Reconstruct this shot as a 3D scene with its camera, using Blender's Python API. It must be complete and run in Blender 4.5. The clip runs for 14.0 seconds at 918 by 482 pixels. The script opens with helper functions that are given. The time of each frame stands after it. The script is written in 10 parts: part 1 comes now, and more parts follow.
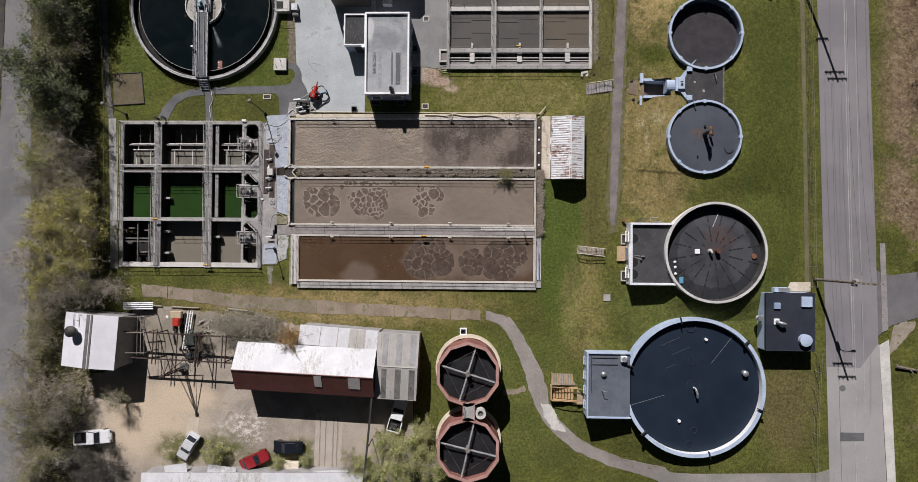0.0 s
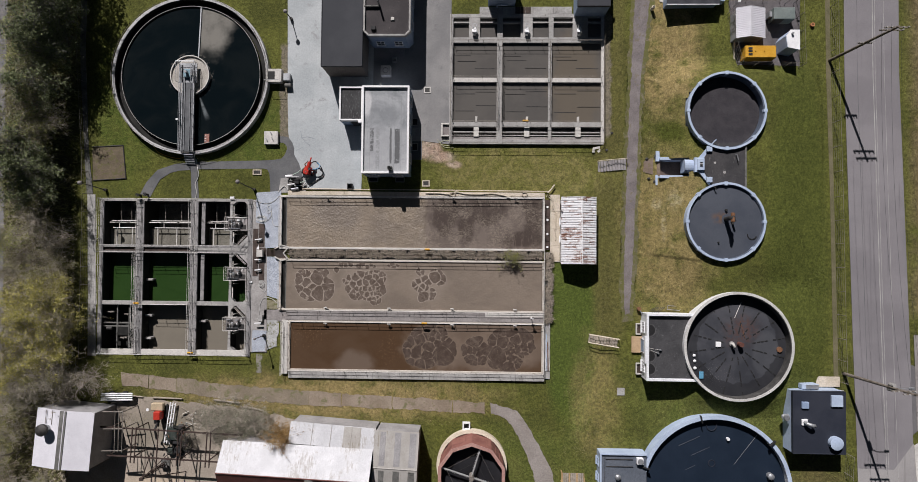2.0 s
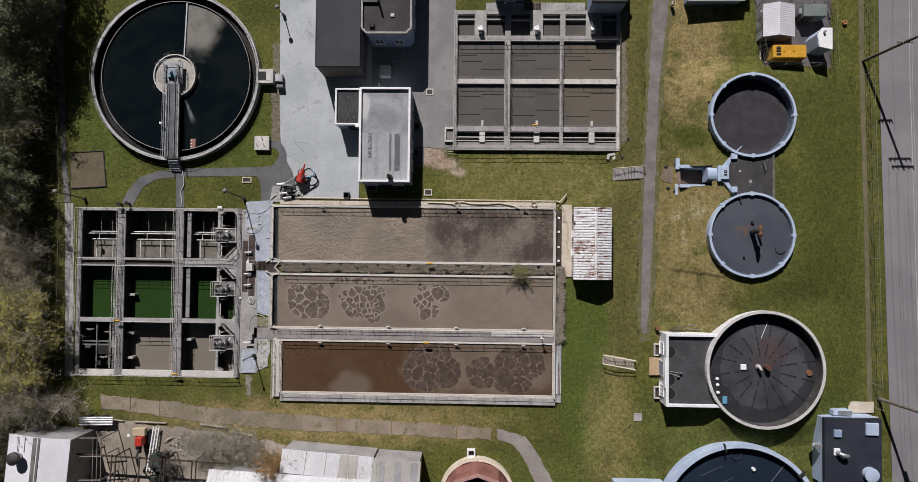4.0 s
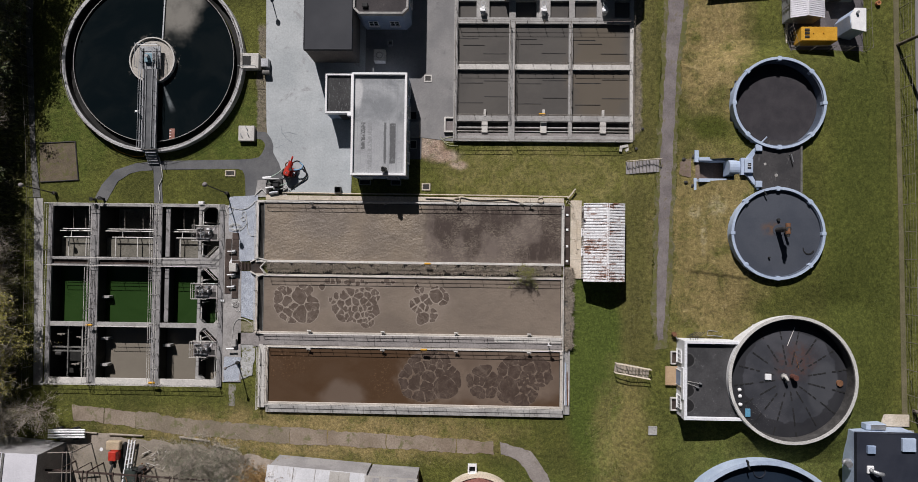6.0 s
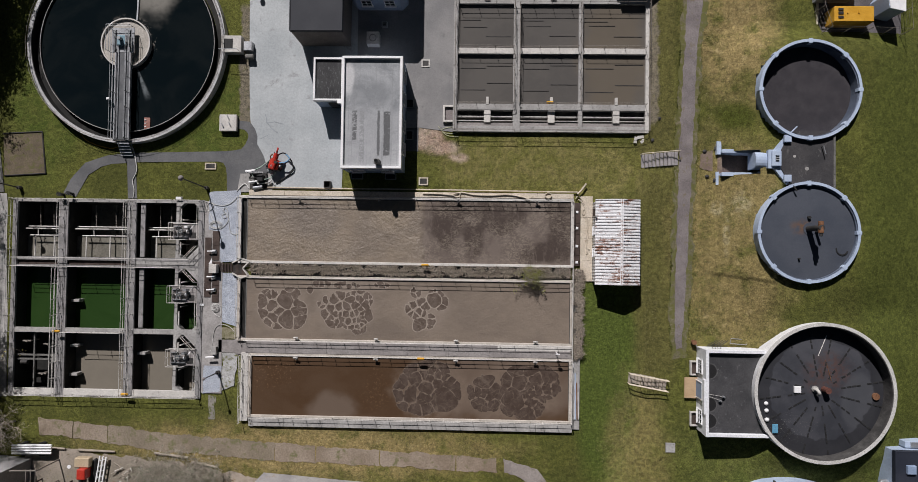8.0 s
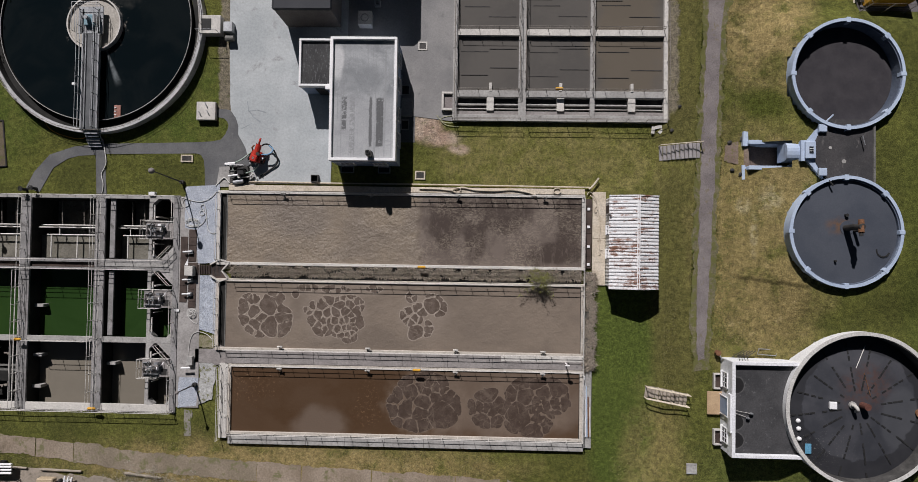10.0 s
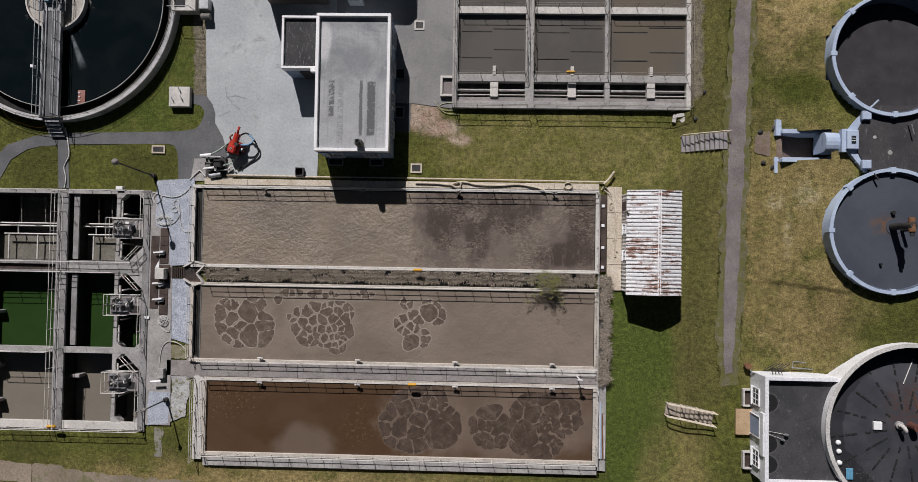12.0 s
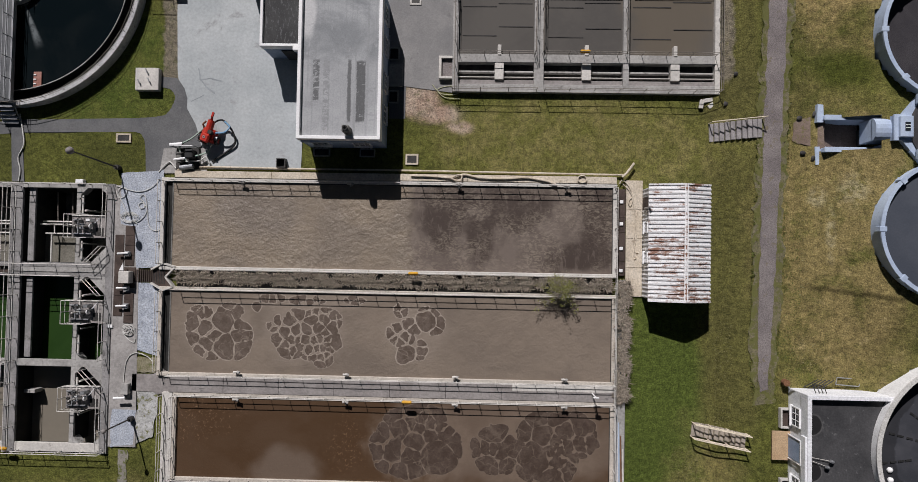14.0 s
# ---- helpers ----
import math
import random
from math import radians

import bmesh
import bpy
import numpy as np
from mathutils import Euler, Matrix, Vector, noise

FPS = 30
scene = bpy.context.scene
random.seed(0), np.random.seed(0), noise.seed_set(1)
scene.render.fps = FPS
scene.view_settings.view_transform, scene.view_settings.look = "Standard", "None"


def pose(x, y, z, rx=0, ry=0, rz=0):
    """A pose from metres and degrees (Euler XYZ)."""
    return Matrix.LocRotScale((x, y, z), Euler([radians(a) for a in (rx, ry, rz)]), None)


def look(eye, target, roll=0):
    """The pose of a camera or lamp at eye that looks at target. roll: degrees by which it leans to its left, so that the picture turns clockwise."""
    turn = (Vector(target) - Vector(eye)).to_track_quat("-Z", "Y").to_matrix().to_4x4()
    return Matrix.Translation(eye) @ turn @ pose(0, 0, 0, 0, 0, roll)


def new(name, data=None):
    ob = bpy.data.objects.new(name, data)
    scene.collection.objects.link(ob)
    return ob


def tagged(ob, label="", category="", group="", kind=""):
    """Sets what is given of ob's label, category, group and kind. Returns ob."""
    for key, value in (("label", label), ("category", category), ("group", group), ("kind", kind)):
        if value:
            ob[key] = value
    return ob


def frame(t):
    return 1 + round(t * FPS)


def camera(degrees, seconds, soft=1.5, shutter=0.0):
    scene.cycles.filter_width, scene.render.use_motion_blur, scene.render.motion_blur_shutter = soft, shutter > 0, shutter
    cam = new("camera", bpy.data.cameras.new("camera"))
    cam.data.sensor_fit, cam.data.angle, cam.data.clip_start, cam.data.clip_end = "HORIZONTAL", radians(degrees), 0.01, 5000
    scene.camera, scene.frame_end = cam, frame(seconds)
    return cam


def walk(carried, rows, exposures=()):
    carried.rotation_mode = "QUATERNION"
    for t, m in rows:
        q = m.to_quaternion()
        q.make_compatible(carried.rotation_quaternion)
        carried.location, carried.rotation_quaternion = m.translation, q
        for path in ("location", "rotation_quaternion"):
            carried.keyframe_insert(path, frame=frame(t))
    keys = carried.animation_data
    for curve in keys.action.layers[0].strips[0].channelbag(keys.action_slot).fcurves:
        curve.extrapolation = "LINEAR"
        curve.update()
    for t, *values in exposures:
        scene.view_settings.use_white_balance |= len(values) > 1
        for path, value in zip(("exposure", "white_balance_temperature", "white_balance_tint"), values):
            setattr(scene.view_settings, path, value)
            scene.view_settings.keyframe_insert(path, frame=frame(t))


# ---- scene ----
cam = camera(74.9, 14.0, 0.7)
# seconds, place in metres, turn in degrees away from straight down
ROWS = [
    (0.0, 2.588, -0.731, 85.721, 0.759, 1.71, 0.468),
    (0.25, 2.579, 0.338, 84.989, 0.947, 1.677, 0.483),
    (0.5, 2.554, 1.739, 84.279, 1.105, 1.649, 0.497),
    (0.75, 2.498, 3.299, 83.587, 1.236, 1.624, 0.511),
    (1.0, 2.402, 4.881, 82.911, 1.341, 1.603, 0.524),
    (1.25, 2.267, 6.383, 82.245, 1.424, 1.584, 0.537),
    (1.5, 2.099, 7.734, 81.587, 1.487, 1.568, 0.55),
    (1.75, 1.91, 8.888, 80.932, 1.531, 1.555, 0.562),
    (2.0, 1.712, 9.824, 80.276, 1.56, 1.544, 0.573),
    (2.25, 1.521, 10.54, 79.617, 1.574, 1.535, 0.585),
    (2.5, 1.348, 11.051, 78.951, 1.578, 1.528, 0.596),
    (2.75, 1.205, 11.382, 78.278, 1.572, 1.522, 0.607),
    (3.0, 1.098, 11.571, 77.596, 1.56, 1.516, 0.618),
    (3.3, 1.017, 11.668, 76.767, 1.539, 1.511, 0.63),
    (3.6, 0.971, 11.694, 75.931, 1.516, 1.507, 0.643),
    (4.5, 0.863, 11.742, 73.417, 1.452, 1.494, 0.681),
    (5.5, 0.755, 11.799, 70.62, 1.395, 1.481, 0.722),
    (6.5, 0.657, 11.859, 67.82, 1.353, 1.469, 0.763),
    (7.5, 0.566, 11.918, 65.015, 1.326, 1.459, 0.803),
    (8.5, 0.481, 11.976, 62.208, 1.314, 1.45, 0.843),
    (9.5, 0.398, 12.029, 59.396, 1.317, 1.441, 0.882),
    (10.5, 0.315, 12.075, 56.581, 1.335, 1.434, 0.921),
    (11.5, 0.229, 12.113, 53.763, 1.368, 1.429, 0.96),
    (12.5, 0.137, 12.14, 50.941, 1.415, 1.424, 0.997),
    (13.25, 0.063, 12.152, 48.822, 1.461, 1.421, 1.026),
    (14.0, -0.016, 12.156, 46.701, 1.515, 1.419, 1.054),
]
walk(cam, [(t, pose(x, y, z, rx, ry, rz)) for t, x, y, z, rx, ry, rz in ROWS], [(0.0, 0.15), (2.0, 0.10), (3.5, 0.05), (7.0, -0.03), (10.5, -0.06), (14.0, -0.08)])

# ---- light ----
SUN_EL, SUN_TO = radians(40), Vector((-0.28, 0.96, 0)).normalized()   # the sun stands beyond the top of the picture
world = bpy.data.worlds.new("sky")
scene.world = world
world.use_nodes = True
wn = world.node_tree.nodes
sky = wn.new("ShaderNodeTexSky")
sky.sky_type, sky.sun_disc, sky.sun_elevation = "NISHITA", False, SUN_EL
sky.sun_rotation = math.atan2(SUN_TO.x, SUN_TO.y)
world.node_tree.links.new(sky.outputs[0], wn["Background"].inputs[0])
wn["Background"].inputs[1].default_value = 0.0105
sun = new("sun", bpy.data.lights.new("sun", "SUN"))
sun.data.energy, sun.data.angle, sun.data.color = 4.95, radians(0.5), (0.985, 0.943, 0.962)
sun.matrix_world = look((SUN_TO * math.cos(SUN_EL) + Vector((0, 0, math.sin(SUN_EL)))) * 150, (0, 0, 0))

# ---- materials ----


class Tree:
    """A node material in the making."""

    def __init__(self, name):
        self.m = bpy.data.materials.new(name)
        self.m.use_nodes = True
        self.t = self.m.node_tree
        self.b = self.t.nodes["Principled BSDF"]
        geo = self.t.nodes.new("ShaderNodeNewGeometry")
        self.pos = geo.outputs["Position"]
        self.island = geo.outputs["Random Per Island"]

    def put(self, value, socket):
        if isinstance(value, bpy.types.NodeSocket):
            self.t.links.new(value, socket)
        elif isinstance(value, tuple) and len(value) == 3 and socket.type == "RGBA":
            socket.default_value = (*value, 1)
        else:
            socket.default_value = value

    def noise(self, scale, detail=4.0, rough=0.6, stretch=None, warp=0.0, at=None):
        n = self.t.nodes.new("ShaderNodeTexNoise")
        n.inputs["Scale"].default_value, n.inputs["Detail"].default_value = scale, detail
        n.inputs["Roughness"].default_value, n.inputs["Distortion"].default_value = rough, warp
        self.put(self.stretched(stretch, at), n.inputs["Vector"])
        return n.outputs["Fac"]

    def stretched(self, stretch, at=None):
        if not stretch:
            return at or self.pos
        p = self.t.nodes.new("ShaderNodeMapping")
        self.put(at or self.pos, p.inputs["Vector"])
        p.inputs["Scale"].default_value = stretch
        return p.outputs[0]

    def cells(self, scale, feature="DISTANCE_TO_EDGE", stretch=None, at=None):
        n = self.t.nodes.new("ShaderNodeTexVoronoi")
        n.feature, n.inputs["Scale"].default_value = feature, scale
        self.put(self.stretched(stretch, at), n.inputs["Vector"])
        return n.outputs["Distance"]

    def ramp(self, value, lo, hi, a=0.0, b=1.0):
        n = self.t.nodes.new("ShaderNodeMapRange")
        n.interpolation_type = "SMOOTHSTEP"
        for k, v in enumerate((value, lo, hi, a, b)):
            self.put(v, n.inputs[k])
        return n.outputs[0]

    def math(self, op, a, b=0.0, c=0.0):
        n = self.t.nodes.new("ShaderNodeMath")
        n.operation = op
        for k, v in enumerate((a, b, c)):
            self.put(v, n.inputs[k])
        return n.outputs[0]

    def mix(self, f, a, b, how="MIX"):
        n = self.t.nodes.new("ShaderNodeMix")
        n.data_type, n.blend_type = "RGBA", how
        self.put(f, n.inputs["Factor"])
        self.put(a, n.inputs[6])
        self.put(b, n.inputs[7])
        return n.outputs[2]

    def axis(self, k):
        n = self.t.nodes.new("ShaderNodeSeparateXYZ")
        self.put(self.pos, n.inputs[0])
        return n.outputs[k]

    def blob(self, x, y, rx, ry, lo=0.7, hi=1.1, rag=0.0, scale=0.5):
        """1 inside an ellipse on the plan, 0 outside, with a ragged rim."""
        dx = self.math("DIVIDE", self.math("SUBTRACT", self.axis(0), x), rx)
        dy = self.math("DIVIDE", self.math("SUBTRACT", self.axis(1), y), ry)
        d = self.math("SQRT", self.math("ADD", self.math("MULTIPLY", dx, dx), self.math("MULTIPLY", dy, dy)))
        if rag:
            d = self.math("ADD", d, self.math("MULTIPLY", self.math("SUBTRACT", self.noise(scale, 3), 0.5), rag))
        return self.ramp(d, lo, hi, 1.0, 0.0)

    def done(self, colour, rough=0.8, bump=None, deep=0.05, metal=0.0, spec=0.3):
        self.put(colour, self.b.inputs["Base Color"])
        self.put(rough, self.b.inputs["Roughness"])
        self.b.inputs["Metallic"].default_value = metal
        self.b.inputs["Specular IOR Level"].default_value = spec
        if bump is not None:
            n = self.t.nodes.new("ShaderNodeBump")
            n.inputs["Strength"].default_value, n.inputs["Distance"].default_value = 0.8, deep
            self.put(bump, n.inputs["Height"])
            self.put(n.outputs[0], self.b.inputs["Normal"])
        return self.m


def surf(name, a, b, big=0.4, fine=8.0, rough=0.8, deep=0.01, metal=0.0, stain=None, stain_at=0.62, streak=None, spec=0.3, vary=0.35):
    """A worn plain surface: two tones in large patches, fine grain, and stains."""
    m = Tree(name)
    c = m.mix(m.ramp(m.noise(big, 5), 0.35, 0.65), a, b)
    g = m.noise(fine, 6, 0.7)
    c = m.mix(1.0, c, m.mix(m.ramp(g, 0.25, 0.75), (1 - vary,) * 3, (1 + vary * 0.5,) * 3), "MULTIPLY")
    if stain:
        s = m.noise(big * 3, 8, 0.7, streak, 0.4)
        c = m.mix(m.ramp(s, stain_at, stain_at + 0.1), c, stain)
    return m.done(c, m.ramp(g, 0.2, 0.8, max(rough - 0.1, 0.02), min(rough + 0.1, 1.0)), g, deep, metal, spec)


def grass_material():
    m = Tree("grass")
    green, dark, dry, straw, bare = (0.12, 0.127, 0.033), (0.082, 0.088, 0.025), (0.275, 0.215, 0.1), (0.39, 0.315, 0.165), (0.16, 0.115, 0.075)
    c = m.mix(m.ramp(m.noise(0.22, 6, 0.65), 0.36, 0.62), green, dark)
    bright = m.blob(14.5, 0, 3.6, 14, 0.75, 1.1, 0.5, 0.4)
    c = m.mix(m.math("MULTIPLY", bright, 0.8), c, (0.085, 0.118, 0.026))
    bank = m.math('MULTIPLY', m.ramp(m.math('ABSOLUTE', m.math('SUBTRACT', m.axis(0), 19.3)), 1.2, 2.6, 1.0, 0.0), m.ramp(m.axis(1), -3.0, 2.0))
    c = m.mix(m.math('MULTIPLY', bank, 0.5), c, (0.125, 0.108, 0.046))
    # drier turf on the upper terrace and along the bank
    d = m.math("MULTIPLY", m.blob(26.5, 13, 5.5, 12, 0.6, 1.25, 0.7, 0.35), 0.82)
    d = m.math("MAXIMUM", d, m.math("MULTIPLY", m.blob(17.5, -9, 3.6, 9, 0.5, 1.2, 1.0, 0.4), 0.45))
    d = m.math("MAXIMUM", d, m.blob(26.6, 37, 4.6, 10, 0.6, 1.2, 0.9, 0.4))
    lawn = m.blob(8, 21.2, 13, 4.0, 0.7, 1.1, 0.5, 0.4)
    c = m.mix(m.math("MULTIPLY", lawn, 0.8), c, m.mix(m.ramp(m.noise(0.6, 6, 0.7), 0.35, 0.65), (0.146, 0.145, 0.042), (0.235, 0.207, 0.086)))
    corner = m.math('MAXIMUM', m.blob(-30, 26.5, 8, 5.5, 0.7, 1.1, 0.4, 0.4), m.blob(-46, 30, 5, 12, 0.6, 1.1, 0.4, 0.3))
    c = m.mix(m.math('MULTIPLY', corner, 0.85), c, m.mix(m.ramp(m.noise(0.5, 6, 0.7), 0.35, 0.65), (0.068, 0.098, 0.02), (0.115, 0.13, 0.034)))
    shade_side = m.blob(42.8, 12, 5.0, 30, 0.6, 1.1, 0.4, 0.3)
    c = m.mix(m.math("MULTIPLY", shade_side, 0.75), c, (0.088, 0.105, 0.025))
    d = m.math("MAXIMUM", d, m.blob(-18, -9, 25, 3.6, 0.4, 1.2, 0.9, 0.4))
    d = m.math("MULTIPLY", d, m.ramp(m.noise(0.5, 7, 0.7), 0.28, 0.55))
    c = m.mix(d, c, dry)
    st = m.math("MULTIPLY", d, m.ramp(m.noise(0.8, 8, 0.72), 0.54, 0.72))
    c = m.mix(st, c, straw)
    lush = m.math("MAXIMUM", m.blob(26.7, 26.3, 1.9, 1.7, 0.4, 1.2, 1.1, 0.6), m.math("MULTIPLY", m.blob(27.2, 29.5, 1.6, 1.6, 0.4, 1.2, 1.1, 0.6), 0.6))
    c = m.mix(m.math("MULTIPLY", lush, 0.85), c, (0.066, 0.078, 0.016))
    for x, y, rx, ry in ((26.0, 14.2, 0.35, 2.4), (27.2, 17.5, 1.1, 1.6), (25.2, 17.0, 0.7, 0.9)):
        c = m.mix(m.math("MULTIPLY", m.blob(x, y, rx, ry, 0.3, 1.2, 1.0, 0.8), m.ramp(m.noise(1.6, 7, 0.7), 0.4, 0.6)), c, (0.36, 0.315, 0.19))
    dip = m.math("SUBTRACT", m.axis(1), m.math("MULTIPLY", m.math("SUBTRACT", m.axis(0), 24.2), -0.13))
    rut = m.math("MULTIPLY", m.ramp(m.math("ABSOLUTE", m.math("SUBTRACT", dip, m.math("ADD", 10.25, m.math("MULTIPLY", m.noise(0.9, 3), 0.4)))), 0.06, 0.3, 1.0, 0.0), m.math("MULTIPLY", m.ramp(m.axis(0), 24.0, 25.6), m.ramp(m.axis(0), 29.6, 31.0, 1.0, 0.0)))
    c = m.mix(m.math("MULTIPLY", rut, 0.7), c, (0.05, 0.042, 0.018))
    east = m.ramp(m.axis(0), 56.0, 60.0)
    e2 = m.math("MULTIPLY", east, m.ramp(m.math("ADD", m.noise(0.12, 5), m.ramp(m.axis(1), -6, 6, -0.16, 0.12)), 0.44, 0.56))
    c = m.mix(e2, c, m.mix(m.ramp(m.noise(1.2, 8, 0.7), 0.4, 0.62), bare, (0.25, 0.19, 0.125)))
    south = m.math("MAXIMUM", m.blob(8, -22, 13, 11, 0.6, 1.1, 0.5, 0.3), m.blob(33, -8, 14, 6, 0.6, 1.1, 0.5, 0.3))
    c = m.mix(m.math("MULTIPLY", south, 0.55), c, m.mix(m.ramp(m.noise(0.3, 6, 0.65), 0.35, 0.65), (0.094, 0.12, 0.03), (0.135, 0.145, 0.046)))
    hut = m.blob(45, -22, 4.5, 8, 0.5, 1.2, 0.8, 0.4)
    c = m.mix(m.math("MULTIPLY", hut, 0.55), c, (0.15, 0.115, 0.062))
    # bare earth worn through the turf beside the yard
    worn = m.math("MAXIMUM", m.blob(-4.6, 24.5, 2.1, 1.6, 0.55, 1.15, 1.0, 0.7), m.math("MAXIMUM", m.blob(-3.0, 23.3, 2.2, 0.9, 0.4, 1.2, 1.0, 0.7), m.blob(-1.3, 22.3, 1.2, 0.6, 0.3, 1.2, 1.0, 0.9)))
    c = m.mix(m.math("MULTIPLY", worn, m.ramp(m.noise(1.4, 8, 0.75), 0.3, 0.48)), c, m.mix(m.ramp(m.noise(0.5, 5), 0.4, 0.6), (0.43, 0.345, 0.285), (0.37, 0.265, 0.21)))
    # soil showing along the yard's and the tanks' edges
    sway = m.math("MULTIPLY", m.math("SUBTRACT", m.noise(0.7, 5, 0.65), 0.5), 1.5)
    for x, half, y0, y1 in ((-24.25, 0.55, 25.0, 39.0), (19.0, 0.35, 25.6, 43.0)):
        off = m.math("ADD", m.math("ABSOLUTE", m.math("SUBTRACT", m.axis(0), x)), sway)
        edge = m.math("MULTIPLY", m.ramp(off, half, half + 0.3, 1.0, 0.0), m.math("MULTIPLY", m.ramp(m.axis(1), y0, y0 + 0.8), m.ramp(m.axis(1), y1 - 1.0, y1, 1.0, 0.0)))
        c = m.mix(m.math("MULTIPLY", edge, m.ramp(m.noise(1.7, 7, 0.72), 0.3, 0.5, 0.35, 1.0)), c, (0.19, 0.168, 0.13))
    # litter under the wood, its tones lowered for the trees' shade
    w = m.ramp(m.axis(0), -51.0, -54.5)
    w = m.math("MULTIPLY", w, m.ramp(m.noise(0.35, 6), 0.36, 0.55))
    c = m.mix(w, c, m.mix(m.ramp(m.noise(2.0, 8, 0.75), 0.35, 0.65), (0.09, 0.085, 0.045), (0.17, 0.15, 0.095)))
    clump = m.noise(2.6, 9, 0.74)
    blade = m.noise(11.0, 6, 0.8)
    c = m.mix(1.0, c, m.mix(m.ramp(clump, 0.28, 0.72), (0.55, 0.55, 0.55), (1.42, 1.4, 1.34)), "MULTIPLY")
    c = m.mix(1.0, c, m.mix(m.ramp(blade, 0.3, 0.7), (0.41, 0.41, 0.41), (1.48, 1.48, 1.43)), "MULTIPLY")
    h = m.math("ADD", m.math("MULTIPLY", clump, 1.0), m.math("MULTIPLY", blade, 0.4))
    return m.done(c, 0.95, h, 0.16, spec=0.1)


def water_material(name, a, b, rough=0.25, patches=(), foam=(0.30, 0.25, 0.20), ripple=0.02, dull=(), dull_col=(0.2, 0.17, 0.15), fine=6.0, spec=0.3, side=None, specks=(), speck_col=(0.14, 0.095, 0.055), chop=0.0):
    """Turbid water; patches: (x, y, rx, ry) of pale foam, specks: of drifting bits."""
    m = Tree(name)
    c = m.mix(m.ramp(m.noise(0.16, 6, 0.6, (1, 1.6, 1), 0.6), 0.38, 0.64), a, b)
    c = m.mix(m.ramp(m.noise(1.6, 9, 0.75), 0.4, 0.9), c, b)
    for x, y, rx, ry in dull:
        c = m.mix(m.math("MULTIPLY", m.blob(x, y, rx, ry, 0.55, 1.1, 0.9, 0.35), 0.75), c, dull_col)
    calm = None
    if side:
        # a calmer, darker stretch past a ragged line across the basin
        x0, deep_col, swirl_col, pools = side
        calm = m.ramp(m.math("ADD", m.axis(0), m.math("MULTIPLY", m.math("SUBTRACT", m.noise(0.45, 4), 0.5), 2.2)), x0 - 0.35, x0 + 0.5)
        still = m.mix(m.ramp(m.noise(0.3, 5, 0.6, (1.3, 0.8, 1.0), 2.0), 0.38, 0.62), swirl_col, m.mix(0.35, swirl_col, deep_col))
        for x, y, rx, ry in pools:
            still = m.mix(m.math("MULTIPLY", m.blob(x, y, rx, ry, 0.55, 1.1, 1.3, 0.5), 0.95), still, deep_col)
        drawn = m.ramp(m.noise(0.9, 5, 0.6, (1.6, 0.45, 1.0), 2.4), 0.54, 0.66)
        c = m.mix(calm, c, m.mix(m.math("MULTIPLY", drawn, 0.45), still, swirl_col))
    for x, y, rx, ry in patches:
        veil = m.math("MULTIPLY", m.blob(x, y, rx, ry, 0.7, 1.15, 0.7, 0.7), m.ramp(m.noise(1.1, 6, 0.7, None, 1.2), 0.3, 0.6, 0.3, 1.0))
        c = m.mix(m.math("MULTIPLY", veil, 0.6), c, foam)
    for x, y, rx, ry in specks:
        dots = m.math("MULTIPLY", m.blob(x, y, rx, ry, 0.3, 1.1, 1.0, 0.8), m.ramp(m.noise(4.5, 5, 0.75, None, 0.6), 0.56, 0.64))
        c = m.mix(m.math("MULTIPLY", dots, 0.8), c, speck_col)
    if chop:
        # short steep wavelets, stronger in drifting patches
        w = m.ramp(m.noise(3.4, 3, 0.55, (0.75, 1.25, 1), 1.3), 0.4, 0.66)
        c = m.mix(m.math("MULTIPLY", m.math("MULTIPLY", w, m.ramp(m.noise(0.3, 4, 0.6), 0.35, 0.65)), chop), c, foam)
    h = m.math("ADD", m.noise(fine, 5, 0.65), m.math("MULTIPLY", m.noise(fine * 0.22, 4), 1.0))
    h = m.math("MULTIPLY", h, m.ramp(m.noise(0.14, 3), 0.35, 0.65, 0.45, 1.0))
    if calm:
        h = m.math("MULTIPLY", h, m.ramp(calm, 0.0, 1.0, 1.0, 0.12))
    return m.done(c, rough, h, ripple, spec=spec)


def roof_sheet(name, a, b, rust, amount, along=0):
    """Painted metal sheets, rusting in streaks that run along one axis."""
    m = Tree(name)
    s = (0.5, 3.5, 1) if along == 0 else (3.5, 0.5, 1)
    c = m.mix(m.ramp(m.noise(0.5, 5), 0.35, 0.65), a, b)
    r = m.math("ADD", m.math("ADD", m.math("MULTIPLY", m.noise(1.1, 9, 0.75, s), 0.6), m.math("MULTIPLY", m.noise(2.6, 8, 0.8, None, 0.8), 0.4)), m.math("MULTIPLY", m.noise(0.25, 3), 0.5))
    c = m.mix(m.ramp(r, amount, amount + 0.09), c, rust)
    g = m.noise(9, 5, 0.7)
    c = m.mix(1.0, c, m.mix(m.ramp(g, 0.25, 0.75), (0.8,) * 3, (1.1,) * 3), "MULTIPLY")
    return m.done(c, 0.55, g, 0.004)


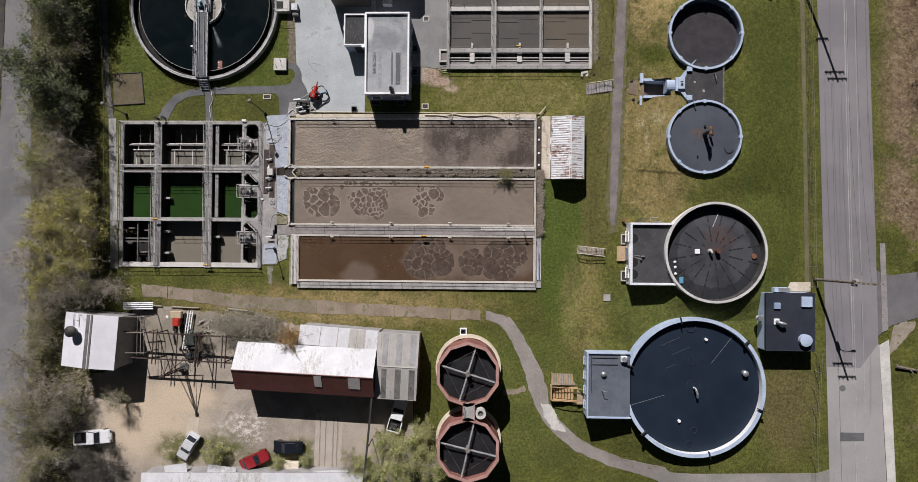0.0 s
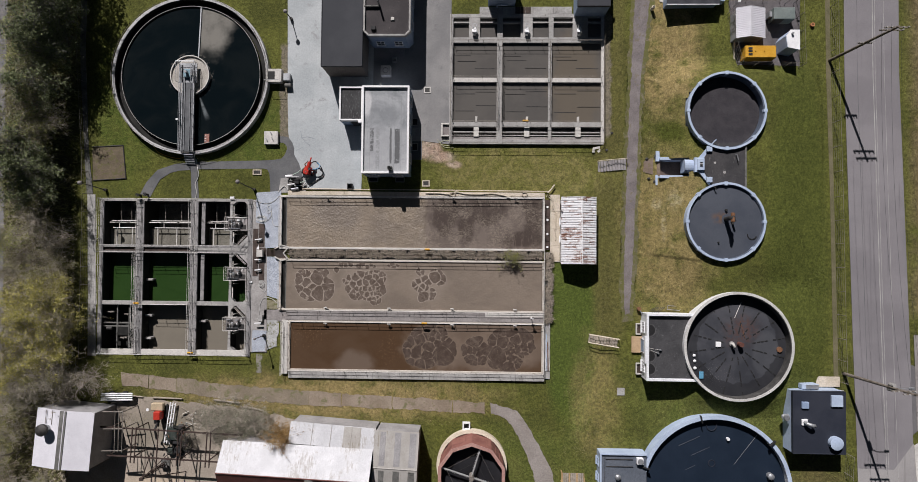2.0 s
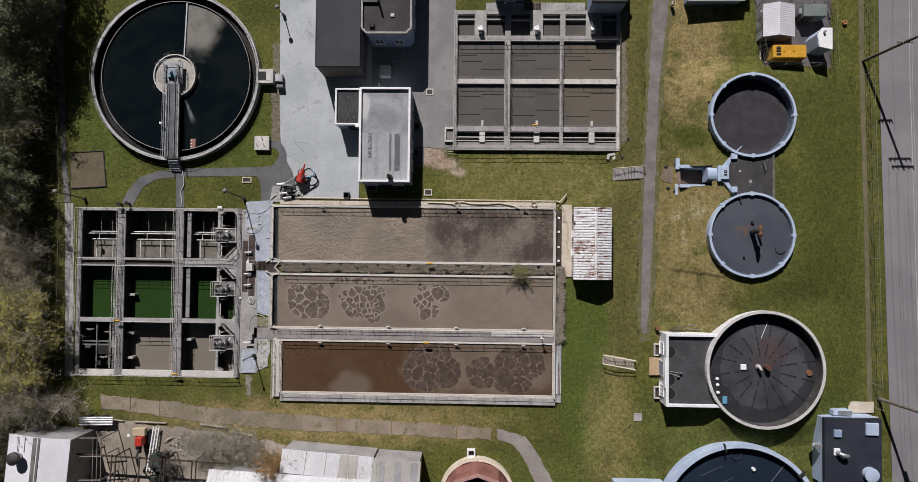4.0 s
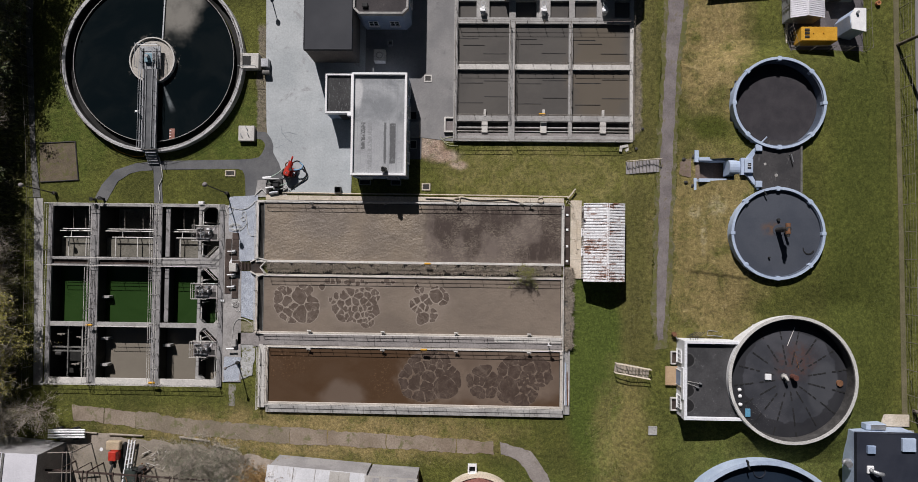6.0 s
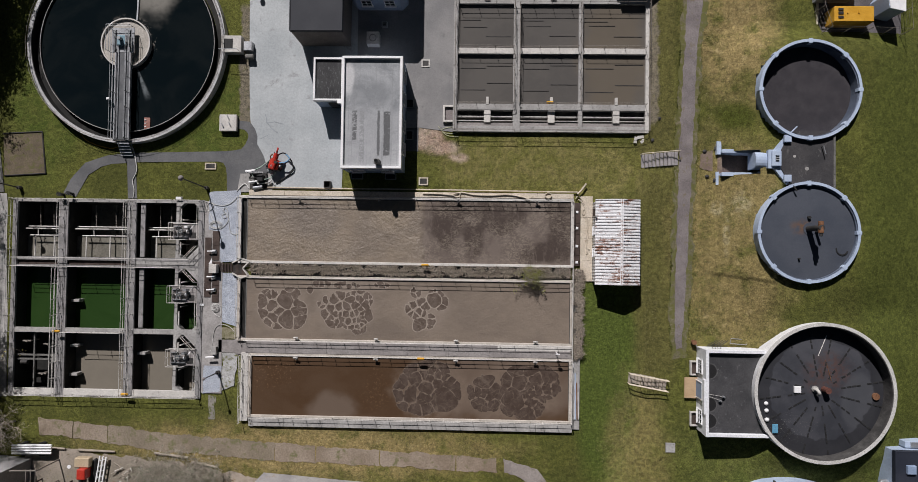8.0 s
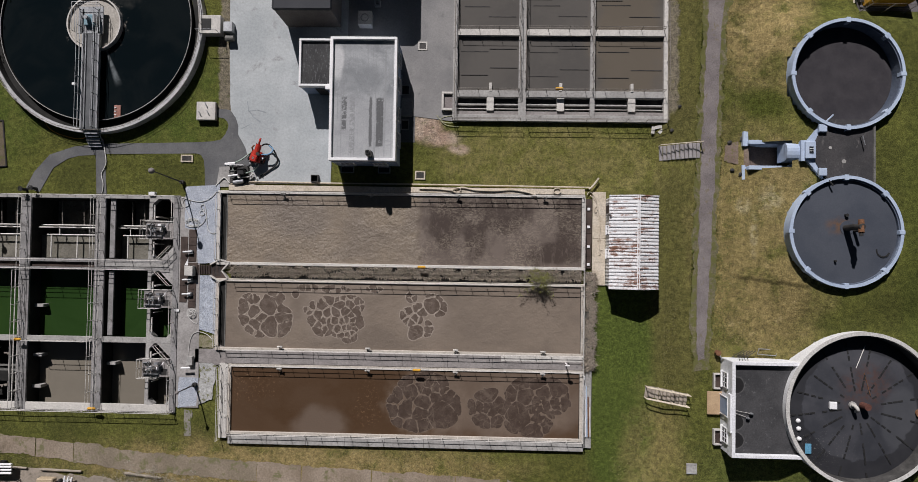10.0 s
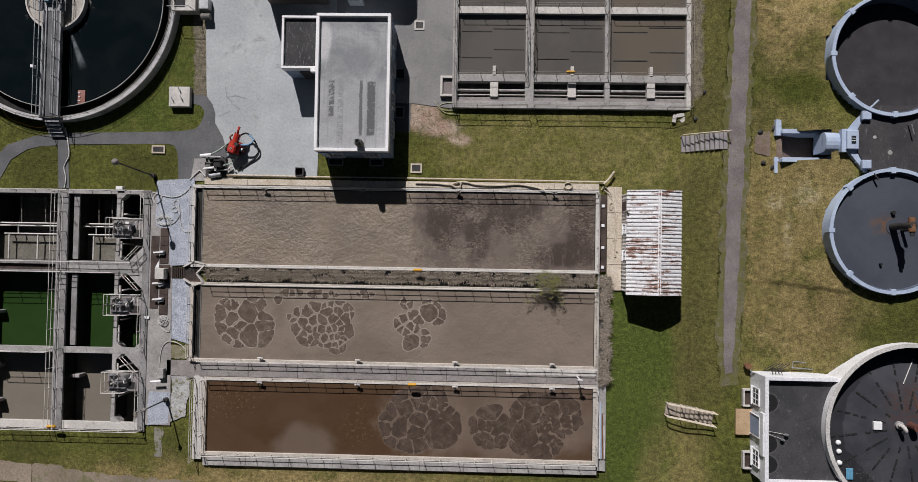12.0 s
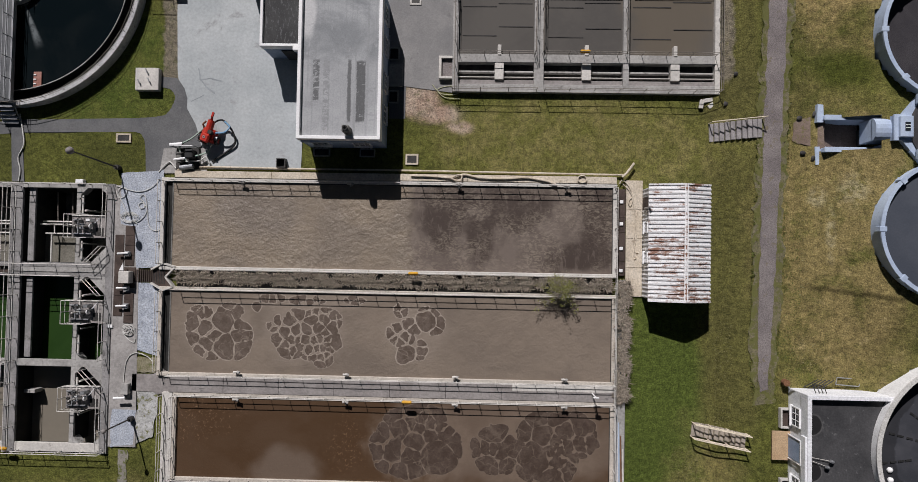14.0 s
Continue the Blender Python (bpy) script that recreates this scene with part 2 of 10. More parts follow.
GRASS = grass_material()
CONCRETE = surf("concrete", (0.30, 0.29, 0.275), (0.40, 0.39, 0.37), 0.6, 5, 0.85, 0.01, stain=(0.18, 0.17, 0.16), stain_at=0.58, vary=0.28)
CONCRETE_MID = surf('walk_concrete', (0.235, 0.215, 0.205), (0.30, 0.278, 0.265), 0.5, 5, 0.85, 0.01, stain=(0.15, 0.14, 0.135), stain_at=0.57, streak=(0.4, 1.4, 1), vary=0.28)
CONCRETE_PALE = surf("pale_concrete", (0.50, 0.48, 0.445), (0.60, 0.575, 0.53), 0.7, 6, 0.85, 0.008, stain=(0.31, 0.29, 0.26), stain_at=0.6, vary=0.22)
CONCRETE_CREAM = surf("cream_concrete", (0.52, 0.45, 0.35), (0.62, 0.55, 0.45), 0.7, 7, 0.85, 0.01, stain=(0.3, 0.25, 0.19), stain_at=0.58)
CONCRETE_DARK = surf("damp_concrete", (0.12, 0.118, 0.11), (0.19, 0.185, 0.17), 0.6, 6, 0.85, 0.015, stain=(0.05, 0.05, 0.045), stain_at=0.55)
# near-black slime tone, darkened further for the shade inside the sunk cells
TANK_WALL = surf('slime_and_shade_wall', (0.014, 0.014, 0.013), (0.03, 0.029, 0.026), 0.6, 6, 0.85, 0.015, stain=(0.03, 0.03, 0.026), stain_at=0.55)
YARD = surf("yard_concrete", (0.365, 0.39, 0.395), (0.46, 0.482, 0.483), 0.17, 5, 0.85, 0.006, stain=(0.295, 0.3, 0.3), stain_at=0.56, vary=0.17)
ASPHALT_GREY = surf("grey_asphalt", (0.195, 0.192, 0.19), (0.265, 0.258, 0.25), 0.2, 9, 0.9, 0.01, stain=(0.15, 0.147, 0.145), stain_at=0.59, vary=0.2)
ASPHALT_DARK = surf("dark_asphalt", (0.11, 0.112, 0.115), (0.155, 0.155, 0.155), 0.4, 9, 0.9, 0.012, stain=(0.19, 0.185, 0.175), vary=0.3)
GRAVEL_PATH = surf("path_gravel", (0.185, 0.162, 0.158), (0.25, 0.222, 0.214), 0.5, 14, 0.95, 0.03, stain=(0.165, 0.14, 0.1), stain_at=0.56, vary=0.55)
OLD_PATH = surf("old_asphalt", (0.225, 0.178, 0.13), (0.305, 0.25, 0.193), 0.3, 6, 0.92, 0.012, stain=(0.15, 0.14, 0.072), stain_at=0.535, vary=0.34)
GRAVEL_WHITE = surf("white_gravel", (0.38, 0.415, 0.475), (0.49, 0.525, 0.58), 1.2, 9, 0.9, 0.06, stain=(0.3, 0.31, 0.31), stain_at=0.6, vary=0.6)
STEEL = surf("galvanised_steel", (0.34, 0.35, 0.36), (0.47, 0.48, 0.49), 1.0, 12, 0.45, 0.002, 0.6)
STEEL_DARK = surf("dark_steel", (0.035, 0.034, 0.033), (0.07, 0.065, 0.06), 1.0, 12, 0.6, 0.004, 0.2)
RAIL = surf("rail_paint", (0.58, 0.56, 0.52), (0.7, 0.67, 0.62), 1.0, 14, 0.6, 0.002, 0.0, stain=(0.2, 0.12, 0.07), stain_at=0.66)
RAIL_DARK = surf("weathered_rail", (0.17, 0.15, 0.13), (0.26, 0.235, 0.205), 1.0, 14, 0.6, 0.002, 0.0, stain=(0.1, 0.06, 0.04), stain_at=0.6)
GRATING = surf("brown_grating", (0.05, 0.036, 0.03), (0.085, 0.062, 0.052), 1.0, 18, 0.8, 0.02)
WHITE_PAINT = surf("white_paint", (0.74, 0.74, 0.74), (0.82, 0.82, 0.81), 0.8, 9, 0.6, 0.003, stain=(0.55, 0.53, 0.5), stain_at=0.68, vary=0.12)
BLUE_PAINT = surf("pale_blue_paint", (0.36, 0.435, 0.56), (0.44, 0.52, 0.635), 0.6, 8, 0.6, 0.004, stain=(0.25, 0.29, 0.36), stain_at=0.63, vary=0.15)
BLUE_WALL = surf("blue_grey_wall", (0.23, 0.30, 0.42), (0.29, 0.36, 0.48), 0.6, 8, 0.7, 0.004, stain=(0.16, 0.2, 0.27), stain_at=0.62, vary=0.2)
GLASS = surf("dark_glass", (0.02, 0.025, 0.03), (0.035, 0.04, 0.045), 1.0, 4, 0.08, 0.0, spec=0.6)
ROOF_SLATE = surf("dark_grey_roofing", (0.04, 0.042, 0.048), (0.052, 0.054, 0.06), 0.2, 9, 0.8, 0.004, vary=0.15)
ROOF_NAVY = surf("navy_cover", (0.008, 0.0155, 0.029), (0.012, 0.021, 0.037), 0.2, 7, 0.55, 0.006, stain=(0.04, 0.046, 0.06), stain_at=0.70, vary=0.2)
ROOF_HUT = surf("blue_black_roofing", (0.02, 0.024, 0.036), (0.03, 0.034, 0.047), 0.3, 8, 0.7, 0.006, stain=(0.075, 0.08, 0.09), stain_at=0.66, vary=0.2)
COVER_GREY = surf("grey_tank_cover", (0.055, 0.063, 0.08), (0.07, 0.078, 0.095), 0.3, 8, 0.6, 0.005, stain=(0.09, 0.085, 0.08), stain_at=0.66, vary=0.12)
MEDIA = surf("dark_sludge", (0.042, 0.039, 0.044), (0.06, 0.055, 0.06), 0.6, 22, 0.95, 0.06, vary=0.6)
BRICK_RED = surf("oxide_red_wall", (0.21, 0.085, 0.07), (0.28, 0.125, 0.10), 0.7, 9, 0.85, 0.01, stain=(0.38, 0.26, 0.21), stain_at=0.64)
CREAM_WALL = surf("cream_wall", (0.62, 0.54, 0.42), (0.71, 0.63, 0.5), 0.7, 9, 0.8, 0.008, stain=(0.42, 0.33, 0.26), stain_at=0.62)
RED_PAINT = surf("red_machine_paint", (0.42, 0.03, 0.02), (0.5, 0.05, 0.03), 1.5, 14, 0.4, 0.004, stain=(0.1, 0.05, 0.04), stain_at=0.66)
YELLOW_PAINT = surf("yellow_paint", (0.58, 0.30, 0.03), (0.66, 0.36, 0.045), 1.0, 12, 0.45, 0.003, stain=(0.36, 0.2, 0.05), stain_at=0.7)
RUBBER = surf("black_rubber", (0.018, 0.018, 0.018), (0.03, 0.03, 0.03), 2, 14, 0.7, 0.003)
HOSE = surf("pale_hose", (0.55, 0.55, 0.52), (0.66, 0.65, 0.62), 2, 14, 0.5, 0.002)
WOOD = surf("weathered_timber", (0.30, 0.26, 0.21), (0.40, 0.35, 0.29), 1.5, 14, 0.9, 0.01, stain=(0.18, 0.15, 0.12), stain_at=0.6)
WOOD_NEW = surf("yellow_timber", (0.40, 0.26, 0.13), (0.5, 0.34, 0.18), 1.0, 14, 0.8, 0.008, stain=(0.3, 0.18, 0.09))
BARK = surf("bark", (0.12, 0.10, 0.08), (0.22, 0.19, 0.16), 2.0, 14, 0.95, 0.02)
RUST = surf("rusty_steel", (0.14, 0.065, 0.03), (0.22, 0.11, 0.06), 1.5, 12, 0.85, 0.01, stain=(0.06, 0.04, 0.03))

# ---- building tools ----


def mesh_of(name, bm, *mats):
    me = bpy.data.meshes.new(name)
    bmesh.ops.recalc_face_normals(bm, faces=bm.faces)
    bm.to_mesh(me)
    bm.free()
    for m in mats:
        me.materials.append(m)
    return me


def thing(name, x, y, z, label, category, group="", turn=0.0, kind=""):
    """A top-level thing: an Empty at its base."""
    e = new(name)
    e.empty_display_size = 0.2
    e.matrix_world = pose(x, y, z, 0, 0, turn)
    return tagged(e, label, category, group, kind)


def part(name, bm, mat, parent, label="", at=None):
    """One bmesh as one mesh object under a thing or a part."""
    ob = new(name, mesh_of(name, bm, *(mat if isinstance(mat, (list, tuple)) else (mat,))))
    ob.parent = parent
    if at is not None:
        ob.matrix_local = at
    return tagged(ob, label)


def piece(name, me, parent, m):
    """One more object on a shared mesh."""
    ob = new(name, me)
    ob.parent = parent
    ob.matrix_local = m
    return ob


def solid(name, bm, mat, label, category="", kind="structure"):
    """A piece of the setting, in world coordinates."""
    return tagged(new(name, mesh_of(name, bm, mat)), label, category, "", kind)


def box(x0, x1, y0, y1, z0, z1, bm=None, bevel=0.0):
    out = bm or bmesh.new()
    v = [out.verts.new((x, y, z)) for z in (z0, z1) for x, y in ((x0, y0), (x1, y0), (x1, y1), (x0, y1))]
    fs = [out.faces.new([v[i] for i in f]) for f in ((3, 2, 1, 0), (4, 5, 6, 7), (0, 1, 5, 4), (1, 2, 6, 5), (2, 3, 7, 6), (3, 0, 4, 7))]
    if bevel:
        es = list({e for f in fs for e in f.edges})
        bmesh.ops.bevel(out, geom=es, offset=bevel, segments=1, affect="EDGES", profile=0.5)
    return out


def prism(points, z0, z1, bm=None):
    """An upright block on an outline, counter-clockwise."""
    out = bm or bmesh.new()
    lo = [out.verts.new((x, y, z0)) for x, y in points]
    hi = [out.verts.new((x, y, z1)) for x, y in points]
    out.faces.new(hi)
    out.faces.new(lo[::-1])
    for i in range(len(points)):
        j = (i + 1) % len(points)
        out.faces.new((lo[i], lo[j], hi[j], hi[i]))
    return out


def tube(p, q, r, n=6, bm=None, r2=None, caps=True):
    """A round bar from p to q."""
    out = bm or bmesh.new()
    p, q = Vector(p), Vector(q)
    d = (q - p).normalized()
    a = d.orthogonal().normalized()
    b = d.cross(a)
    rings = []
    for c, rr in ((p, r), (q, r if r2 is None else r2)):
        rings.append([out.verts.new(c + rr * (math.cos(6.28319 * k / n) * a + math.sin(6.28319 * k / n) * b)) for k in range(n)])
    for k in range(n):
        j = (k + 1) % n
        out.faces.new((rings[0][k], rings[0][j], rings[1][j], rings[1][k]))
    if caps:
        out.faces.new(rings[0][::-1])
        out.faces.new(rings[1])
    return out


def pipe(points, r, n=6, bm=None):
    """A bent bar or hose through points."""
    out = bm or bmesh.new()
    pts = [Vector(p) for p in points]
    last = None
    for i, p in enumerate(pts):
        d = (pts[min(i + 1, len(pts) - 1)] - pts[max(i - 1, 0)]).normalized()
        a = d.cross(Vector((0.013, 0.021, 1))).normalized()
        b = d.cross(a)
        ring = [out.verts.new(p + r * (math.cos(6.28319 * k / n) * a + math.sin(6.28319 * k / n) * b)) for k in range(n)]
        if last:
            for k in range(n):
                j = (k + 1) % n
                out.faces.new((last[k], last[j], ring[j], ring[k]))
        else:
            out.faces.new(ring[::-1])
        last = ring
    out.faces.new(last)
    return out


def curl(points, steps=8):
    """Points of a smooth line through the given ones."""
    p = [Vector(q) for q in points]
    out = []
    for i in range(len(p) - 1):
        a, b, c, d = p[max(i - 1, 0)], p[i], p[i + 1], p[min(i + 2, len(p) - 1)]
        for k in range(steps):
            t = k / steps
            out.append(0.5 * (2 * b + (c - a) * t + (2 * a - 5 * b + 4 * c - d) * t * t + (3 * b - a - 3 * c + d) * t ** 3))
    return out + [p[-1]]


def ring(r0, r1, z0, z1, n=96, bm=None, x=0.0, y=0.0, a0=0.0, a1=360.0):
    """A round wall, or an arc of one."""
    out = bm or bmesh.new()
    whole = a1 - a0 > 359.9
    rows = []
    for k in range(n if whole else n + 1):
        a = radians(a0 + (a1 - a0) * k / n)
        c, s = math.cos(a), math.sin(a)
        rows.append([out.verts.new((x + r * c, y + r * s, z)) for r, z in ((r0, z0), (r1, z0), (r1, z1), (r0, z1))])
    for k in range(n):
        p, q = rows[k], rows[(k + 1) % len(rows)]
        for i in range(4):
            j = (i + 1) % 4
            out.faces.new((p[i], q[i], q[j], p[j]))
    if not whole:
        out.faces.new(rows[0][::-1])
        out.faces.new(rows[-1])
    return out


def disc(r, z, n=96, bm=None, x=0.0, y=0.0, dome=0.0, thick=0.05):
    """A round slab, domed in the middle if asked."""
    out = bm or bmesh.new()
    last = None
    steps = 6 if dome else 1
    top = out.verts.new((x, y, z + dome))
    for i in range(1, steps + 1):
        rr = r * i / steps
        zz = z + dome * (1 - (i / steps) ** 2)
        now = [out.verts.new((x + rr * math.cos(6.28319 * k / n), y + rr * math.sin(6.28319 * k / n), zz)) for k in range(n)]
        for k in range(n):
            j = (k + 1) % n
            out.faces.new((top, now[k], now[j]) if last is None else (last[k], now[k], now[j], last[j]))
        last = now
    low = [out.verts.new((v.co.x, v.co.y, z - thick)) for v in last]
    for k in range(n):
        j = (k + 1) % n
        out.faces.new((last[k], low[k], low[j], last[j]))
    out.faces.new(low[::-1])
    return out


def railing(name, points, label, group, height=1.05, gap=2.0, mat=None, r=0.025, closed=False, rails=(1.0, 0.55)):
    """A handrail with posts along a line on the plan; points have x, y, z of the foot."""
    mat = mat or RAIL
    pts = [Vector(p) for p in points]
    if closed:
        pts.append(pts[0])
    o = pts[0]
    t = thing(name, o.x, o.y, o.z, label, "railing", group)
    for k in rails:
        bm = bmesh.new()
        for a, b in zip(pts, pts[1:]):
            up = Vector((0, 0, height * k)) - o
            tube(a + up, b + up, r * 0.9, 5, bm)
        part("top_rail" if k == 1.0 else "mid_rail", bm, mat, t)
    me = mesh_of("post", tube((0, 0, 0), (0, 0, height - r), r, 5), mat)
    for a, b in zip(pts, pts[1:]):
        n = max(1, round((b - a).length / gap))
        for k in range(n + (1 if b is pts[-1] and not closed else 0)):
            piece("post", me, t, Matrix.Translation(a + (b - a) * (k / n) - o))
    return t


def smooth(t):
    t = min(max(t, 0.0), 1.0)
    return t * t * (3 - 2 * t)


def bank_at(y):
    """Where the middle of the grass bank runs."""
    if y > -2:
        return 19.4
    if y > -16:
        return 19.4 - 4.2 * smooth((-2 - y) / 14)
    return 15.2 + 18 * smooth((-18 - y) / 22)


SUNK = [(-49.4, -28.5, -3.8, 17.4), (-1.9, 18.6, 25.05, 42.55), (25.3, 28.75, 20.6, 22.65)]     # where the ground is cut out: x, x, y, y


BERMS = [(33.1, 14.6, 28.6, 4.78), (34.6, -0.95, -0.95, 6.64)]     # round tanks banked with earth: x, y from, y to, radius


def berm(x, y):
    """Height of the earth banked up against the round tanks."""
    a = 1.65 * smooth((14.0 - math.hypot(x - 33.1, y - min(max(y, 14.6), 28.6))) / 8.4) * smooth((x - 23.8) / 6.0) * smooth((36.5 - y) / 4)
    b = 1.25 * smooth((12.6 - math.hypot(x - 34.6, y + 0.95)) / 5.8) * smooth((x - 28.0) / 2.5) * smooth((y + 11.0) / 4.0)
    return (a ** 4 + b ** 4) ** 0.25


def lie(x, y):
    """Height of the ground: a lower yard, a bank, and a terrace that carries the road."""
    w = 1.9 + 4.0 * smooth((-18 - y) / 12)
    up = 1.7 * smooth((x - bank_at(y) + w) / (2 * w))
    return up + 0.55 * smooth((x - 22) / 12) * (up / 1.7)


def land(x, y):
    """Height of the ground with the banked earth."""
    return lie(x, y) + berm(x, y)


def sheet(name, outline, mat, label, lift=0.03, step=1.5, kind="structure", thick=0.06, rag=0.0):
    """A surface laid over the land: outline as pairs of points along its two edges, densified."""
    bm = bmesh.new()
    rows = []
    for (a, b), (c, d) in zip(outline, outline[1:]):
        a, b, c, d = (Vector(v) for v in (a, b, c, d))
        n = max(1, int(max((c - a).length, (d - b).length) / step))
        m = 6
        for k in range(n):
            rows.append([(a + (c - a) * k / n).lerp(b + (d - b) * k / n, j / m) for j in range(m + 1)])
    a, b = (Vector(v) for v in outline[-1])
    rows.append([a.lerp(b, j / 6) for j in range(7)])
    if rag:
        for r in rows:
            for j in range(7):
                k = rag * (abs(j - 3) / 3) ** 2
                r[j] = r[j] + Vector((noise.noise((r[j].x * 0.9, r[j].y * 0.9, 3.1)) + 0.6 * noise.noise((r[j].x * 2.7, r[j].y * 2.7, 8.0)), noise.noise((r[j].x * 0.9, r[j].y * 0.9, 7.7)) + 0.6 * noise.noise((r[j].x * 2.7, r[j].y * 2.7, 1.0)))) * k
    top = [[bm.verts.new((p.x, p.y, land(p.x, p.y) + lift)) for p in r] for r in rows]
    for r, s in zip(top, top[1:]):
        for j in range(6):
            bm.faces.new((r[j], r[j + 1], s[j + 1], s[j]))
    rim = [r[0] for r in top] + top[-1][1:] + [r[-1] for r in top[::-1][1:]] + top[0][1:-1][::-1]
    low = [bm.verts.new((v.co.x, v.co.y, v.co.z - thick)) for v in rim]
    for k in range(len(rim)):
        j = (k + 1) % len(rim)
        bm.faces.new((rim[k], rim[j], low[j], low[k]))
    return solid(name, bm, mat, label, "", kind)

# ---- ground, roads and paths ----
TANKS = SUNK[0]


def ground():
    def lines(lo, hi, step, extra):
        inner = [lo + step * k for k in range(int((hi - lo) / step) + 1)]
        inner = [v for v in inner if all(abs(v - e) > 0.4 for e in extra)] + list(extra)
        return sorted(inner + [lo - 15, lo - 60, lo - 250, lo - 900, hi + 15, hi + 60, hi + 250, hi + 900])
    xs = lines(-75, 75, 1.2, sum((list(s[:2]) for s in SUNK), []))
    ys = lines(-55, 70, 1.2, sum((list(s[2:]) for s in SUNK), []))
    bm = bmesh.new()
    grid = []
    for x in xs:
        grid.append([bm.verts.new((x, y, lie(x, y) + 0.05 * (noise.noise((x * 0.25, y * 0.25, 0)) if -70 < x < 70 and -50 < y < 60 else 0) - 0.02)) for y in ys])
    for i in range(len(xs) - 1):
        for j in range(len(ys) - 1):
            cx, cy = (xs[i] + xs[i + 1]) / 2, (ys[j] + ys[j + 1]) / 2
            if any(s[0] < cx < s[1] and s[2] < cy < s[3] for s in SUNK):
                continue
            bm.faces.new((grid[i][j], grid[i + 1][j], grid[i + 1][j + 1], grid[i][j + 1]))
    solid("ground", bm, GRASS, "mown green and straw-coloured grass with worn patches", "grass")


def banked_earth():
    """Grass banked round the tanks, close up to their walls."""
    bm = bmesh.new()
    step, x0, y0, nx, ny = 0.4, 23.6, -12.4, 62, 124
    verts = {}

    def tank_at(x, y):
        for cx, ya, yb, r in BERMS:
            for cy in {ya, yb}:
                if math.hypot(x - cx, y - cy) < r:
                    return cx, cy, r
        return None

    def vert(i, j):
        if (i, j) not in verts:
            x, y = x0 + step * i, y0 + step * j
            t = tank_at(x, y)
            if t:
                d = Vector((x - t[0], y - t[1])).normalized() * t[2]
                x, y = t[0] + d.x, t[1] + d.y
            b = berm(x, y)
            verts[i, j] = bm.verts.new((x, y, lie(x, y) + b + (0.03 if b > 0.05 else -0.08)))
        return verts[i, j]
    for i in range(nx):
        for j in range(ny):
            x, y = x0 + step * (i + 0.5), y0 + step * (j + 0.5)
            if berm(x, y) < 0.004 or tank_at(x, y) or (25.2 < x < 28.75 and 20.55 < y < 22.7):
                continue
            bm.faces.new((vert(i, j), vert(i + 1, j), vert(i + 1, j + 1), vert(i, j + 1)))
    for f in bm.faces:
        f.smooth = True
    solid("banked_earth", bm, GRASS, "grass banked up against the round tanks", "grass")


ground()
banked_earth()
sheet("road", [((49.0, 90), (56.1, 90)), ((49.1, 34), (56.0, 34)), ((49.9, 0), (57.0, 0)), ((50.3, -13.4), (57.3, -13.2)), ((50.45, -16.4), (54.9, -16.5))], surf("road_asphalt", (0.195, 0.183, 0.19), (0.24, 0.226, 0.232), 0.12, 10, 0.9, 0.006, stain=(0.16, 0.15, 0.157), stain_at=0.58, streak=(6, 0.12, 1), vary=0.22), "grey patched asphalt road with faint seams", 0.064)
sheet("road_south", [((50.3, -13.5), (57.4, -13.25)), ((50.8, -32), (58.4, -32)), ((51.5, -60), (59.5, -60)), ((53, -120), (61, -120))], surf("pale_road", (0.29, 0.275, 0.27), (0.34, 0.325, 0.315), 0.15, 9, 0.9, 0.006, stain=(0.23, 0.215, 0.21), stain_at=0.58, streak=(4, 0.15, 1), vary=0.2), "pale worn concrete road past the asphalt join", 0.055)
SIDE_ASPHALT = surf("side_asphalt", (0.125, 0.12, 0.125), (0.165, 0.158, 0.16), 0.2, 9, 0.9, 0.01, stain=(0.2, 0.185, 0.175), stain_at=0.6, vary=0.2)
sheet("side_road", [((56.9, -12.4), (56.95, -3.2)), ((59.0, -10.7), (58.9, -3.9)), ((62.5, -9.6), (62.5, -3.4)), ((80, -6), (80, 1))], SIDE_ASPHALT, "grey asphalt side road meeting the main road", 0.05)
sheet("pavement_east", [((57.4, -13.4), (58.7, -12.6)), ((58.45, -32), (59.6, -32)), ((59.6, -70), (60.8, -70))], CONCRETE_PALE, "pale concrete pavement along the road", 0.12)
sheet("pavement_strip", [((57.5, 0.5), (58.2, 0.5)), ((57.8, -11.6), (58.6, -11.3))], CONCRETE_MID, "grey concrete kerbside strip beside the road", 0.11)
sheet("verge_dirt", [((58.5, -15.2), (59.4, -10.6)), ((60.0, -13.6), (60.6, -10.2)), ((62.0, -11.6), (62.4, -10.0))], surf("verge_sand", (0.27, 0.23, 0.18), (0.34, 0.29, 0.23), 0.6, 8, 0.95, 0.02, stain=(0.15, 0.14, 0.07), stain_at=0.55), "sandy worn corner beside the side road", 0.03, 0.3, rag=0.4)
sheet("road_patch", [((52.2, -25.3), (55.4, -25.3)), ((52.2, -26.5), (55.4, -26.4))], ASPHALT_DARK, "dark asphalt patch in the pale road", 0.07)
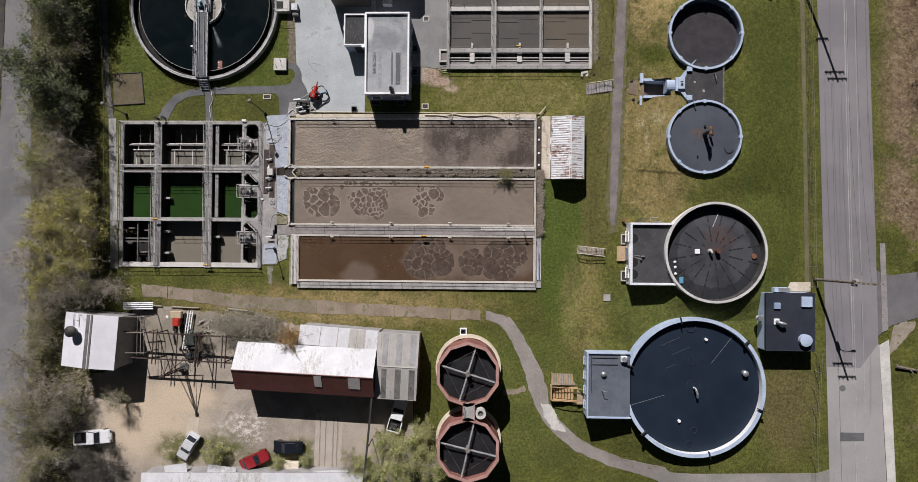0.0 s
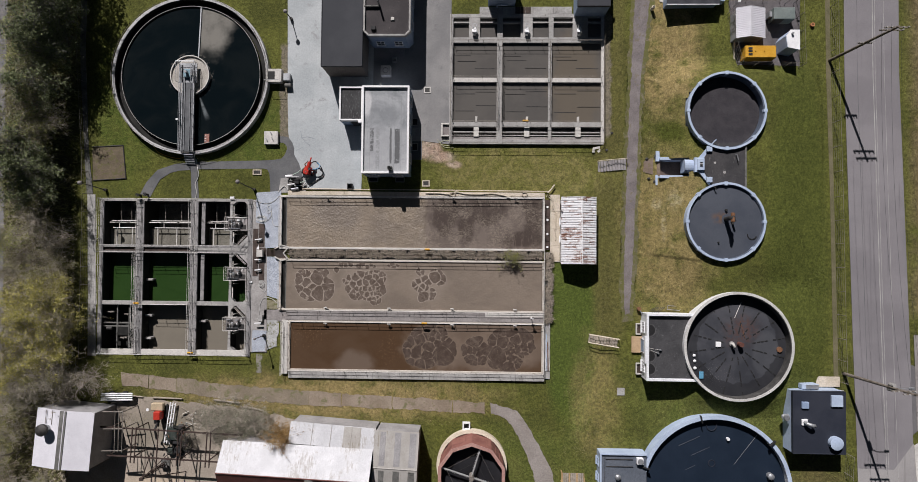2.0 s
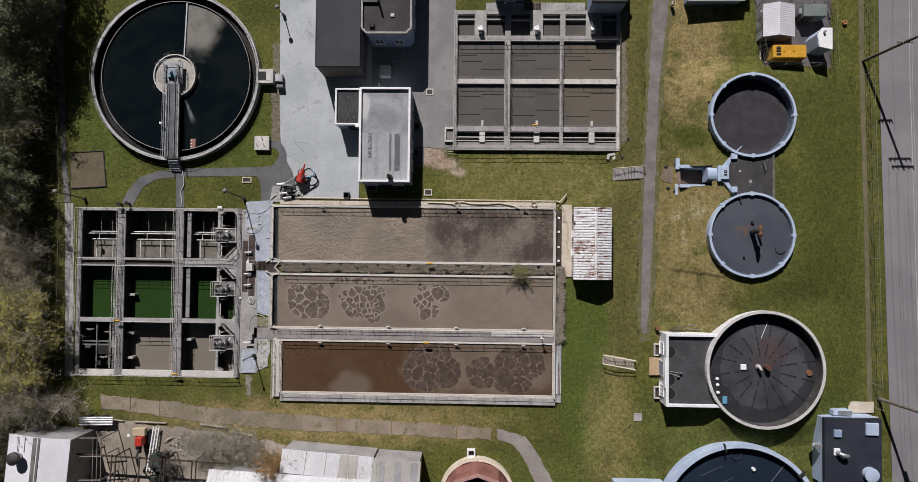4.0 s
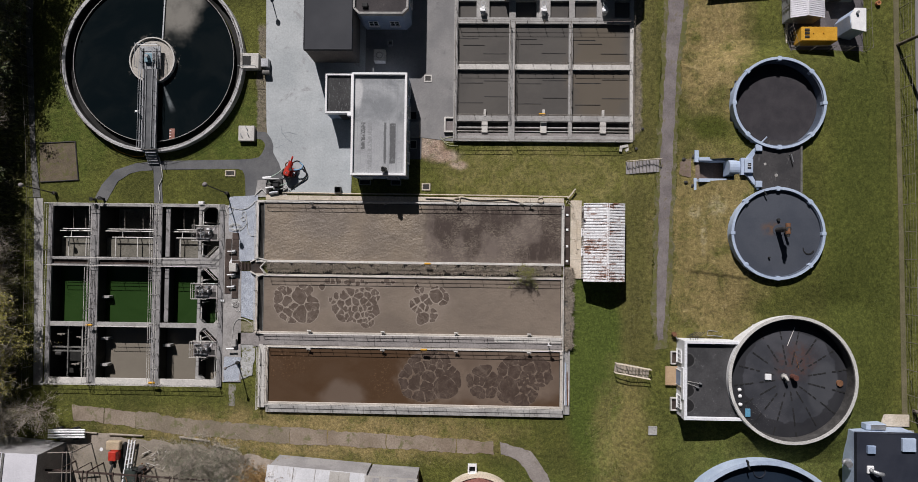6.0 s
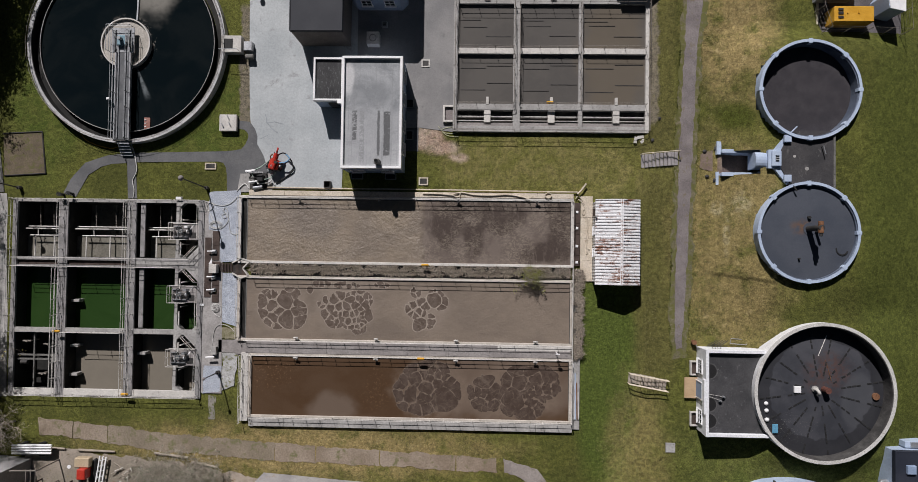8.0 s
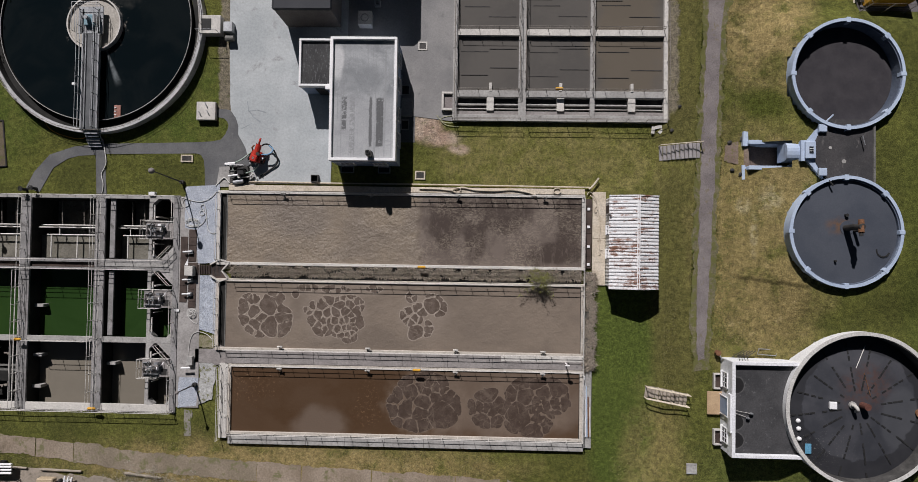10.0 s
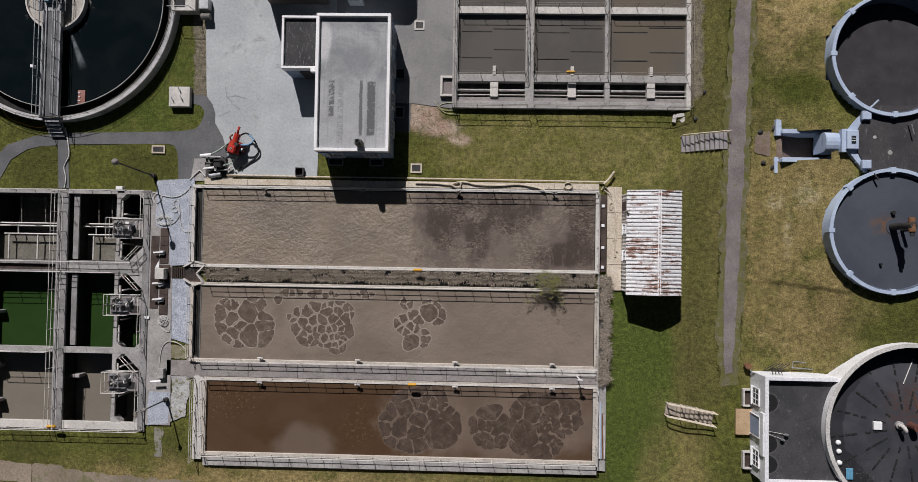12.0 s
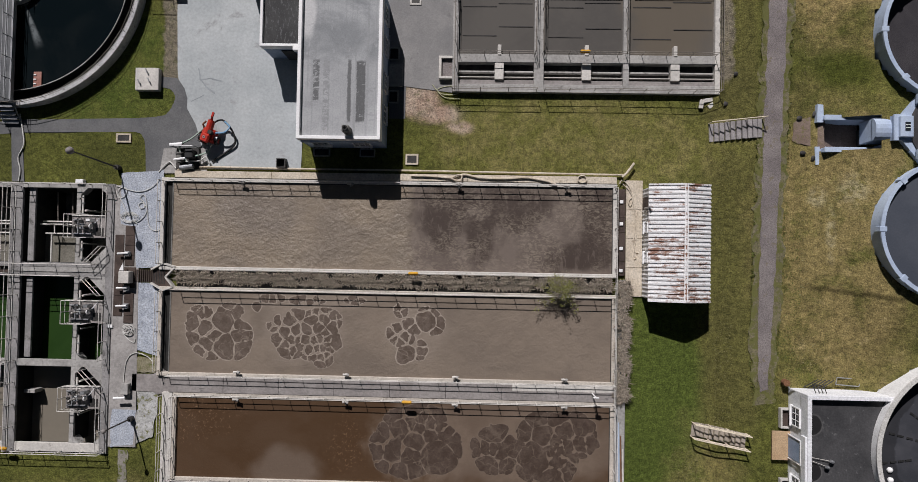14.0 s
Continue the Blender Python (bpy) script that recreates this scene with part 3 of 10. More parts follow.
sheet("entry_road", [((28.81, -30.73), (27.61, -32.7)), ((29.5, -31.4), (29.5, -33.7)), ((49.2, -30.9), (49.2, -33.6)), ((50.9, -30.3), (51.0, -34.4))], surf("entry_asphalt", (0.24, 0.225, 0.205), (0.3, 0.28, 0.255), 0.3, 9, 0.92, 0.012, stain=(0.17, 0.16, 0.14), vary=0.25), "worn asphalt drive leading in from the road", 0.045)
for dx, w in ((1.6, 0.05), (3.55, 0.1), (3.85, 0.06), (5.0, 0.05)):
    sheet("road_seam", [((49.0 + dx, 90), (49.0 + dx + w, 90)), ((49.1 + dx, 34), (49.1 + dx + w, 34)), ((49.9 + dx, 0), (49.9 + dx + w, 0)), ((50.3 + dx, -14), (50.3 + dx + w, -14)), ((50.8 + dx, -32), (50.8 + dx + w, -32))], CONCRETE if dx != 1.6 else ASPHALT_DARK, "thin worn seam along the road", 0.068, thick=0.01)
sheet("path_margin", [((22.4, 90), (25.7, 90)), ((21.9, 44.5), (25.0, 44.5)), ((21.5, 34), (23.7, 34)), ((21.1, 26), (23.35, 26)), ((20.75, 13.8), (22.85, 13.8)), ((20.6, 6), (22.5, 6)), ((20.8, 1.6), (22.2, 1.8))], surf("trodden_margin", (0.15, 0.135, 0.08), (0.2, 0.175, 0.11), 0.5, 9, 0.95, 0.02, stain=(0.115, 0.115, 0.036), stain_at=0.44, vary=0.5), "trodden earth along the gravel path", 0.012, 0.25, thick=0.03, rag=0.35)
sheet("gravel_path", [((22.9, 90), (25.2, 90)), ((22.4, 44.5), (24.4, 44.5)), ((21.95, 34), (23.25, 34)), ((21.55, 26), (22.9, 26)), ((21.2, 13.8), (22.4, 13.8)), ((21.05, 6), (22.0, 6)), ((21.2, 2.6), (21.8, 2.8))], GRAVEL_PATH, "narrow grey gravel path with ragged edges", 0.03, 0.22, rag=0.14)
sheet("yard", [((-24.2, 90), (-12.0, 90)), ((-24.2, 45), (-12.0, 45)), ((-23.95, 31), (-6.0, 30)), ((-23.8, 26.6), (-6.0, 26.5)), ((-23.7, 25.8), (-6.9, 25.8)), ((-23.2, 25.1), (-7.8, 25.1)), ((-22.94, 24.3), (-8.85, 24.3)), ((-22.95, 23.5), (-9.8, 23.5)), ((-22.6, 22.9), (-13.3, 22.9)), ((-22.2, 22.2), (-13.65, 22.2)), ((-21.9, 21.2), (-13.7, 21.2)), ((-21.6, 20.1), (-13.7, 20.1)), ((-21.3, 18.7), (-13.75, 18.7))], YARD, "pale blue-grey concrete yard with faint stains", 0.04)
sheet("yard_east", [((-12.3, 90), (-1.8, 90)), ((-12.3, 30), (-1.8, 30)), ((-6.9, 29.5), (-1.9, 29.5)), ((-6.9, 25.6), (-1.9, 25.0))], ASPHALT_GREY, "grey asphalt yard between the buildings", 0.045)
# darker strip laid in place of the building's shade on the ground
sheet("yard_shade_strip", [((-6.9, 25.55), (-5.6, 25.5)), ((-6.9, 22.9), (-5.6, 22.9))], ASPHALT_DARK, "asphalt strip darkened for the building's shade", 0.03)
sheet("path_clarifier", [((-44.0, 18.0), (-42.6, 17.6)), ((-43.2, 19.6), (-41.3, 20.0)), ((-41.7, 21.3), (-39.9, 20.9)), ((-39.2, 22.15), (-38.8, 21.2)), ((-36.0, 22.45), (-36.0, 21.42)), ((-27.0, 22.68), (-27.1, 21.58)), ((-25.6, 22.78), (-26.6, 21.45)), ((-24.7, 22.95), (-26.3, 20.95)), ((-24.1, 23.6), (-26.2, 20.2)), ((-22.5, 23.5), (-26.1, 19.3)), ((-21.2, 19.2), (-26.0, 18.1))], ASPHALT_DARK, "dark asphalt footpath beside the round clarifier", 0.02)
sheet("path_link", [((-37.1, 21.6), (-36.2, 21.6)), ((-36.9, 17.5), (-35.9, 17.5))], ASPHALT_DARK, "short dark asphalt link between path and tanks", 0.018)
sheet("path_edge", [((-26.2, 20.4), (-24.9, 20.4)), ((-26.1, 18.0), (-24.8, 18.0))], ASPHALT_DARK, "dark asphalt apron at the yard's corner", 0.016)
sheet("pump_pad", [((-24.7, 20.3), (-21.4, 20.4)), ((-25.0, 18.3), (-21.2, 18.4))], CONCRETE, "rough concrete apron under the pumps", 0.06)
sheet("bare_plot", [((-50.8, 24.4), (-50.6, 19.8)), ((-46.5, 24.6), (-46.0, 20.1))], surf("garden_soil", (0.125, 0.1, 0.068), (0.165, 0.132, 0.088), 0.6, 9, 0.95, 0.03, stain=(0.105, 0.1, 0.04), stain_at=0.5, vary=0.45), "bare brown soil plot in the lawn", 0.02)
# the slab path that runs below the basins
SLABS = [(-46.0, -6.2, -8.0), (-42.2, -6.6, -8.2), (-38.4, -6.9, -8.7), (-32.4, -7.6, -9.4), (-26.0, -8.0, -9.9), (-20.4, -8.3, -10.2), (-16.0, -8.6, -10.3), (-9.2, -8.9, -10.5), (-1.1, -9.2, -10.8), (3.2, -9.5, -10.9)]
WORN_PATH = surf("overgrown_asphalt", (0.2, 0.166, 0.12), (0.265, 0.22, 0.165), 0.3, 6, 0.92, 0.012, stain=(0.15, 0.142, 0.072), stain_at=0.515, vary=0.34)
sheet("worn_path", [((x, a), (x, b)) for x, a, b in SLABS[2:6]], WORN_PATH, "worn brown path overgrown with grass", 0.02, 0.2, rag=0.3)
for (x0, a0, b0), (x1, a1, b1) in zip(SLABS[:2] + SLABS[5:], SLABS[1:3] + SLABS[6:]):
    k = 0.22 * noise.noise((x0 * 1.7, 2.0, 0.5))
    sheet("path_slab", [((x0 + 0.05 + k, a0), (x0 + 0.05 - k, b0)), ((x1 - 0.06, a1), (x1 - 0.06, b1))], OLD_PATH, "cracked pinkish grey asphalt path slab", 0.022, 0.2, rag=0.2)
BEND = [((3.95, -9.52), (3.96, -10.77)), ((7.45, -10.48), (6.13, -11.58)), ((9.21, -12.88), (7.56, -13.73)), ((10.39, -15.19), (8.57, -15.79)), ((11.99, -17.9), (9.58, -18.52)), ((12.66, -20.13), (10.27, -21.0)), ((12.93, -22.61), (10.94, -22.81)), ((14.59, -25.07), (12.11, -24.94)), ((16.86, -27.23), (14.15, -27.28)), ((19.67, -28.79), (16.81, -29.25)), ((23.66, -30.07), (21.24, -31.17)), ((28.81, -30.73), (27.61, -32.7))]
BEND_PATH = surf("grey_old_asphalt", (0.25, 0.222, 0.2), (0.32, 0.288, 0.262), 0.35, 6, 0.92, 0.012, stain=(0.2, 0.175, 0.145), stain_at=0.57, vary=0.3)
for a, b in ((0, 1), (1, 3), (3, 5), (5, 8), (8, 11)):
    sheet("path_slab", BEND[a:b + 1], BEND_PATH, "cracked pinkish grey asphalt path slab on the bend", 0.032, 0.22, rag=0.16)
sheet("path_spur", [((6.4, -20.9), (6.5, -21.5)), ((9.6, -20.2), (9.8, -21.0))], OLD_PATH, "short worn path spur", 0.02, 0.3, rag=0.3)
sheet("path_repair", [((11.93, -22.78), (13.33, -22.59)), ((12.35, -24.43), (14.26, -24.89)), ((13.6, -26.14), (15.5, -26.69))], CONCRETE_PALE, "pale broken concrete repair beside the path", 0.06, 0.25, rag=0.5)
# sandy works yard in the south-west
def works_dirt():
    m = Tree("works_dirt")
    c = m.mix(m.ramp(m.noise(0.16, 6, 0.6, None, 0.6), 0.35, 0.65), (0.27, 0.232, 0.19), (0.39, 0.335, 0.275))
    sand = m.math("MAXIMUM", m.blob(-45, -26, 9, 6.5, 0.3, 1.2, 0.9, 0.2), m.blob(-40, -22.5, 7, 3, 0.4, 1.2, 0.9, 0.3))
    c = m.mix(sand, c, (0.53, 0.43, 0.315))
    c = m.mix(m.math("MULTIPLY", m.blob(-39, -13.5, 8, 3.6, 0.4, 1.2, 1.0, 0.4), 0.7), c, (0.185, 0.165, 0.125))
    rubble = m.math("MULTIPLY", m.blob(-30.5, -26.8, 4.2, 3.0, 0.3, 1.2, 1.2, 0.5), m.ramp(m.noise(1.3, 8, 0.75), 0.45, 0.6))
    c = m.mix(rubble, c, (0.62, 0.57, 0.52))
    dirty = m.math("MULTIPLY", m.ramp(m.noise(0.5, 8, 0.7, None, 0.8), 0.56, 0.7), m.ramp(sand, 0.0, 0.6, 1.0, 0.15))
    c = m.mix(m.math("MULTIPLY", dirty, 0.75), c, (0.16, 0.14, 0.11))
    # thin grass between the parked cars
    verge = None
    for x, y, rx, ry in ((-40.0, -30.0, 4.4, 3.0), (-34.0, -30.0, 4.2, 3.0), (-27.5, -31.6, 5.0, 2.0), (-22.4, -30.6, 3.4, 3.0)):
        k = m.blob(x, y, rx, ry, 0.45, 1.15, 1.0, 0.5)
        verge = k if verge is None else m.math("MAXIMUM", verge, k)
    c = m.mix(m.math("MULTIPLY", verge, m.ramp(m.noise(1.1, 7, 0.7), 0.34, 0.56)), c, m.mix(m.ramp(m.noise(2.2, 6), 0.4, 0.6), (0.1, 0.112, 0.035), (0.165, 0.155, 0.07)))
    g = m.noise(5, 7, 0.7)
    c = m.mix(1.0, c, m.mix(m.ramp(g, 0.25, 0.75), (0.8,) * 3, (1.14,) * 3), "MULTIPLY")
    return m.done(c, 0.95, g, 0.02, spec=0.15)



sheet("works_yard", [((-54.0, -20.0), (-56.0, -33)), ((-49.5, -18.0), (-51, -60)), ((-46.8, -9.4), (-46.5, -60)), ((-40, -9.9), (-42, -60)), ((-31, -10.6), (-33, -60)), ((-20, -12.4), (-20, -60)), ((-9, -14.0), (-11, -60)), ((-6.0, -21.0), (-8.0, -60))], works_dirt(), "sandy trodden works yard", 0.02, 0.6, rag=0.5)
sheet("yard_drive", [((-20.3, -24.5), (-16.5, -24.3)), ((-20.6, -33), (-16.6, -33)), ((-21, -60), (-17, -60))], surf("rutted_concrete", (0.37, 0.325, 0.27), (0.44, 0.39, 0.33), 0.3, 7, 0.92, 0.01, stain=(0.29, 0.25, 0.2), streak=(6, 0.15, 1), stain_at=0.56, vary=0.2), "rutted pale concrete drive", 0.035)
sheet("west_road", [((-67.3, 90), (-63.6, 90)), ((-67.0, 35), (-63.2, 35)), ((-68, 0), (-62.6, 0)), ((-72, -60), (-63, -60))], surf("west_asphalt", (0.15, 0.148, 0.148), (0.2, 0.195, 0.192), 0.2, 9, 0.9, 0.01, vary=0.2), "grey asphalt lane beyond the trees", 0.03)
# concrete kerb of the tank block's west side
sheet("tank_footway", [((-51.3, 17.9), (-50.2, 17.9)), ((-50.9, 5), (-49.8, 5)), ((-50.7, -4), (-49.6, -4))], CONCRETE, "old concrete footway outside the tanks", 0.03)
sheet("boundary_footing", [((-52.9, 60), (-52.0, 60)), ((-52.9, 38), (-52.1, 38)), ((-51.9, 24), (-51.3, 24)), ((-51.4, 18), (-50.5, 18))], CONCRETE_DARK, "narrow dark concrete footing beside the trees", 0.05)
# gravel and paving between tank block and basins
sheet("tank_paving", [((-28.5, 17.3), (-26.5, 17.3)), ((-28.4, -3.2), (-26.2, -3.2))], surf("pale_paving", (0.28, 0.265, 0.252), (0.37, 0.352, 0.335), 0.5, 5, 0.85, 0.01, stain=(0.19, 0.18, 0.17), stain_at=0.57, vary=0.28), "grey concrete paving beside the tanks", 0.10)
sheet("gravel_bed", [((-28.0, 18.3), (-24.6, 18.5)), ((-28.0, 16.0), (-24.66, 16.0)), ((-28.0, 14.25), (-24.66, 14.25)), ((-26.75, 14.1), (-24.66, 14.1)), ((-26.6, 10.75), (-24.9, 10.9))], GRAVEL_WHITE, "pale blue-white gravel bed", 0.112, 0.4, rag=0.12)
sheet("gravel_bed", [((-26.5, 9.65), (-24.7, 9.65)), ((-26.4, 4.4), (-24.62, 3.9))], GRAVEL_WHITE, "pale blue-white gravel bed", 0.07)
sheet("gravel_bed", [((-28.2, -0.3), (-26.3, -0.3)), ((-28.2, -3.2), (-26.4, -3.0))], GRAVEL_WHITE, "pale gravel bed running out into the grass", 0.112, 0.4, rag=0.15)
sheet("weedy_gravel", [((-26.2, 1.15), (-24.4, 1.15)), ((-26.3, -3.0), (-25.0, -2.4))], surf("weedy_stone", (0.36, 0.36, 0.34), (0.5, 0.5, 0.49), 0.9, 8, 0.9, 0.05, stain=(0.15, 0.15, 0.07), stain_at=0.52, vary=0.5), "mottled gravel with weeds", 0.06, 0.4, rag=0.2)
sheet("weed_patch", [((-26.4, 3.95), (-26.4, 2.62)), ((-24.75, 3.7), (-24.8, 2.62))], surf("dead_weeds", (0.2, 0.18, 0.11), (0.29, 0.265, 0.18), 0.9, 10, 0.95, 0.04, stain=(0.12, 0.13, 0.045), stain_at=0.54, vary=0.5), "dead weeds on the gravel by the crossing", 0.085, 0.2, rag=0.15)
sheet("cross_walk", [((-26.64, 2.5), (-26.62, 1.18)), ((-24.95, 2.52), (-24.95, 1.14)), ((-24.25, 3.0), (-24.62, 0.95)), ((-23.5, 2.4), (-23.5, 1.15))], CONCRETE_MID, "grey concrete crossing between the tanks", 0.10)
MARGIN_STRIP = surf("mossy_strip", (0.2, 0.19, 0.16), (0.27, 0.25, 0.22), 0.8, 7, 0.9, 0.01, stain=(0.11, 0.12, 0.04), stain_at=0.5)
sheet("worn_strip", [((-27.6, -3.5), (-26.9, -3.5)), ((-27.6, -6.0), (-26.8, -6.0))], MARGIN_STRIP, "worn concrete strip in the grass", 0.01, 0.2, rag=0.3)
sheet("compound_gravel", [((34.4, 43.6), (43.5, 43.6)), ((35.2, 34.9), (43.4, 34.9))], surf("compound_stone", (0.10, 0.092, 0.095), (0.145, 0.132, 0.135), 0.6, 14, 0.95, 0.03, vary=0.5), "dark crushed stone inside the fenced compound", 0.03)
sheet("terrace_paving", [((25.2, 46), (27.6, 46)), ((25.6, 43.6), (26.6, 43.3))], CONCRETE_PALE, "pale concrete slab beside the house", 0.05)
sheet("entry_soil", [((23.6, 22.7), (23.6, 21.2)), ((24.5, 22.9), (24.5, 20.8)), ((25.6, 22.6), (25.6, 20.7))], surf("red_soil", (0.17, 0.125, 0.1), (0.22, 0.168, 0.135), 0.8, 9, 0.95, 0.02, stain=(0.15, 0.13, 0.06), stain_at=0.53), "bare reddish soil at the sunk entrance", 0.02, 0.2, rag=0.4)
sheet("rail_bed", [((-76, 90), (-67.4, 90)), ((-75.5, 35), (-67.1, 35)), ((-75, 4), (-68.2, 4))], surf("ballast", (0.055, 0.05, 0.047), (0.085, 0.077, 0.07), 0.6, 9, 0.95, 0.05, vary=0.5), "dark stone ballast beside the lane", 0.06, 0.8, rag=0.2)
sheet("yard_ramp", [((-38.9, -25.4), (-37.3, -25.5)), ((-39.2, -28.0), (-37.4, -28.1))], surf("ramp_concrete", (0.47, 0.40, 0.31), (0.53, 0.46, 0.37), 0.5, 8, 0.9, 0.01, vary=0.15), "narrow tan concrete ramp in the yard", 0.045, thick=0.1)
for x in (-19.7, -18.9, -17.8, -17.2):
    sheet("wheel_rut", [((x, -25.0), (x + 0.16, -25.0)), ((x - 0.2, -33), (x - 0.02, -33))], surf("rut_soil", (0.22, 0.19, 0.155), (0.29, 0.25, 0.21), 0.8, 8, 0.95, 0.01), "dark wheel rut in the drive", 0.039, 0.4, thick=0.01, rag=0.06)
sheet("path_spur_yard", [((-25.2, 25.25), (-25.1, 25.9)), ((-24.4, 25.1), (-23.9, 25.85)), ((-24.02, 24.6), (-23.1, 25.2)), ((-23.98, 23.9), (-22.85, 24.3)), ((-24.2, 23.3), (-22.85, 23.3)), ((-24.9, 22.75), (-22.5, 22.6))], ASPHALT_DARK, "dark asphalt spur beside the chamber", 0.024, 0.3, rag=0.2)

TYRE_MARK = surf("tyre_mark", (0.25, 0.27, 0.28), (0.31, 0.335, 0.345), 0.9, 9, 0.9, 0.004, vary=0.2)
for pts in (((-22.15, 26.7), (-22.0, 25.8), (-21.5, 25.15), (-20.8, 24.65)), ((-21.9, 25.75), (-21.2, 25.9), (-20.3, 25.65)), ((-22.65, 24.05), (-21.7, 24.5))):
    sheet("tyre_mark", [((x, y), (x + 0.08, y + 0.09)) for x, y in pts], TYRE_MARK, "faint curved tyre scuff on the yard", 0.046, 0.25, thick=0.005, rag=0.08)

# ---- aeration basins ----
WATER_ONE = water_material("mixed_liquor_grey", (0.235, 0.19, 0.14), (0.185, 0.152, 0.12), 0.4, foam=(0.3, 0.255, 0.2), ripple=0.17, dull=((-17, 15.5, 4, 2.5),), dull_col=(0.165, 0.138, 0.115), fine=3.6, side=(-5.0, (0.06, 0.045, 0.038), (0.16, 0.13, 0.11), ((-2.3, 15.3, 2.3, 3.3), (2.8, 16.0, 3.9, 2.2), (0.4, 13.6, 1.4, 2.6), (9.6, 15.4, 1.7, 3.4), (8.4, 12.2, 3.9, 1.4))), chop=0.6)
WATER_TWO = water_material("mixed_liquor_foam", (0.21, 0.17, 0.133), (0.165, 0.134, 0.107), 0.4, patches=((-19.9, 6.0, 3.0, 2.6), (-13.1, 6.2, 3.3, 2.8), (-4.4, 6.2, 2.6, 2.4), (-13.0, 8.5, 5.0, 0.8)), foam=(0.26, 0.215, 0.175), ripple=0.07, fine=3.6, chop=0.2)
WATER_THREE = water_material("mixed_liquor_brown", (0.072, 0.041, 0.022), (0.085, 0.052, 0.031), 0.3, patches=((-3.9, -2.3, 4.2, 3.2), (5.0, -2.3, 5.2, 3.2)), foam=(0.19, 0.145, 0.11), dull=((3.5, -1.8, 11, 4.4), (-14.2, -4.4, 3.0, 2.0)), dull_col=(0.15, 0.114, 0.088), ripple=0.02, specks=((-20.6, -0.5, 3.4, 2.2), (-21.6, -1.2, 1.6, 2.6), (-9.6, -2.6, 2.0, 2.8)), speck_col=(0.2, 0.125, 0.075))


def scum_material(name, a, b, crack, scale):
    """Drying scum: mottled, with fine wandering cracks."""
    m = Tree(name)
    c = m.mix(m.ramp(m.noise(1.5, 6, 0.65), 0.35, 0.65), a, b)
    wob = m.t.nodes.new("ShaderNodeTexNoise")
    wob.inputs["Scale"].default_value, wob.inputs["Detail"].default_value = 1.3, 3
    m.put(m.pos, wob.inputs["Vector"])
    bend = m.t.nodes.new("ShaderNodeVectorMath")
    bend.operation = "MULTIPLY_ADD"
    m.put(wob.outputs["Color"], bend.inputs[0])
    bend.inputs[1].default_value = (1.1, 1.1, 0)
    m.put(m.pos, bend.inputs[2])
    line = m.math("MULTIPLY", m.ramp(m.cells(scale, at=bend.outputs[0]), 0.012, 0.045, 1.0, 0.0), m.ramp(m.noise(0.7, 4), 0.38, 0.6))
    c = m.mix(m.math("MULTIPLY", line, 0.75), c, crack)
    g = m.noise(8, 6, 0.7)
    c = m.mix(1.0, c, m.mix(m.ramp(g, 0.25, 0.75), (0.78,) * 3, (1.15,) * 3), "MULTIPLY")
    return m.done(c, 0.75, g, 0.02)


SCUM_TWO = scum_material("brown_scum", (0.088, 0.064, 0.049), (0.13, 0.1, 0.08), (0.2, 0.162, 0.13), 1.3)
SCUM_THREE = scum_material("dark_scum", (0.055, 0.036, 0.026), (0.085, 0.06, 0.046), (0.13, 0.098, 0.074), 0.9)
VEIN_TWO = surf("pale_foam", (0.27, 0.226, 0.184), (0.36, 0.306, 0.256), 2.0, 9, 0.8, 0.02, vary=0.25)
VEIN_THREE = surf("brown_foam", (0.14, 0.105, 0.08), (0.19, 0.148, 0.115), 2.0, 9, 0.8, 0.015, vary=0.25)
TOP, WET = 0.35, 0.20
WARM_COPING = surf('warm_coping', (0.46, 0.42, 0.365), (0.56, 0.51, 0.445), 0.7, 6, 0.85, 0.01, stain=(0.28, 0.245, 0.205), stain_at=0.57, vary=0.26)


def basin(x0, x1, y0, y1, water, label, wall=0.3, trough=False, mat=None):
    t = thing("aeration_basin", (x0 + x1) / 2, (y0 + y1) / 2, 0, label, "basin", "aeration basins")
    w, h = (x1 - x0) / 2, (y1 - y0) / 2
    mat = mat or CONCRETE_PALE
    part("water", box(-w - 0.1, w + 0.1, -h - 0.1, h + 0.1, -0.3, WET), water, t, "turbid brown water")
    part("floor", box(-w - 0.1, w + 0.1, -h - 0.1, h + 0.1, -0.6, -0.31), CONCRETE_DARK, t)
    out = wall + (0.66 if trough else 0.0)
    for b in ((-w - out, w + wall, h, h + wall), (-w - out, w + wall, -h - wall, -h), (-w - out, -w - out + wall, -h, h), (w, w + wall, -h, h)):
        part("wall", box(*b, -0.6, TOP, bevel=0.03), mat, t)
    if trough:
        # wet inlet trough behind a low west weir, blackened for a deep recess's shade
        part("trough", box(-w - 0.66, -w - 0.1, -h, h, -0.3, 0.05), TANK_WALL, t, "wet inlet trough blackened as a shaded recess")
        part("weir", box(-w - 0.1, -w - 0.01, -h, h, -0.3, WET + 0.04), CONCRETE_DARK, t)
    # dark wetted band at the foot of the walls
    for b in ((-w, w, h - 0.05, h - 0.003), (w - 0.05, w - 0.003, -h, h)):
        part("wet_band", box(*b, WET - 0.2, WET + 0.06), STEEL_DARK, t, "dark wet band of algae")
    return t


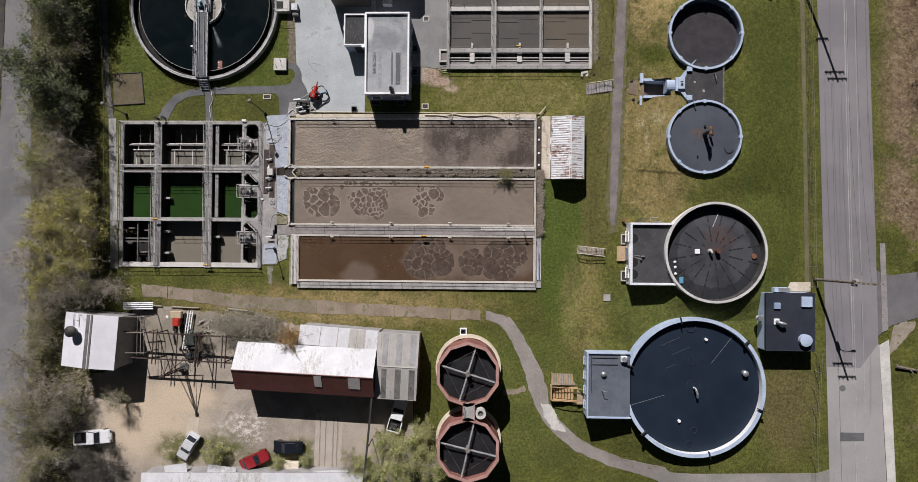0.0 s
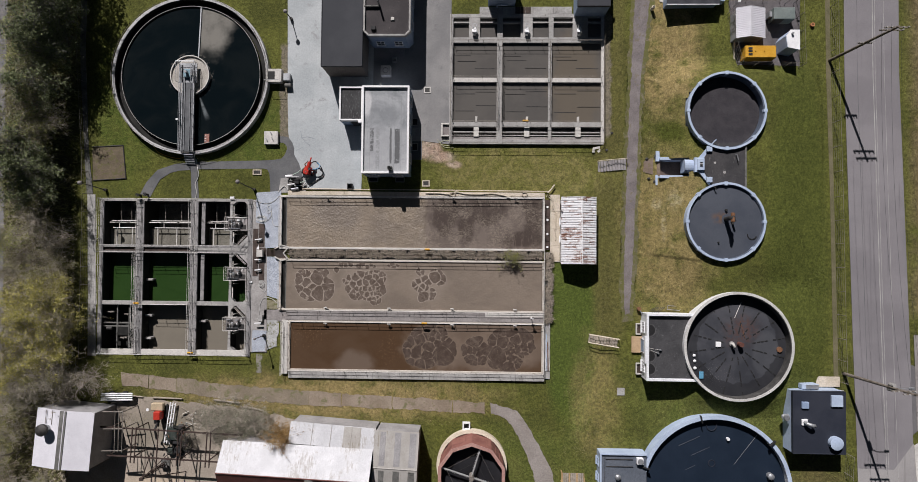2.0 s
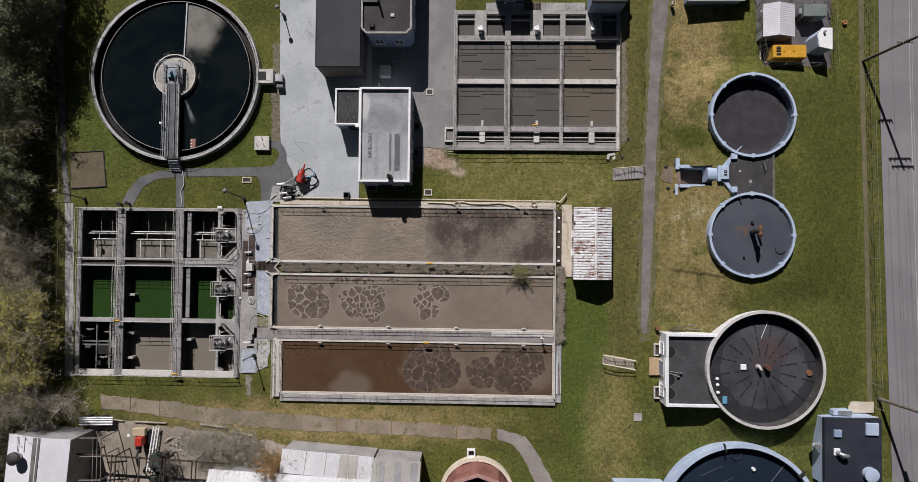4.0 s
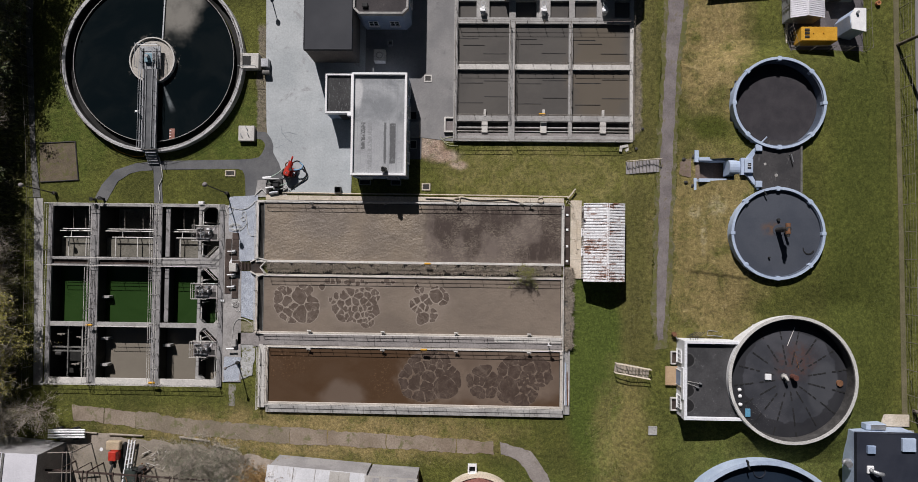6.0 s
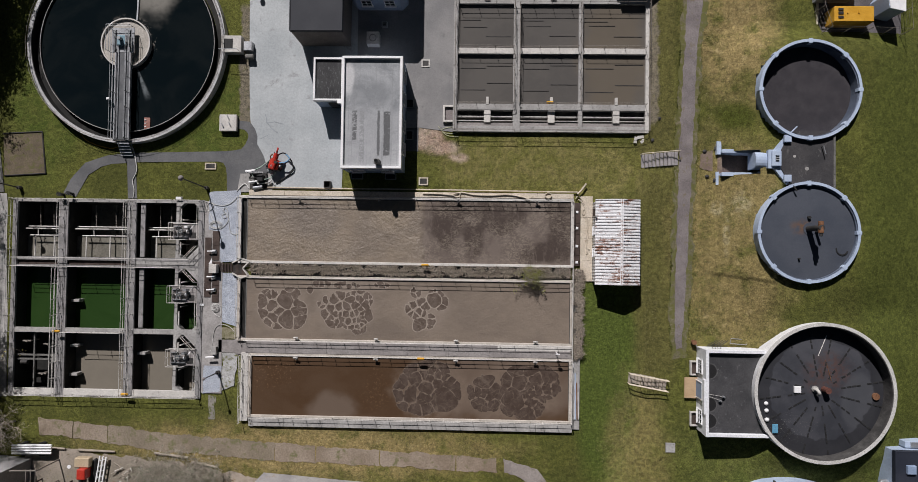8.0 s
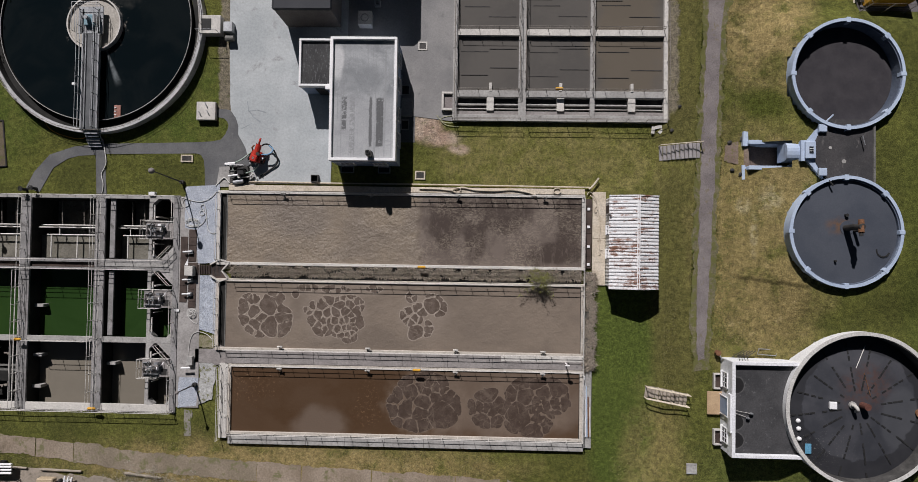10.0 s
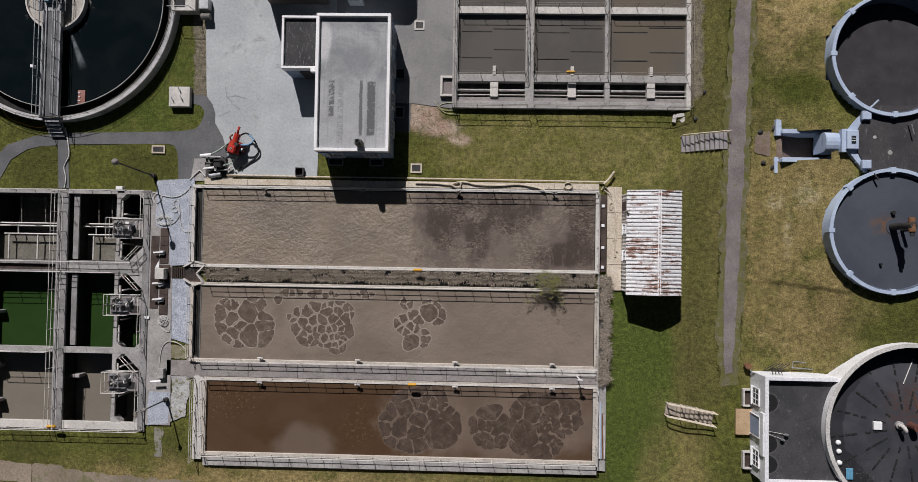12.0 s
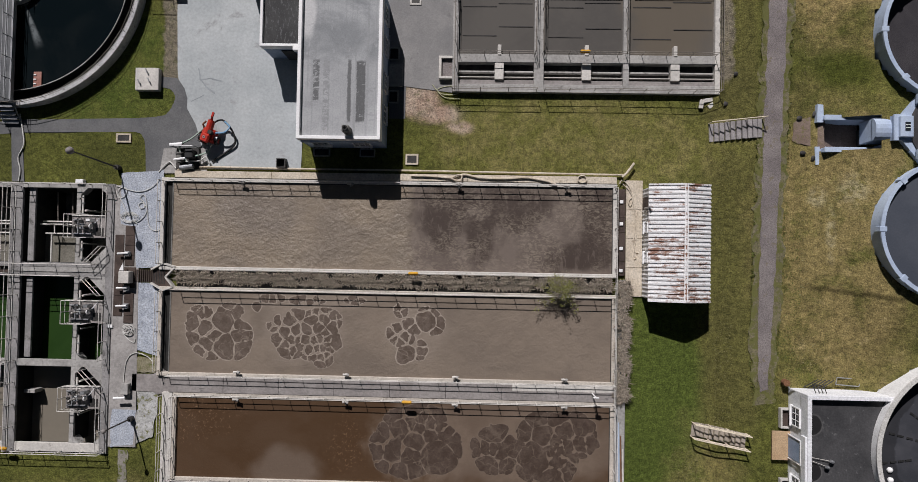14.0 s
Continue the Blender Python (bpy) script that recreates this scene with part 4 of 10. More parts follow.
basin(-23.7, 10.65, 11.0, 17.65, WATER_ONE, "open concrete aeration basin of grey-brown rippled water", trough=True)
BASIN_TWO = basin(-23.65, 10.65, 2.75, 9.1, WATER_TWO, "open concrete aeration basin with foam islands on brown water", trough=True, mat=WARM_COPING)
BASIN_THREE = basin(-22.95, 10.6, -5.3, 0.9, WATER_THREE, "open concrete aeration basin of dark brown foamy water", mat=WARM_COPING)


def slab_thing(name, x0, x1, y0, y1, z0, z1, mat, label, category, n=1, along=0, gap=0.02):
    """A walkway or channel cover, cast in lengths."""
    t = thing(name, (x0 + x1) / 2, (y0 + y1) / 2, z0, label, category)
    w, h = (x1 - x0) / 2, (y1 - y0) / 2
    for k in range(n):
        if along == 0:
            a, b = -w + 2 * w * k / n + gap / 2, -w + 2 * w * (k + 1) / n - gap / 2
            bm = box(a, b, -h, h, 0, z1 - z0, bevel=0.015)
        else:
            a, b = -h + 2 * h * k / n + gap / 2, -h + 2 * h * (k + 1) / n - gap / 2
            bm = box(-w, w, a, b, 0, z1 - z0, bevel=0.015)
        part("slab", bm, mat, t)
    return t


slab_thing("basin_walkway", -23.6, 10.9, 17.97, 18.5, -0.2, TOP + 0.05, CONCRETE_CREAM, "cream concrete walkway along the basin's north side", "walkway", 9)
slab_thing("basin_walkway", -23.6, 10.95, 1.22, 2.43, -0.2, TOP + 0.04, CONCRETE_MID, "grey concrete walkway between two basins", "walkway", 8)
slab_thing("walkway_patch", 3.1, 10.9, 1.95, 2.42, 0.38, TOP + 0.05, CONCRETE_PALE, "pale recast strip of the walkway", "walkway", 2)
slab_thing("basin_ledge", -23.2, 11.0, -6.55, -5.63, -0.2, TOP - 0.12, CONCRETE, "grey concrete ledge outside the basin", "ledge", 9)
slab_thing("basin_footway", -24.1, -23.28, -6.0, 1.2, -0.1, TOP - 0.02, CONCRETE_PALE, "pale concrete walk at the basin's end", "walkway", 3, 1)
slab_thing("channel_cover", 10.98, 11.62, 10.9, 17.6, -0.1, 0.22, GRATING, "dark steel grating over the outlet channel", "grating", 6, 1)
for y in (16.6, 14.9, 13.0, 11.3):
    t = thing("lifting_block", 11.3, y, 0.22, "small pale concrete lifting block on the grating", "block", "lifting blocks")
    part("block", box(-0.13, 0.13, -0.13, 0.13, 0, 0.1, bevel=0.02), WHITE_PAINT, t)
slab_thing("shed_apron", 11.7, 12.95, 9.3, 18.3, -0.1, 0.12, CONCRETE_CREAM, "cream concrete apron beside the corrugated shed", "apron", 4, 1)
slab_thing("basin_footway", 10.95, 11.75, -6.2, 1.2, -0.1, 0.18, CONCRETE, "grey concrete strip at the basin's corner", "walkway", 3, 1)


def scum_islands(basin_thing, lobes, cell, gap, seed, scum, vein):
    """A raft of drying scum, broken into rounded islands with foam in the cracks; lobes: (x, y, rx, ry)."""
    rnd = random.Random(seed)
    o = basin_thing.matrix_world.translation

    def inside(p):
        return min(math.hypot((p.x - x) / rx, (p.y - y) / ry) for x, y, rx, ry in lobes) + 0.2 * noise.noise((p.x * 0.7, p.y * 0.7, seed + 5.0))
    seeds, heft = [], []
    for _ in range(5000):
        x, y, rx, ry = rnd.choice(lobes)
        a, r = rnd.uniform(0, 6.28319), math.sqrt(rnd.random())
        p = Vector((x + rx * r * math.cos(a), y + ry * r * math.sin(a)))
        near = 0.5 * cell * (0.5 if noise.noise((p.x * 0.5, p.y * 0.5, seed)) > 0.1 else 1.0) * rnd.choice((0.62, 0.8, 1.0, 1.2, 1.5))
        if inside(p) < 0.93 and all((p - q).length > near + h for q, h in zip(seeds, heft)):
            seeds.append(p)
            heft.append(near)
    veins, n = bmesh.new(), 40
    for p, own in zip(seeds, heft):
        reach = []
        for k in range(n):
            u = Vector((math.cos(6.28319 * k / n), math.sin(6.28319 * k / n)))
            r = 2.2 * cell
            for q, other in zip(seeds, heft):
                d = q - p
                c = d.dot(u)
                if c > 1e-4:
                    r = min(r, (d.length_squared + 0.7 * (own ** 2 - other ** 2)) / 2 / c)
            e = 0.05
            while e < r and inside(p + u * e) < 1:
                e += 0.06
            reach.append(min(r, e) + 0.11 * cell * noise.noise((p.x * 3 + u.x * 1.7, p.y * 3 + u.y * 1.7, seed)) + 0.06 * cell * noise.noise(((p.x + u.x * r) * 2.6, (p.y + u.y * r) * 2.6, seed)))
        for _ in range(1):
            reach = [(reach[k - 1] + 2 * reach[k] + reach[(k + 1) % n]) / 4 for k in range(n)]
        slack = gap * rnd.choice((0.2, 0.35, 0.5, 0.9))
        inner = [max(r - slack, 0.06) for r in reach]
        if sum(inner) / n < 0.16:
            continue
        ring_at = [Vector((math.cos(6.28319 * k / n), math.sin(6.28319 * k / n))) for k in range(n)]
        prism([tuple(p.xy - o.xy + u * (r + gap * 0.55)) for u, r in zip(ring_at, inner)], WET - 0.02, WET + 0.003 + 0.0012 * rnd.random(), veins)
        part("scum_island", prism([tuple(u * r) for u, r in zip(ring_at, inner)], -0.01, 0.007 + 0.012 * rnd.random()), scum, basin_thing, at=Matrix.Translation((p.x - o.x, p.y - o.y, WET)))
    tagged(part("foam_vein", veins, vein, basin_thing, "pale foam in the cracks"), kind="stuff")


scum_islands(BASIN_TWO, ((-20.2, 5.7, 2.3, 1.9), (-19.0, 5.5, 1.9, 1.8), (-21.2, 7.1, 1.1, 1.0), (-19.0, 7.5, 1.1, 0.7)), 1.35, 0.16, 4, SCUM_TWO, VEIN_TWO)
scum_islands(BASIN_TWO, ((-13.0, 5.8, 2.7, 2.0), (-11.8, 6.9, 1.7, 1.1), (-11.6, 3.95, 0.85, 0.65), (-15.2, 6.6, 0.9, 0.9)), 1.15, 0.13, 11, SCUM_TWO, VEIN_TWO)
scum_islands(BASIN_TWO, ((-12.9, 8.5, 1.5, 0.42), (-15.6, 8.6, 1.1, 0.42), (-9.2, 8.62, 0.9, 0.34), (-16.9, 7.95, 0.4, 0.42)), 0.9, 0.14, 7, SCUM_TWO, VEIN_TWO)
scum_islands(BASIN_TWO, ((-5.6, 6.0, 1.15, 1.1), (-3.6, 7.0, 1.5, 1.15), (-5.4, 4.6, 1.0, 0.75), (-4.0, 4.9, 0.6, 0.85), (-5.6, 7.9, 0.6, 0.6)), 1.1, 0.17, 23, SCUM_TWO, VEIN_TWO)
scum_islands(BASIN_THREE, ((-4.4, -2.2, 3.3, 2.9), (-2.2, -2.6, 1.7, 1.9), (-5.0, -3.6, 2.6, 1.4)), 1.7, 0.11, 31, SCUM_THREE, VEIN_THREE)
scum_islands(BASIN_THREE, ((2.0, -2.7, 1.8, 2.0), (1.3, -3.0, 1.2, 1.0), (5.9, -1.6, 2.6, 2.1), (7.6, -1.4, 2.2, 1.9), (6.2, -3.6, 2.2, 1.7), (4.6, -3.0, 1.2, 2.0)), 2.0, 0.1, 43, SCUM_THREE, VEIN_THREE)
# planted channel between the first two basins
# near-black bed puts the shade beside the reeds into its colour
slab_thing("planted_channel", -23.3, 10.7, 9.42, 10.68, -0.2, 0.08, TANK_WALL, "silted channel bed between two basins, darkened for shade", "channel", 3)
slab_thing("planted_channel", 10.98, 11.75, 1.3, 10.6, -0.2, 0.08, CONCRETE_DARK, "silted channel bed at the basins' end", "channel", 2, 1)

RAILS = "handrails round the tanks"
for line in ([(-23.6, 17.75, TOP), (10.75, 17.75, TOP)], [(-23.0, 10.82, TOP), (10.75, 10.82, TOP)], [(-23.0, 9.25, TOP), (10.75, 9.25, TOP)],
             [(-23.6, 2.57, TOP), (10.8, 2.57, TOP)], [(-23.0, 1.08, TOP), (10.8, 1.08, TOP)],
             [(-23.0, -5.45, TOP), (10.8, -5.45, TOP)], [(10.82, -5.4, TOP), (10.82, 17.6, TOP)], [(-24.5, 11.2, TOP), (-24.5, 17.7, TOP)], [(-24.45, 2.9, TOP), (-24.45, 9.0, TOP)],
             [(-23.2, -5.4, TOP), (-23.2, 0.9, TOP)], [(-24.0, -6.1, TOP - 0.02), (-24.0, 1.0, TOP - 0.02)]):
    railing("handrail", line, "pale tubular handrail along the basin edge", RAILS, height=0.72 if line[0][1] == 2.57 else 0.84, gap=1.5, r=0.03)


# ---- sunk tank block ----
TANK_COPING = surf('tank_coping', (0.20, 0.195, 0.19), (0.29, 0.28, 0.275), 0.5, 6, 0.85, 0.012, stain=(0.11, 0.105, 0.1), stain_at=0.55, vary=0.28)


def tank_block():
    x0, x1, y0, y1 = TANKS
    top, deep = 0.15, -6.0
    t = thing("settling_tank_block", (x0 + x1) / 2, (y0 + y1) / 2, 0, "sunk concrete block of nine open settling tanks", "tank block")
    o = Vector(((x0 + x1) / 2, (y0 + y1) / 2, 0))

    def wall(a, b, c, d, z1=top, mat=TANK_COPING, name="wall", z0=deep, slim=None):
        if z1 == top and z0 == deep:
            # the wall's near-black colour carries the cell's shade
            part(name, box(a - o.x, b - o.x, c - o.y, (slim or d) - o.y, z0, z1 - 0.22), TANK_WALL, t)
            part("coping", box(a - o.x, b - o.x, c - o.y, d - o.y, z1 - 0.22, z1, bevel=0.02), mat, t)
        else:
            part(name, box(a - o.x, b - o.x, c - o.y, d - o.y, z0, z1, bevel=0.02), mat, t)
    for a, b in ((-49.4, -48.85), (-44.35, -43.3), (-36.85, -35.85), (-29.05, -28.45)):
        wall(a, b, -3.8, 17.4)
    for k, (a, b) in enumerate(((-48.85, -44.35), (-43.3, -36.85), (-35.85, -29.05))):
        wall(a, b, 17.02, 17.4, mat=CONCRETE)
        wall(a, b, 2.95, 3.5, mat=CONCRETE, slim=3.08)
        wall(a, b, -3.7, -3.0, mat=CONCRETE_PALE, slim=-3.52)
        wall(a, b, 10.75, 11.1)
        wall(a, b, 10.0, 10.25)
        if k == 2:
            wall(a, b, 10.25, 10.75, 0.13, CONCRETE, "channel_deck")
        else:
            wall(a, b, 10.25, 10.75, -0.12, GRATING, "channel_grating")
        wall(a, b, 11.1, 17.02, -3.75, CONCRETE_DARK, "floor")
        wall(a, b, 3.08, 10.0, -4.0, CONCRETE_DARK, "floor")
        wall(a, b, -3.52, 2.95, -4.0, CONCRETE_DARK, "floor")
        w = box(a - o.x, b - o.x, 3.08 - o.y, 10.0 - o.y, -3.9, -1.5)
        part("water", w, water_material("green_water", (0.018, 0.042, 0.010), (0.023, 0.051, 0.013), 0.12, ripple=0.006, spec=0.25), t, "still algae-green water")
        if k:
            w = box(a - o.x, b - o.x, -3.52 - o.y, 2.95 - o.y, -3.9, -1.75)
            part("water", w, water_material("settled_water", (0.178, 0.159, 0.128), (0.198, 0.176, 0.141), 0.12, ripple=0.006, spec=0.25), t, "still grey-brown water")
        # lit bed of the drained cell
        part("silt_bed", box(a + 0.02 - o.x, b - 0.02 - o.x, 11.12 - o.y, 13.4 - o.y, -3.74, -1.45), surf("silt", (0.15, 0.14, 0.115), (0.2, 0.188, 0.155), 0.5, 8, 0.9, 0.02, stain=(0.1, 0.09, 0.065), stain_at=0.55), t, "dried grey silt bed")
    # narrow inlet bays on the east side, divided by a slim wall with arched corners
    for c, d in ((11.1, 17.02), (3.5, 10.0), (-3.0, 2.95)):
        wall(-31.5, -31.15, c, d, mat=CONCRETE)
        for e in (c, d):
            s = 1 if e == c else -1
            for q, u in ((-31.15, 1), (-29.05, -1)):
                bm = prism([(q - o.x, e - o.y), (q + 0.5 * u - o.x, e - o.y), (q - o.x, e + 0.5 * s - o.y)][:: u * s], -0.6, top - 0.004)
                part("corner_haunch", bm, CONCRETE, t)
    # wide chamfered gussets at the channel's east end
    part("corner_slab", prism([(-30.3 - o.x, 11.05 - o.y), (-29.0 - o.x, 11.05 - o.y), (-29.0 - o.x, 12.4 - o.y)], -0.3, top + 0.012), CONCRETE, t)
    part("corner_slab", prism([(-30.4 - o.x, 10.05 - o.y), (-29.0 - o.x, 8.65 - o.y), (-29.0 - o.x, 10.05 - o.y)], -0.3, top + 0.012), CONCRETE, t)
    part("corner_slab", prism([(-30.4 - o.x, 2.95 - o.y), (-29.0 - o.x, 1.55 - o.y), (-29.0 - o.x, 2.95 - o.y)], -0.3, top + 0.012), CONCRETE, t)
    # baffle walls inside the cells, their faces blackened for shade
    for a, c, d in ((-35.5, 3.6, 9.9), (-35.5, 11.2, 17.0)):
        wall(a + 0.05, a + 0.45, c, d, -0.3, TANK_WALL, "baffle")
        wall(a, a + 0.5, c, d, -0.1, TANK_COPING, "baffle_cap", -0.299)
    for a, e in ((-43.3, 6.2), (-43.3, 1.3), (-35.85, 0.6), (-43.3, -1.8)):
        wall(a, a + 0.9, e, e + 0.3, -0.7, CONCRETE, "baffle_arm", -1.6)
    return t


tank_block()

# ---- round clarifier ----
def scum_water():
    m = Tree("clarifier_water")
    c = m.mix(m.ramp(m.noise(0.18, 6, 0.6, None, 0.8), 0.4, 0.65), (0.0035, 0.0065, 0.008), (0.007, 0.010, 0.011))
    sc = m.blob(-34.4, 41.6, 3.6, 5.6, 0.55, 1.05, 0.8, 0.3)
    right = m.ramp(m.math("SUBTRACT", m.axis(0), m.math("MULTIPLY", m.math("SUBTRACT", m.axis(1), 36.0), 0.035)), -36.2, -36.05)
    c = m.mix(m.math("MULTIPLY", m.math("MULTIPLY", sc, right), m.ramp(m.noise(0.5, 7, 0.7), 0.25, 0.6, 0.6, 1.0)), c, (0.205, 0.195, 0.172))
    # the streak that a water jet draws from the bridge
    ex, ey = m.math("SUBTRACT", m.axis(0), -36.14), m.math("SUBTRACT", m.axis(1), 31.83)
    along = m.math("SUBTRACT", m.math("MULTIPLY", ex, 0.362), m.math("MULTIPLY", ey, 0.932))
    across = m.math("ABSOLUTE", m.math("ADD", m.math("MULTIPLY", ex, 0.932), m.math("MULTIPLY", ey, 0.362)))
    wide = m.math("MAXIMUM", m.math("ADD", 0.05, m.math("MULTIPLY", along, 0.085)), 0.04)
    jet = m.math("MULTIPLY", m.ramp(m.math("DIVIDE", across, wide), 0.3, 1.3, 1.0, 0.0), m.math("MULTIPLY", m.ramp(along, -1.2, 1.6), m.ramp(along, 2.8, 4.2, 1.0, 0.0)))
    c = m.mix(m.math("MULTIPLY", jet, m.ramp(m.noise(2.2, 6, 0.7), 0.3, 0.6, 0.4, 1.0)), c, (0.13, 0.145, 0.15))
    # scum flecks gathered round the centre well
    far = m.math("SQRT", m.math("ADD", m.math("POWER", m.math("SUBTRACT", m.axis(0), -37.1), 2.0), m.math("POWER", m.math("SUBTRACT", m.axis(1), 34.1), 2.0)))
    fleck = m.math("MULTIPLY", m.ramp(far, 2.75, 3.4, 1.0, 0.0), m.ramp(m.noise(1.8, 5, 0.65), 0.54, 0.6))
    c = m.mix(fleck, c, (0.14, 0.13, 0.115))
    return m.done(c, 0.12, m.noise(5, 4), 0.006, spec=0.14)


CLARIFIER_RIM = surf("clarifier_rim", (0.40, 0.40, 0.40), (0.54, 0.535, 0.53), 0.6, 7, 0.85, 0.012, stain=(0.24, 0.235, 0.23), stain_at=0.57, vary=0.4)
DECK_DARK = surf("dark_deck_grating", (0.10, 0.105, 0.11), (0.15, 0.155, 0.16), 0.8, 16, 0.7, 0.01, 0.3)


def clarifier():
    t = thing("round_clarifier", -37.1, 34.1, 0, "large round concrete clarifier of dark water with a bridge", "clarifier")
    part("outer_wall", ring(10.36, 10.75, -0.4, 0.85, 128), CLARIFIER_RIM, t, "pale concrete rim")
    part("launder_liner", ring(10.3, 10.358, 0.05, 0.8, 128), TANK_WALL, t, "dark slimy inner face")
    part("launder_floor", ring(9.62, 10.3, -0.4, 0.1, 128), TANK_WALL, t, "dark wet channel")
    part("weir_wall", ring(9.45, 9.56, -0.4, 0.6, 128), TANK_WALL, t)
    part("weir_lip", ring(9.47, 9.53, 0.6, 0.66, 128), CONCRETE, t, "thin pale weir edge")
    part("water", disc(9.44, 0.45, 96, thick=0.6), scum_water(), t, "dark green-black water with grey scum")
    part("centre_well", ring(2.55, 2.68, 0.2, 0.95, 64), CONCRETE_PALE, t)
    part("centre_deck", disc(2.56, 0.72, 48, thick=0.3), surf("well_scum", (0.38, 0.355, 0.31), (0.48, 0.45, 0.405), 0.7, 8, 0.9, 0.02, stain=(0.24, 0.2, 0.16)), t, "beige scum inside the centre well")
    # bridge
    part("bridge_deck", box(-0.75, 0.75, -10.5, 1.2, 1.15, 1.27, bevel=0.02), DECK_DARK, t, "dark grey grating deck")
    for x in (-0.78, 0.78):
        part("bridge_beam", box(x - 0.07, x + 0.07, -10.6, 1.2, 0.98, 1.32), STEEL, t)
        for h in (1.75, 2.25):
            part("bridge_rail", tube((x, -10.5, h), (x, 1.0, h), 0.03, 6), STEEL, t)
        for k in range(8):
            part("bridge_post", tube((x, -10.4 + 1.63 * k, 1.2), (x, -10.4 + 1.63 * k, 2.25), 0.03, 6), STEEL, t)
    for x in (-0.4, 0.35, -1.05):
        part("conduit", tube((x, -10.3, 1.38), (x, 0.2, 1.38), 0.045, 6), STEEL, t)
    part("drive_platform", box(-1.25, 1.2, -1.2, 1.45, 1.2, 1.32, bevel=0.02), STEEL, t)
    part("gearbox", box(-0.5, 0.5, -0.55, 0.55, 1.32, 1.7, bevel=0.08), surf("teal_paint", (0.14, 0.24, 0.29), (0.2, 0.31, 0.36), 1.0, 9, 0.5, 0.004, stain=(0.4, 0.42, 0.42)), t, "teal gearbox housing")
    part("drive_motor", tube((0, 0.1, 1.7), (0, 0.1, 2.2), 0.2, 14), STEEL, t)
    part("control_cabinet", box(0.62, 0.92, -0.4, 0.4, 1.32, 2.1, bevel=0.03), STEEL, t)
    for p, q in (((-1.25, -1.2), (-1.25, 1.45)), ((-1.25, 1.45), (1.2, 1.45)), ((1.2, 1.45), (1.2, -1.2))):
        for h in (1.85, 2.35):
            part("platform_rail", tube((*p, h), (*q, h), 0.03, 6), STEEL, t)
        part("platform_post", tube((*p, 1.3), (*p, 2.35), 0.03, 6), STEEL, t)
    part("scum_arm", box(0.85, 1.0, 2.6, 9.45, 0.46, 0.62), STEEL, t, "thin radial scum baffle", at=pose(0, 0, 0, 0, 0, -2.0))
    part("scum_box", box(2.05, 2.7, -9.2, -7.95, 0.46, 0.56, bevel=0.02), surf("pink_trough", (0.28, 0.13, 0.1), (0.36, 0.19, 0.155), 1.0, 9, 0.8, 0.006), t, "pinkish red scum trough")
    for k in range(3):
        part("trough_bar", box(2.1, 2.3, -8.95 + 0.35 * k, -8.88 + 0.35 * k, 0.56, 0.62), WHITE_PAINT, t)
    part("bridge_box", box(-1.25, -0.95, -6.4, -6.15, 1.7, 2.0, bevel=0.02), WHITE_PAINT, t)
    # steps down from the bridge
    for k in range(5):
        part("step", box(-0.55, 0.75, -10.9 - 0.28 * k, -10.66 - 0.28 * k, 0.95 - 0.19 * k, 1.02 - 0.19 * k), STEEL, t)
    for x in (-0.6, 0.8):
        part("stringer", prism([(-10.6, 1.0), (-12.0, 0.05), (-11.8, 0.05), (-10.6, 0.85)], x - 0.03, x + 0.03), STEEL, t, at=Matrix(((0, 0, 1, 0), (1, 0, 0, 0), (0, 1, 0, 0), (0, 0, 0, 1))))
    n = 40
    bm = bmesh.new()
    for r_h in (1.1, 1.36):
        pts = [(10.6 * math.cos(6.28319 * k / n), 10.6 * math.sin(6.28319 * k / n), r_h) for k in range(n + 1)]
        pipe(pts, 0.022, 5, bm)
    part("rim_rail", bm, RAIL_DARK, t, "thin grey rim handrail")
    me = mesh_of("rim_post", tube((0, 0, 0), (0, 0, 0.52), 0.022, 5), RAIL_DARK)
    for k in range(n):
        piece("rim_post", me, t, Matrix.Translation((10.6 * math.cos(6.28319 * k / n), 10.6 * math.sin(6.28319 * k / n), 0.84)))
    return t


clarifier()

t = thing("outlet_chamber", -25.6, 34.0, 0, "small concrete outlet chamber with an open hatch", "chamber")
part("chamber_wall", box(-1.1, 1.0, -0.85, 0.95, 0, 0.9, bevel=0.04), CONCRETE_PALE, t)
# black plate on the top stands in for the hatch's dark inside
part("hatch", box(-0.85, 0.1, -0.5, 0.6, 0.9, 0.93), RUBBER, t, "black plate for the shaded open hatch")
part("valve_box", box(1.2, 2.1, -0.6, 0.4, 0, 0.75, bevel=0.04), STEEL, t)
part("valve_pipe", tube((1.4, -1.2, 0.5), (2.2, -1.2, 0.5), 0.28, 12), CONCRETE_DARK, t)
part("frame_rail", pipe([(-1.0, -0.8, 0.9), (-1.0, -0.8, 1.9), (0.9, -0.8, 1.9), (0.9, -0.8, 0.9)], 0.03), STEEL, t)

t = thing("hatch_box", -26.0, 25.7, 0, "low pale concrete box with three valve spindles", "chamber")
part("box", box(-0.93, 0.93, -0.9, 0.87, 0, 0.5, bevel=0.03), CONCRETE_PALE, t)
for x, y in ((-0.5, -0.4), (0.3, -0.3), (0.1, 0.45)):
    part("spindle", pipe([(x, y, 0.48), (x, y, 0.66), (x - 0.12, y + 0.3, 0.7)], 0.05), STEEL, t)


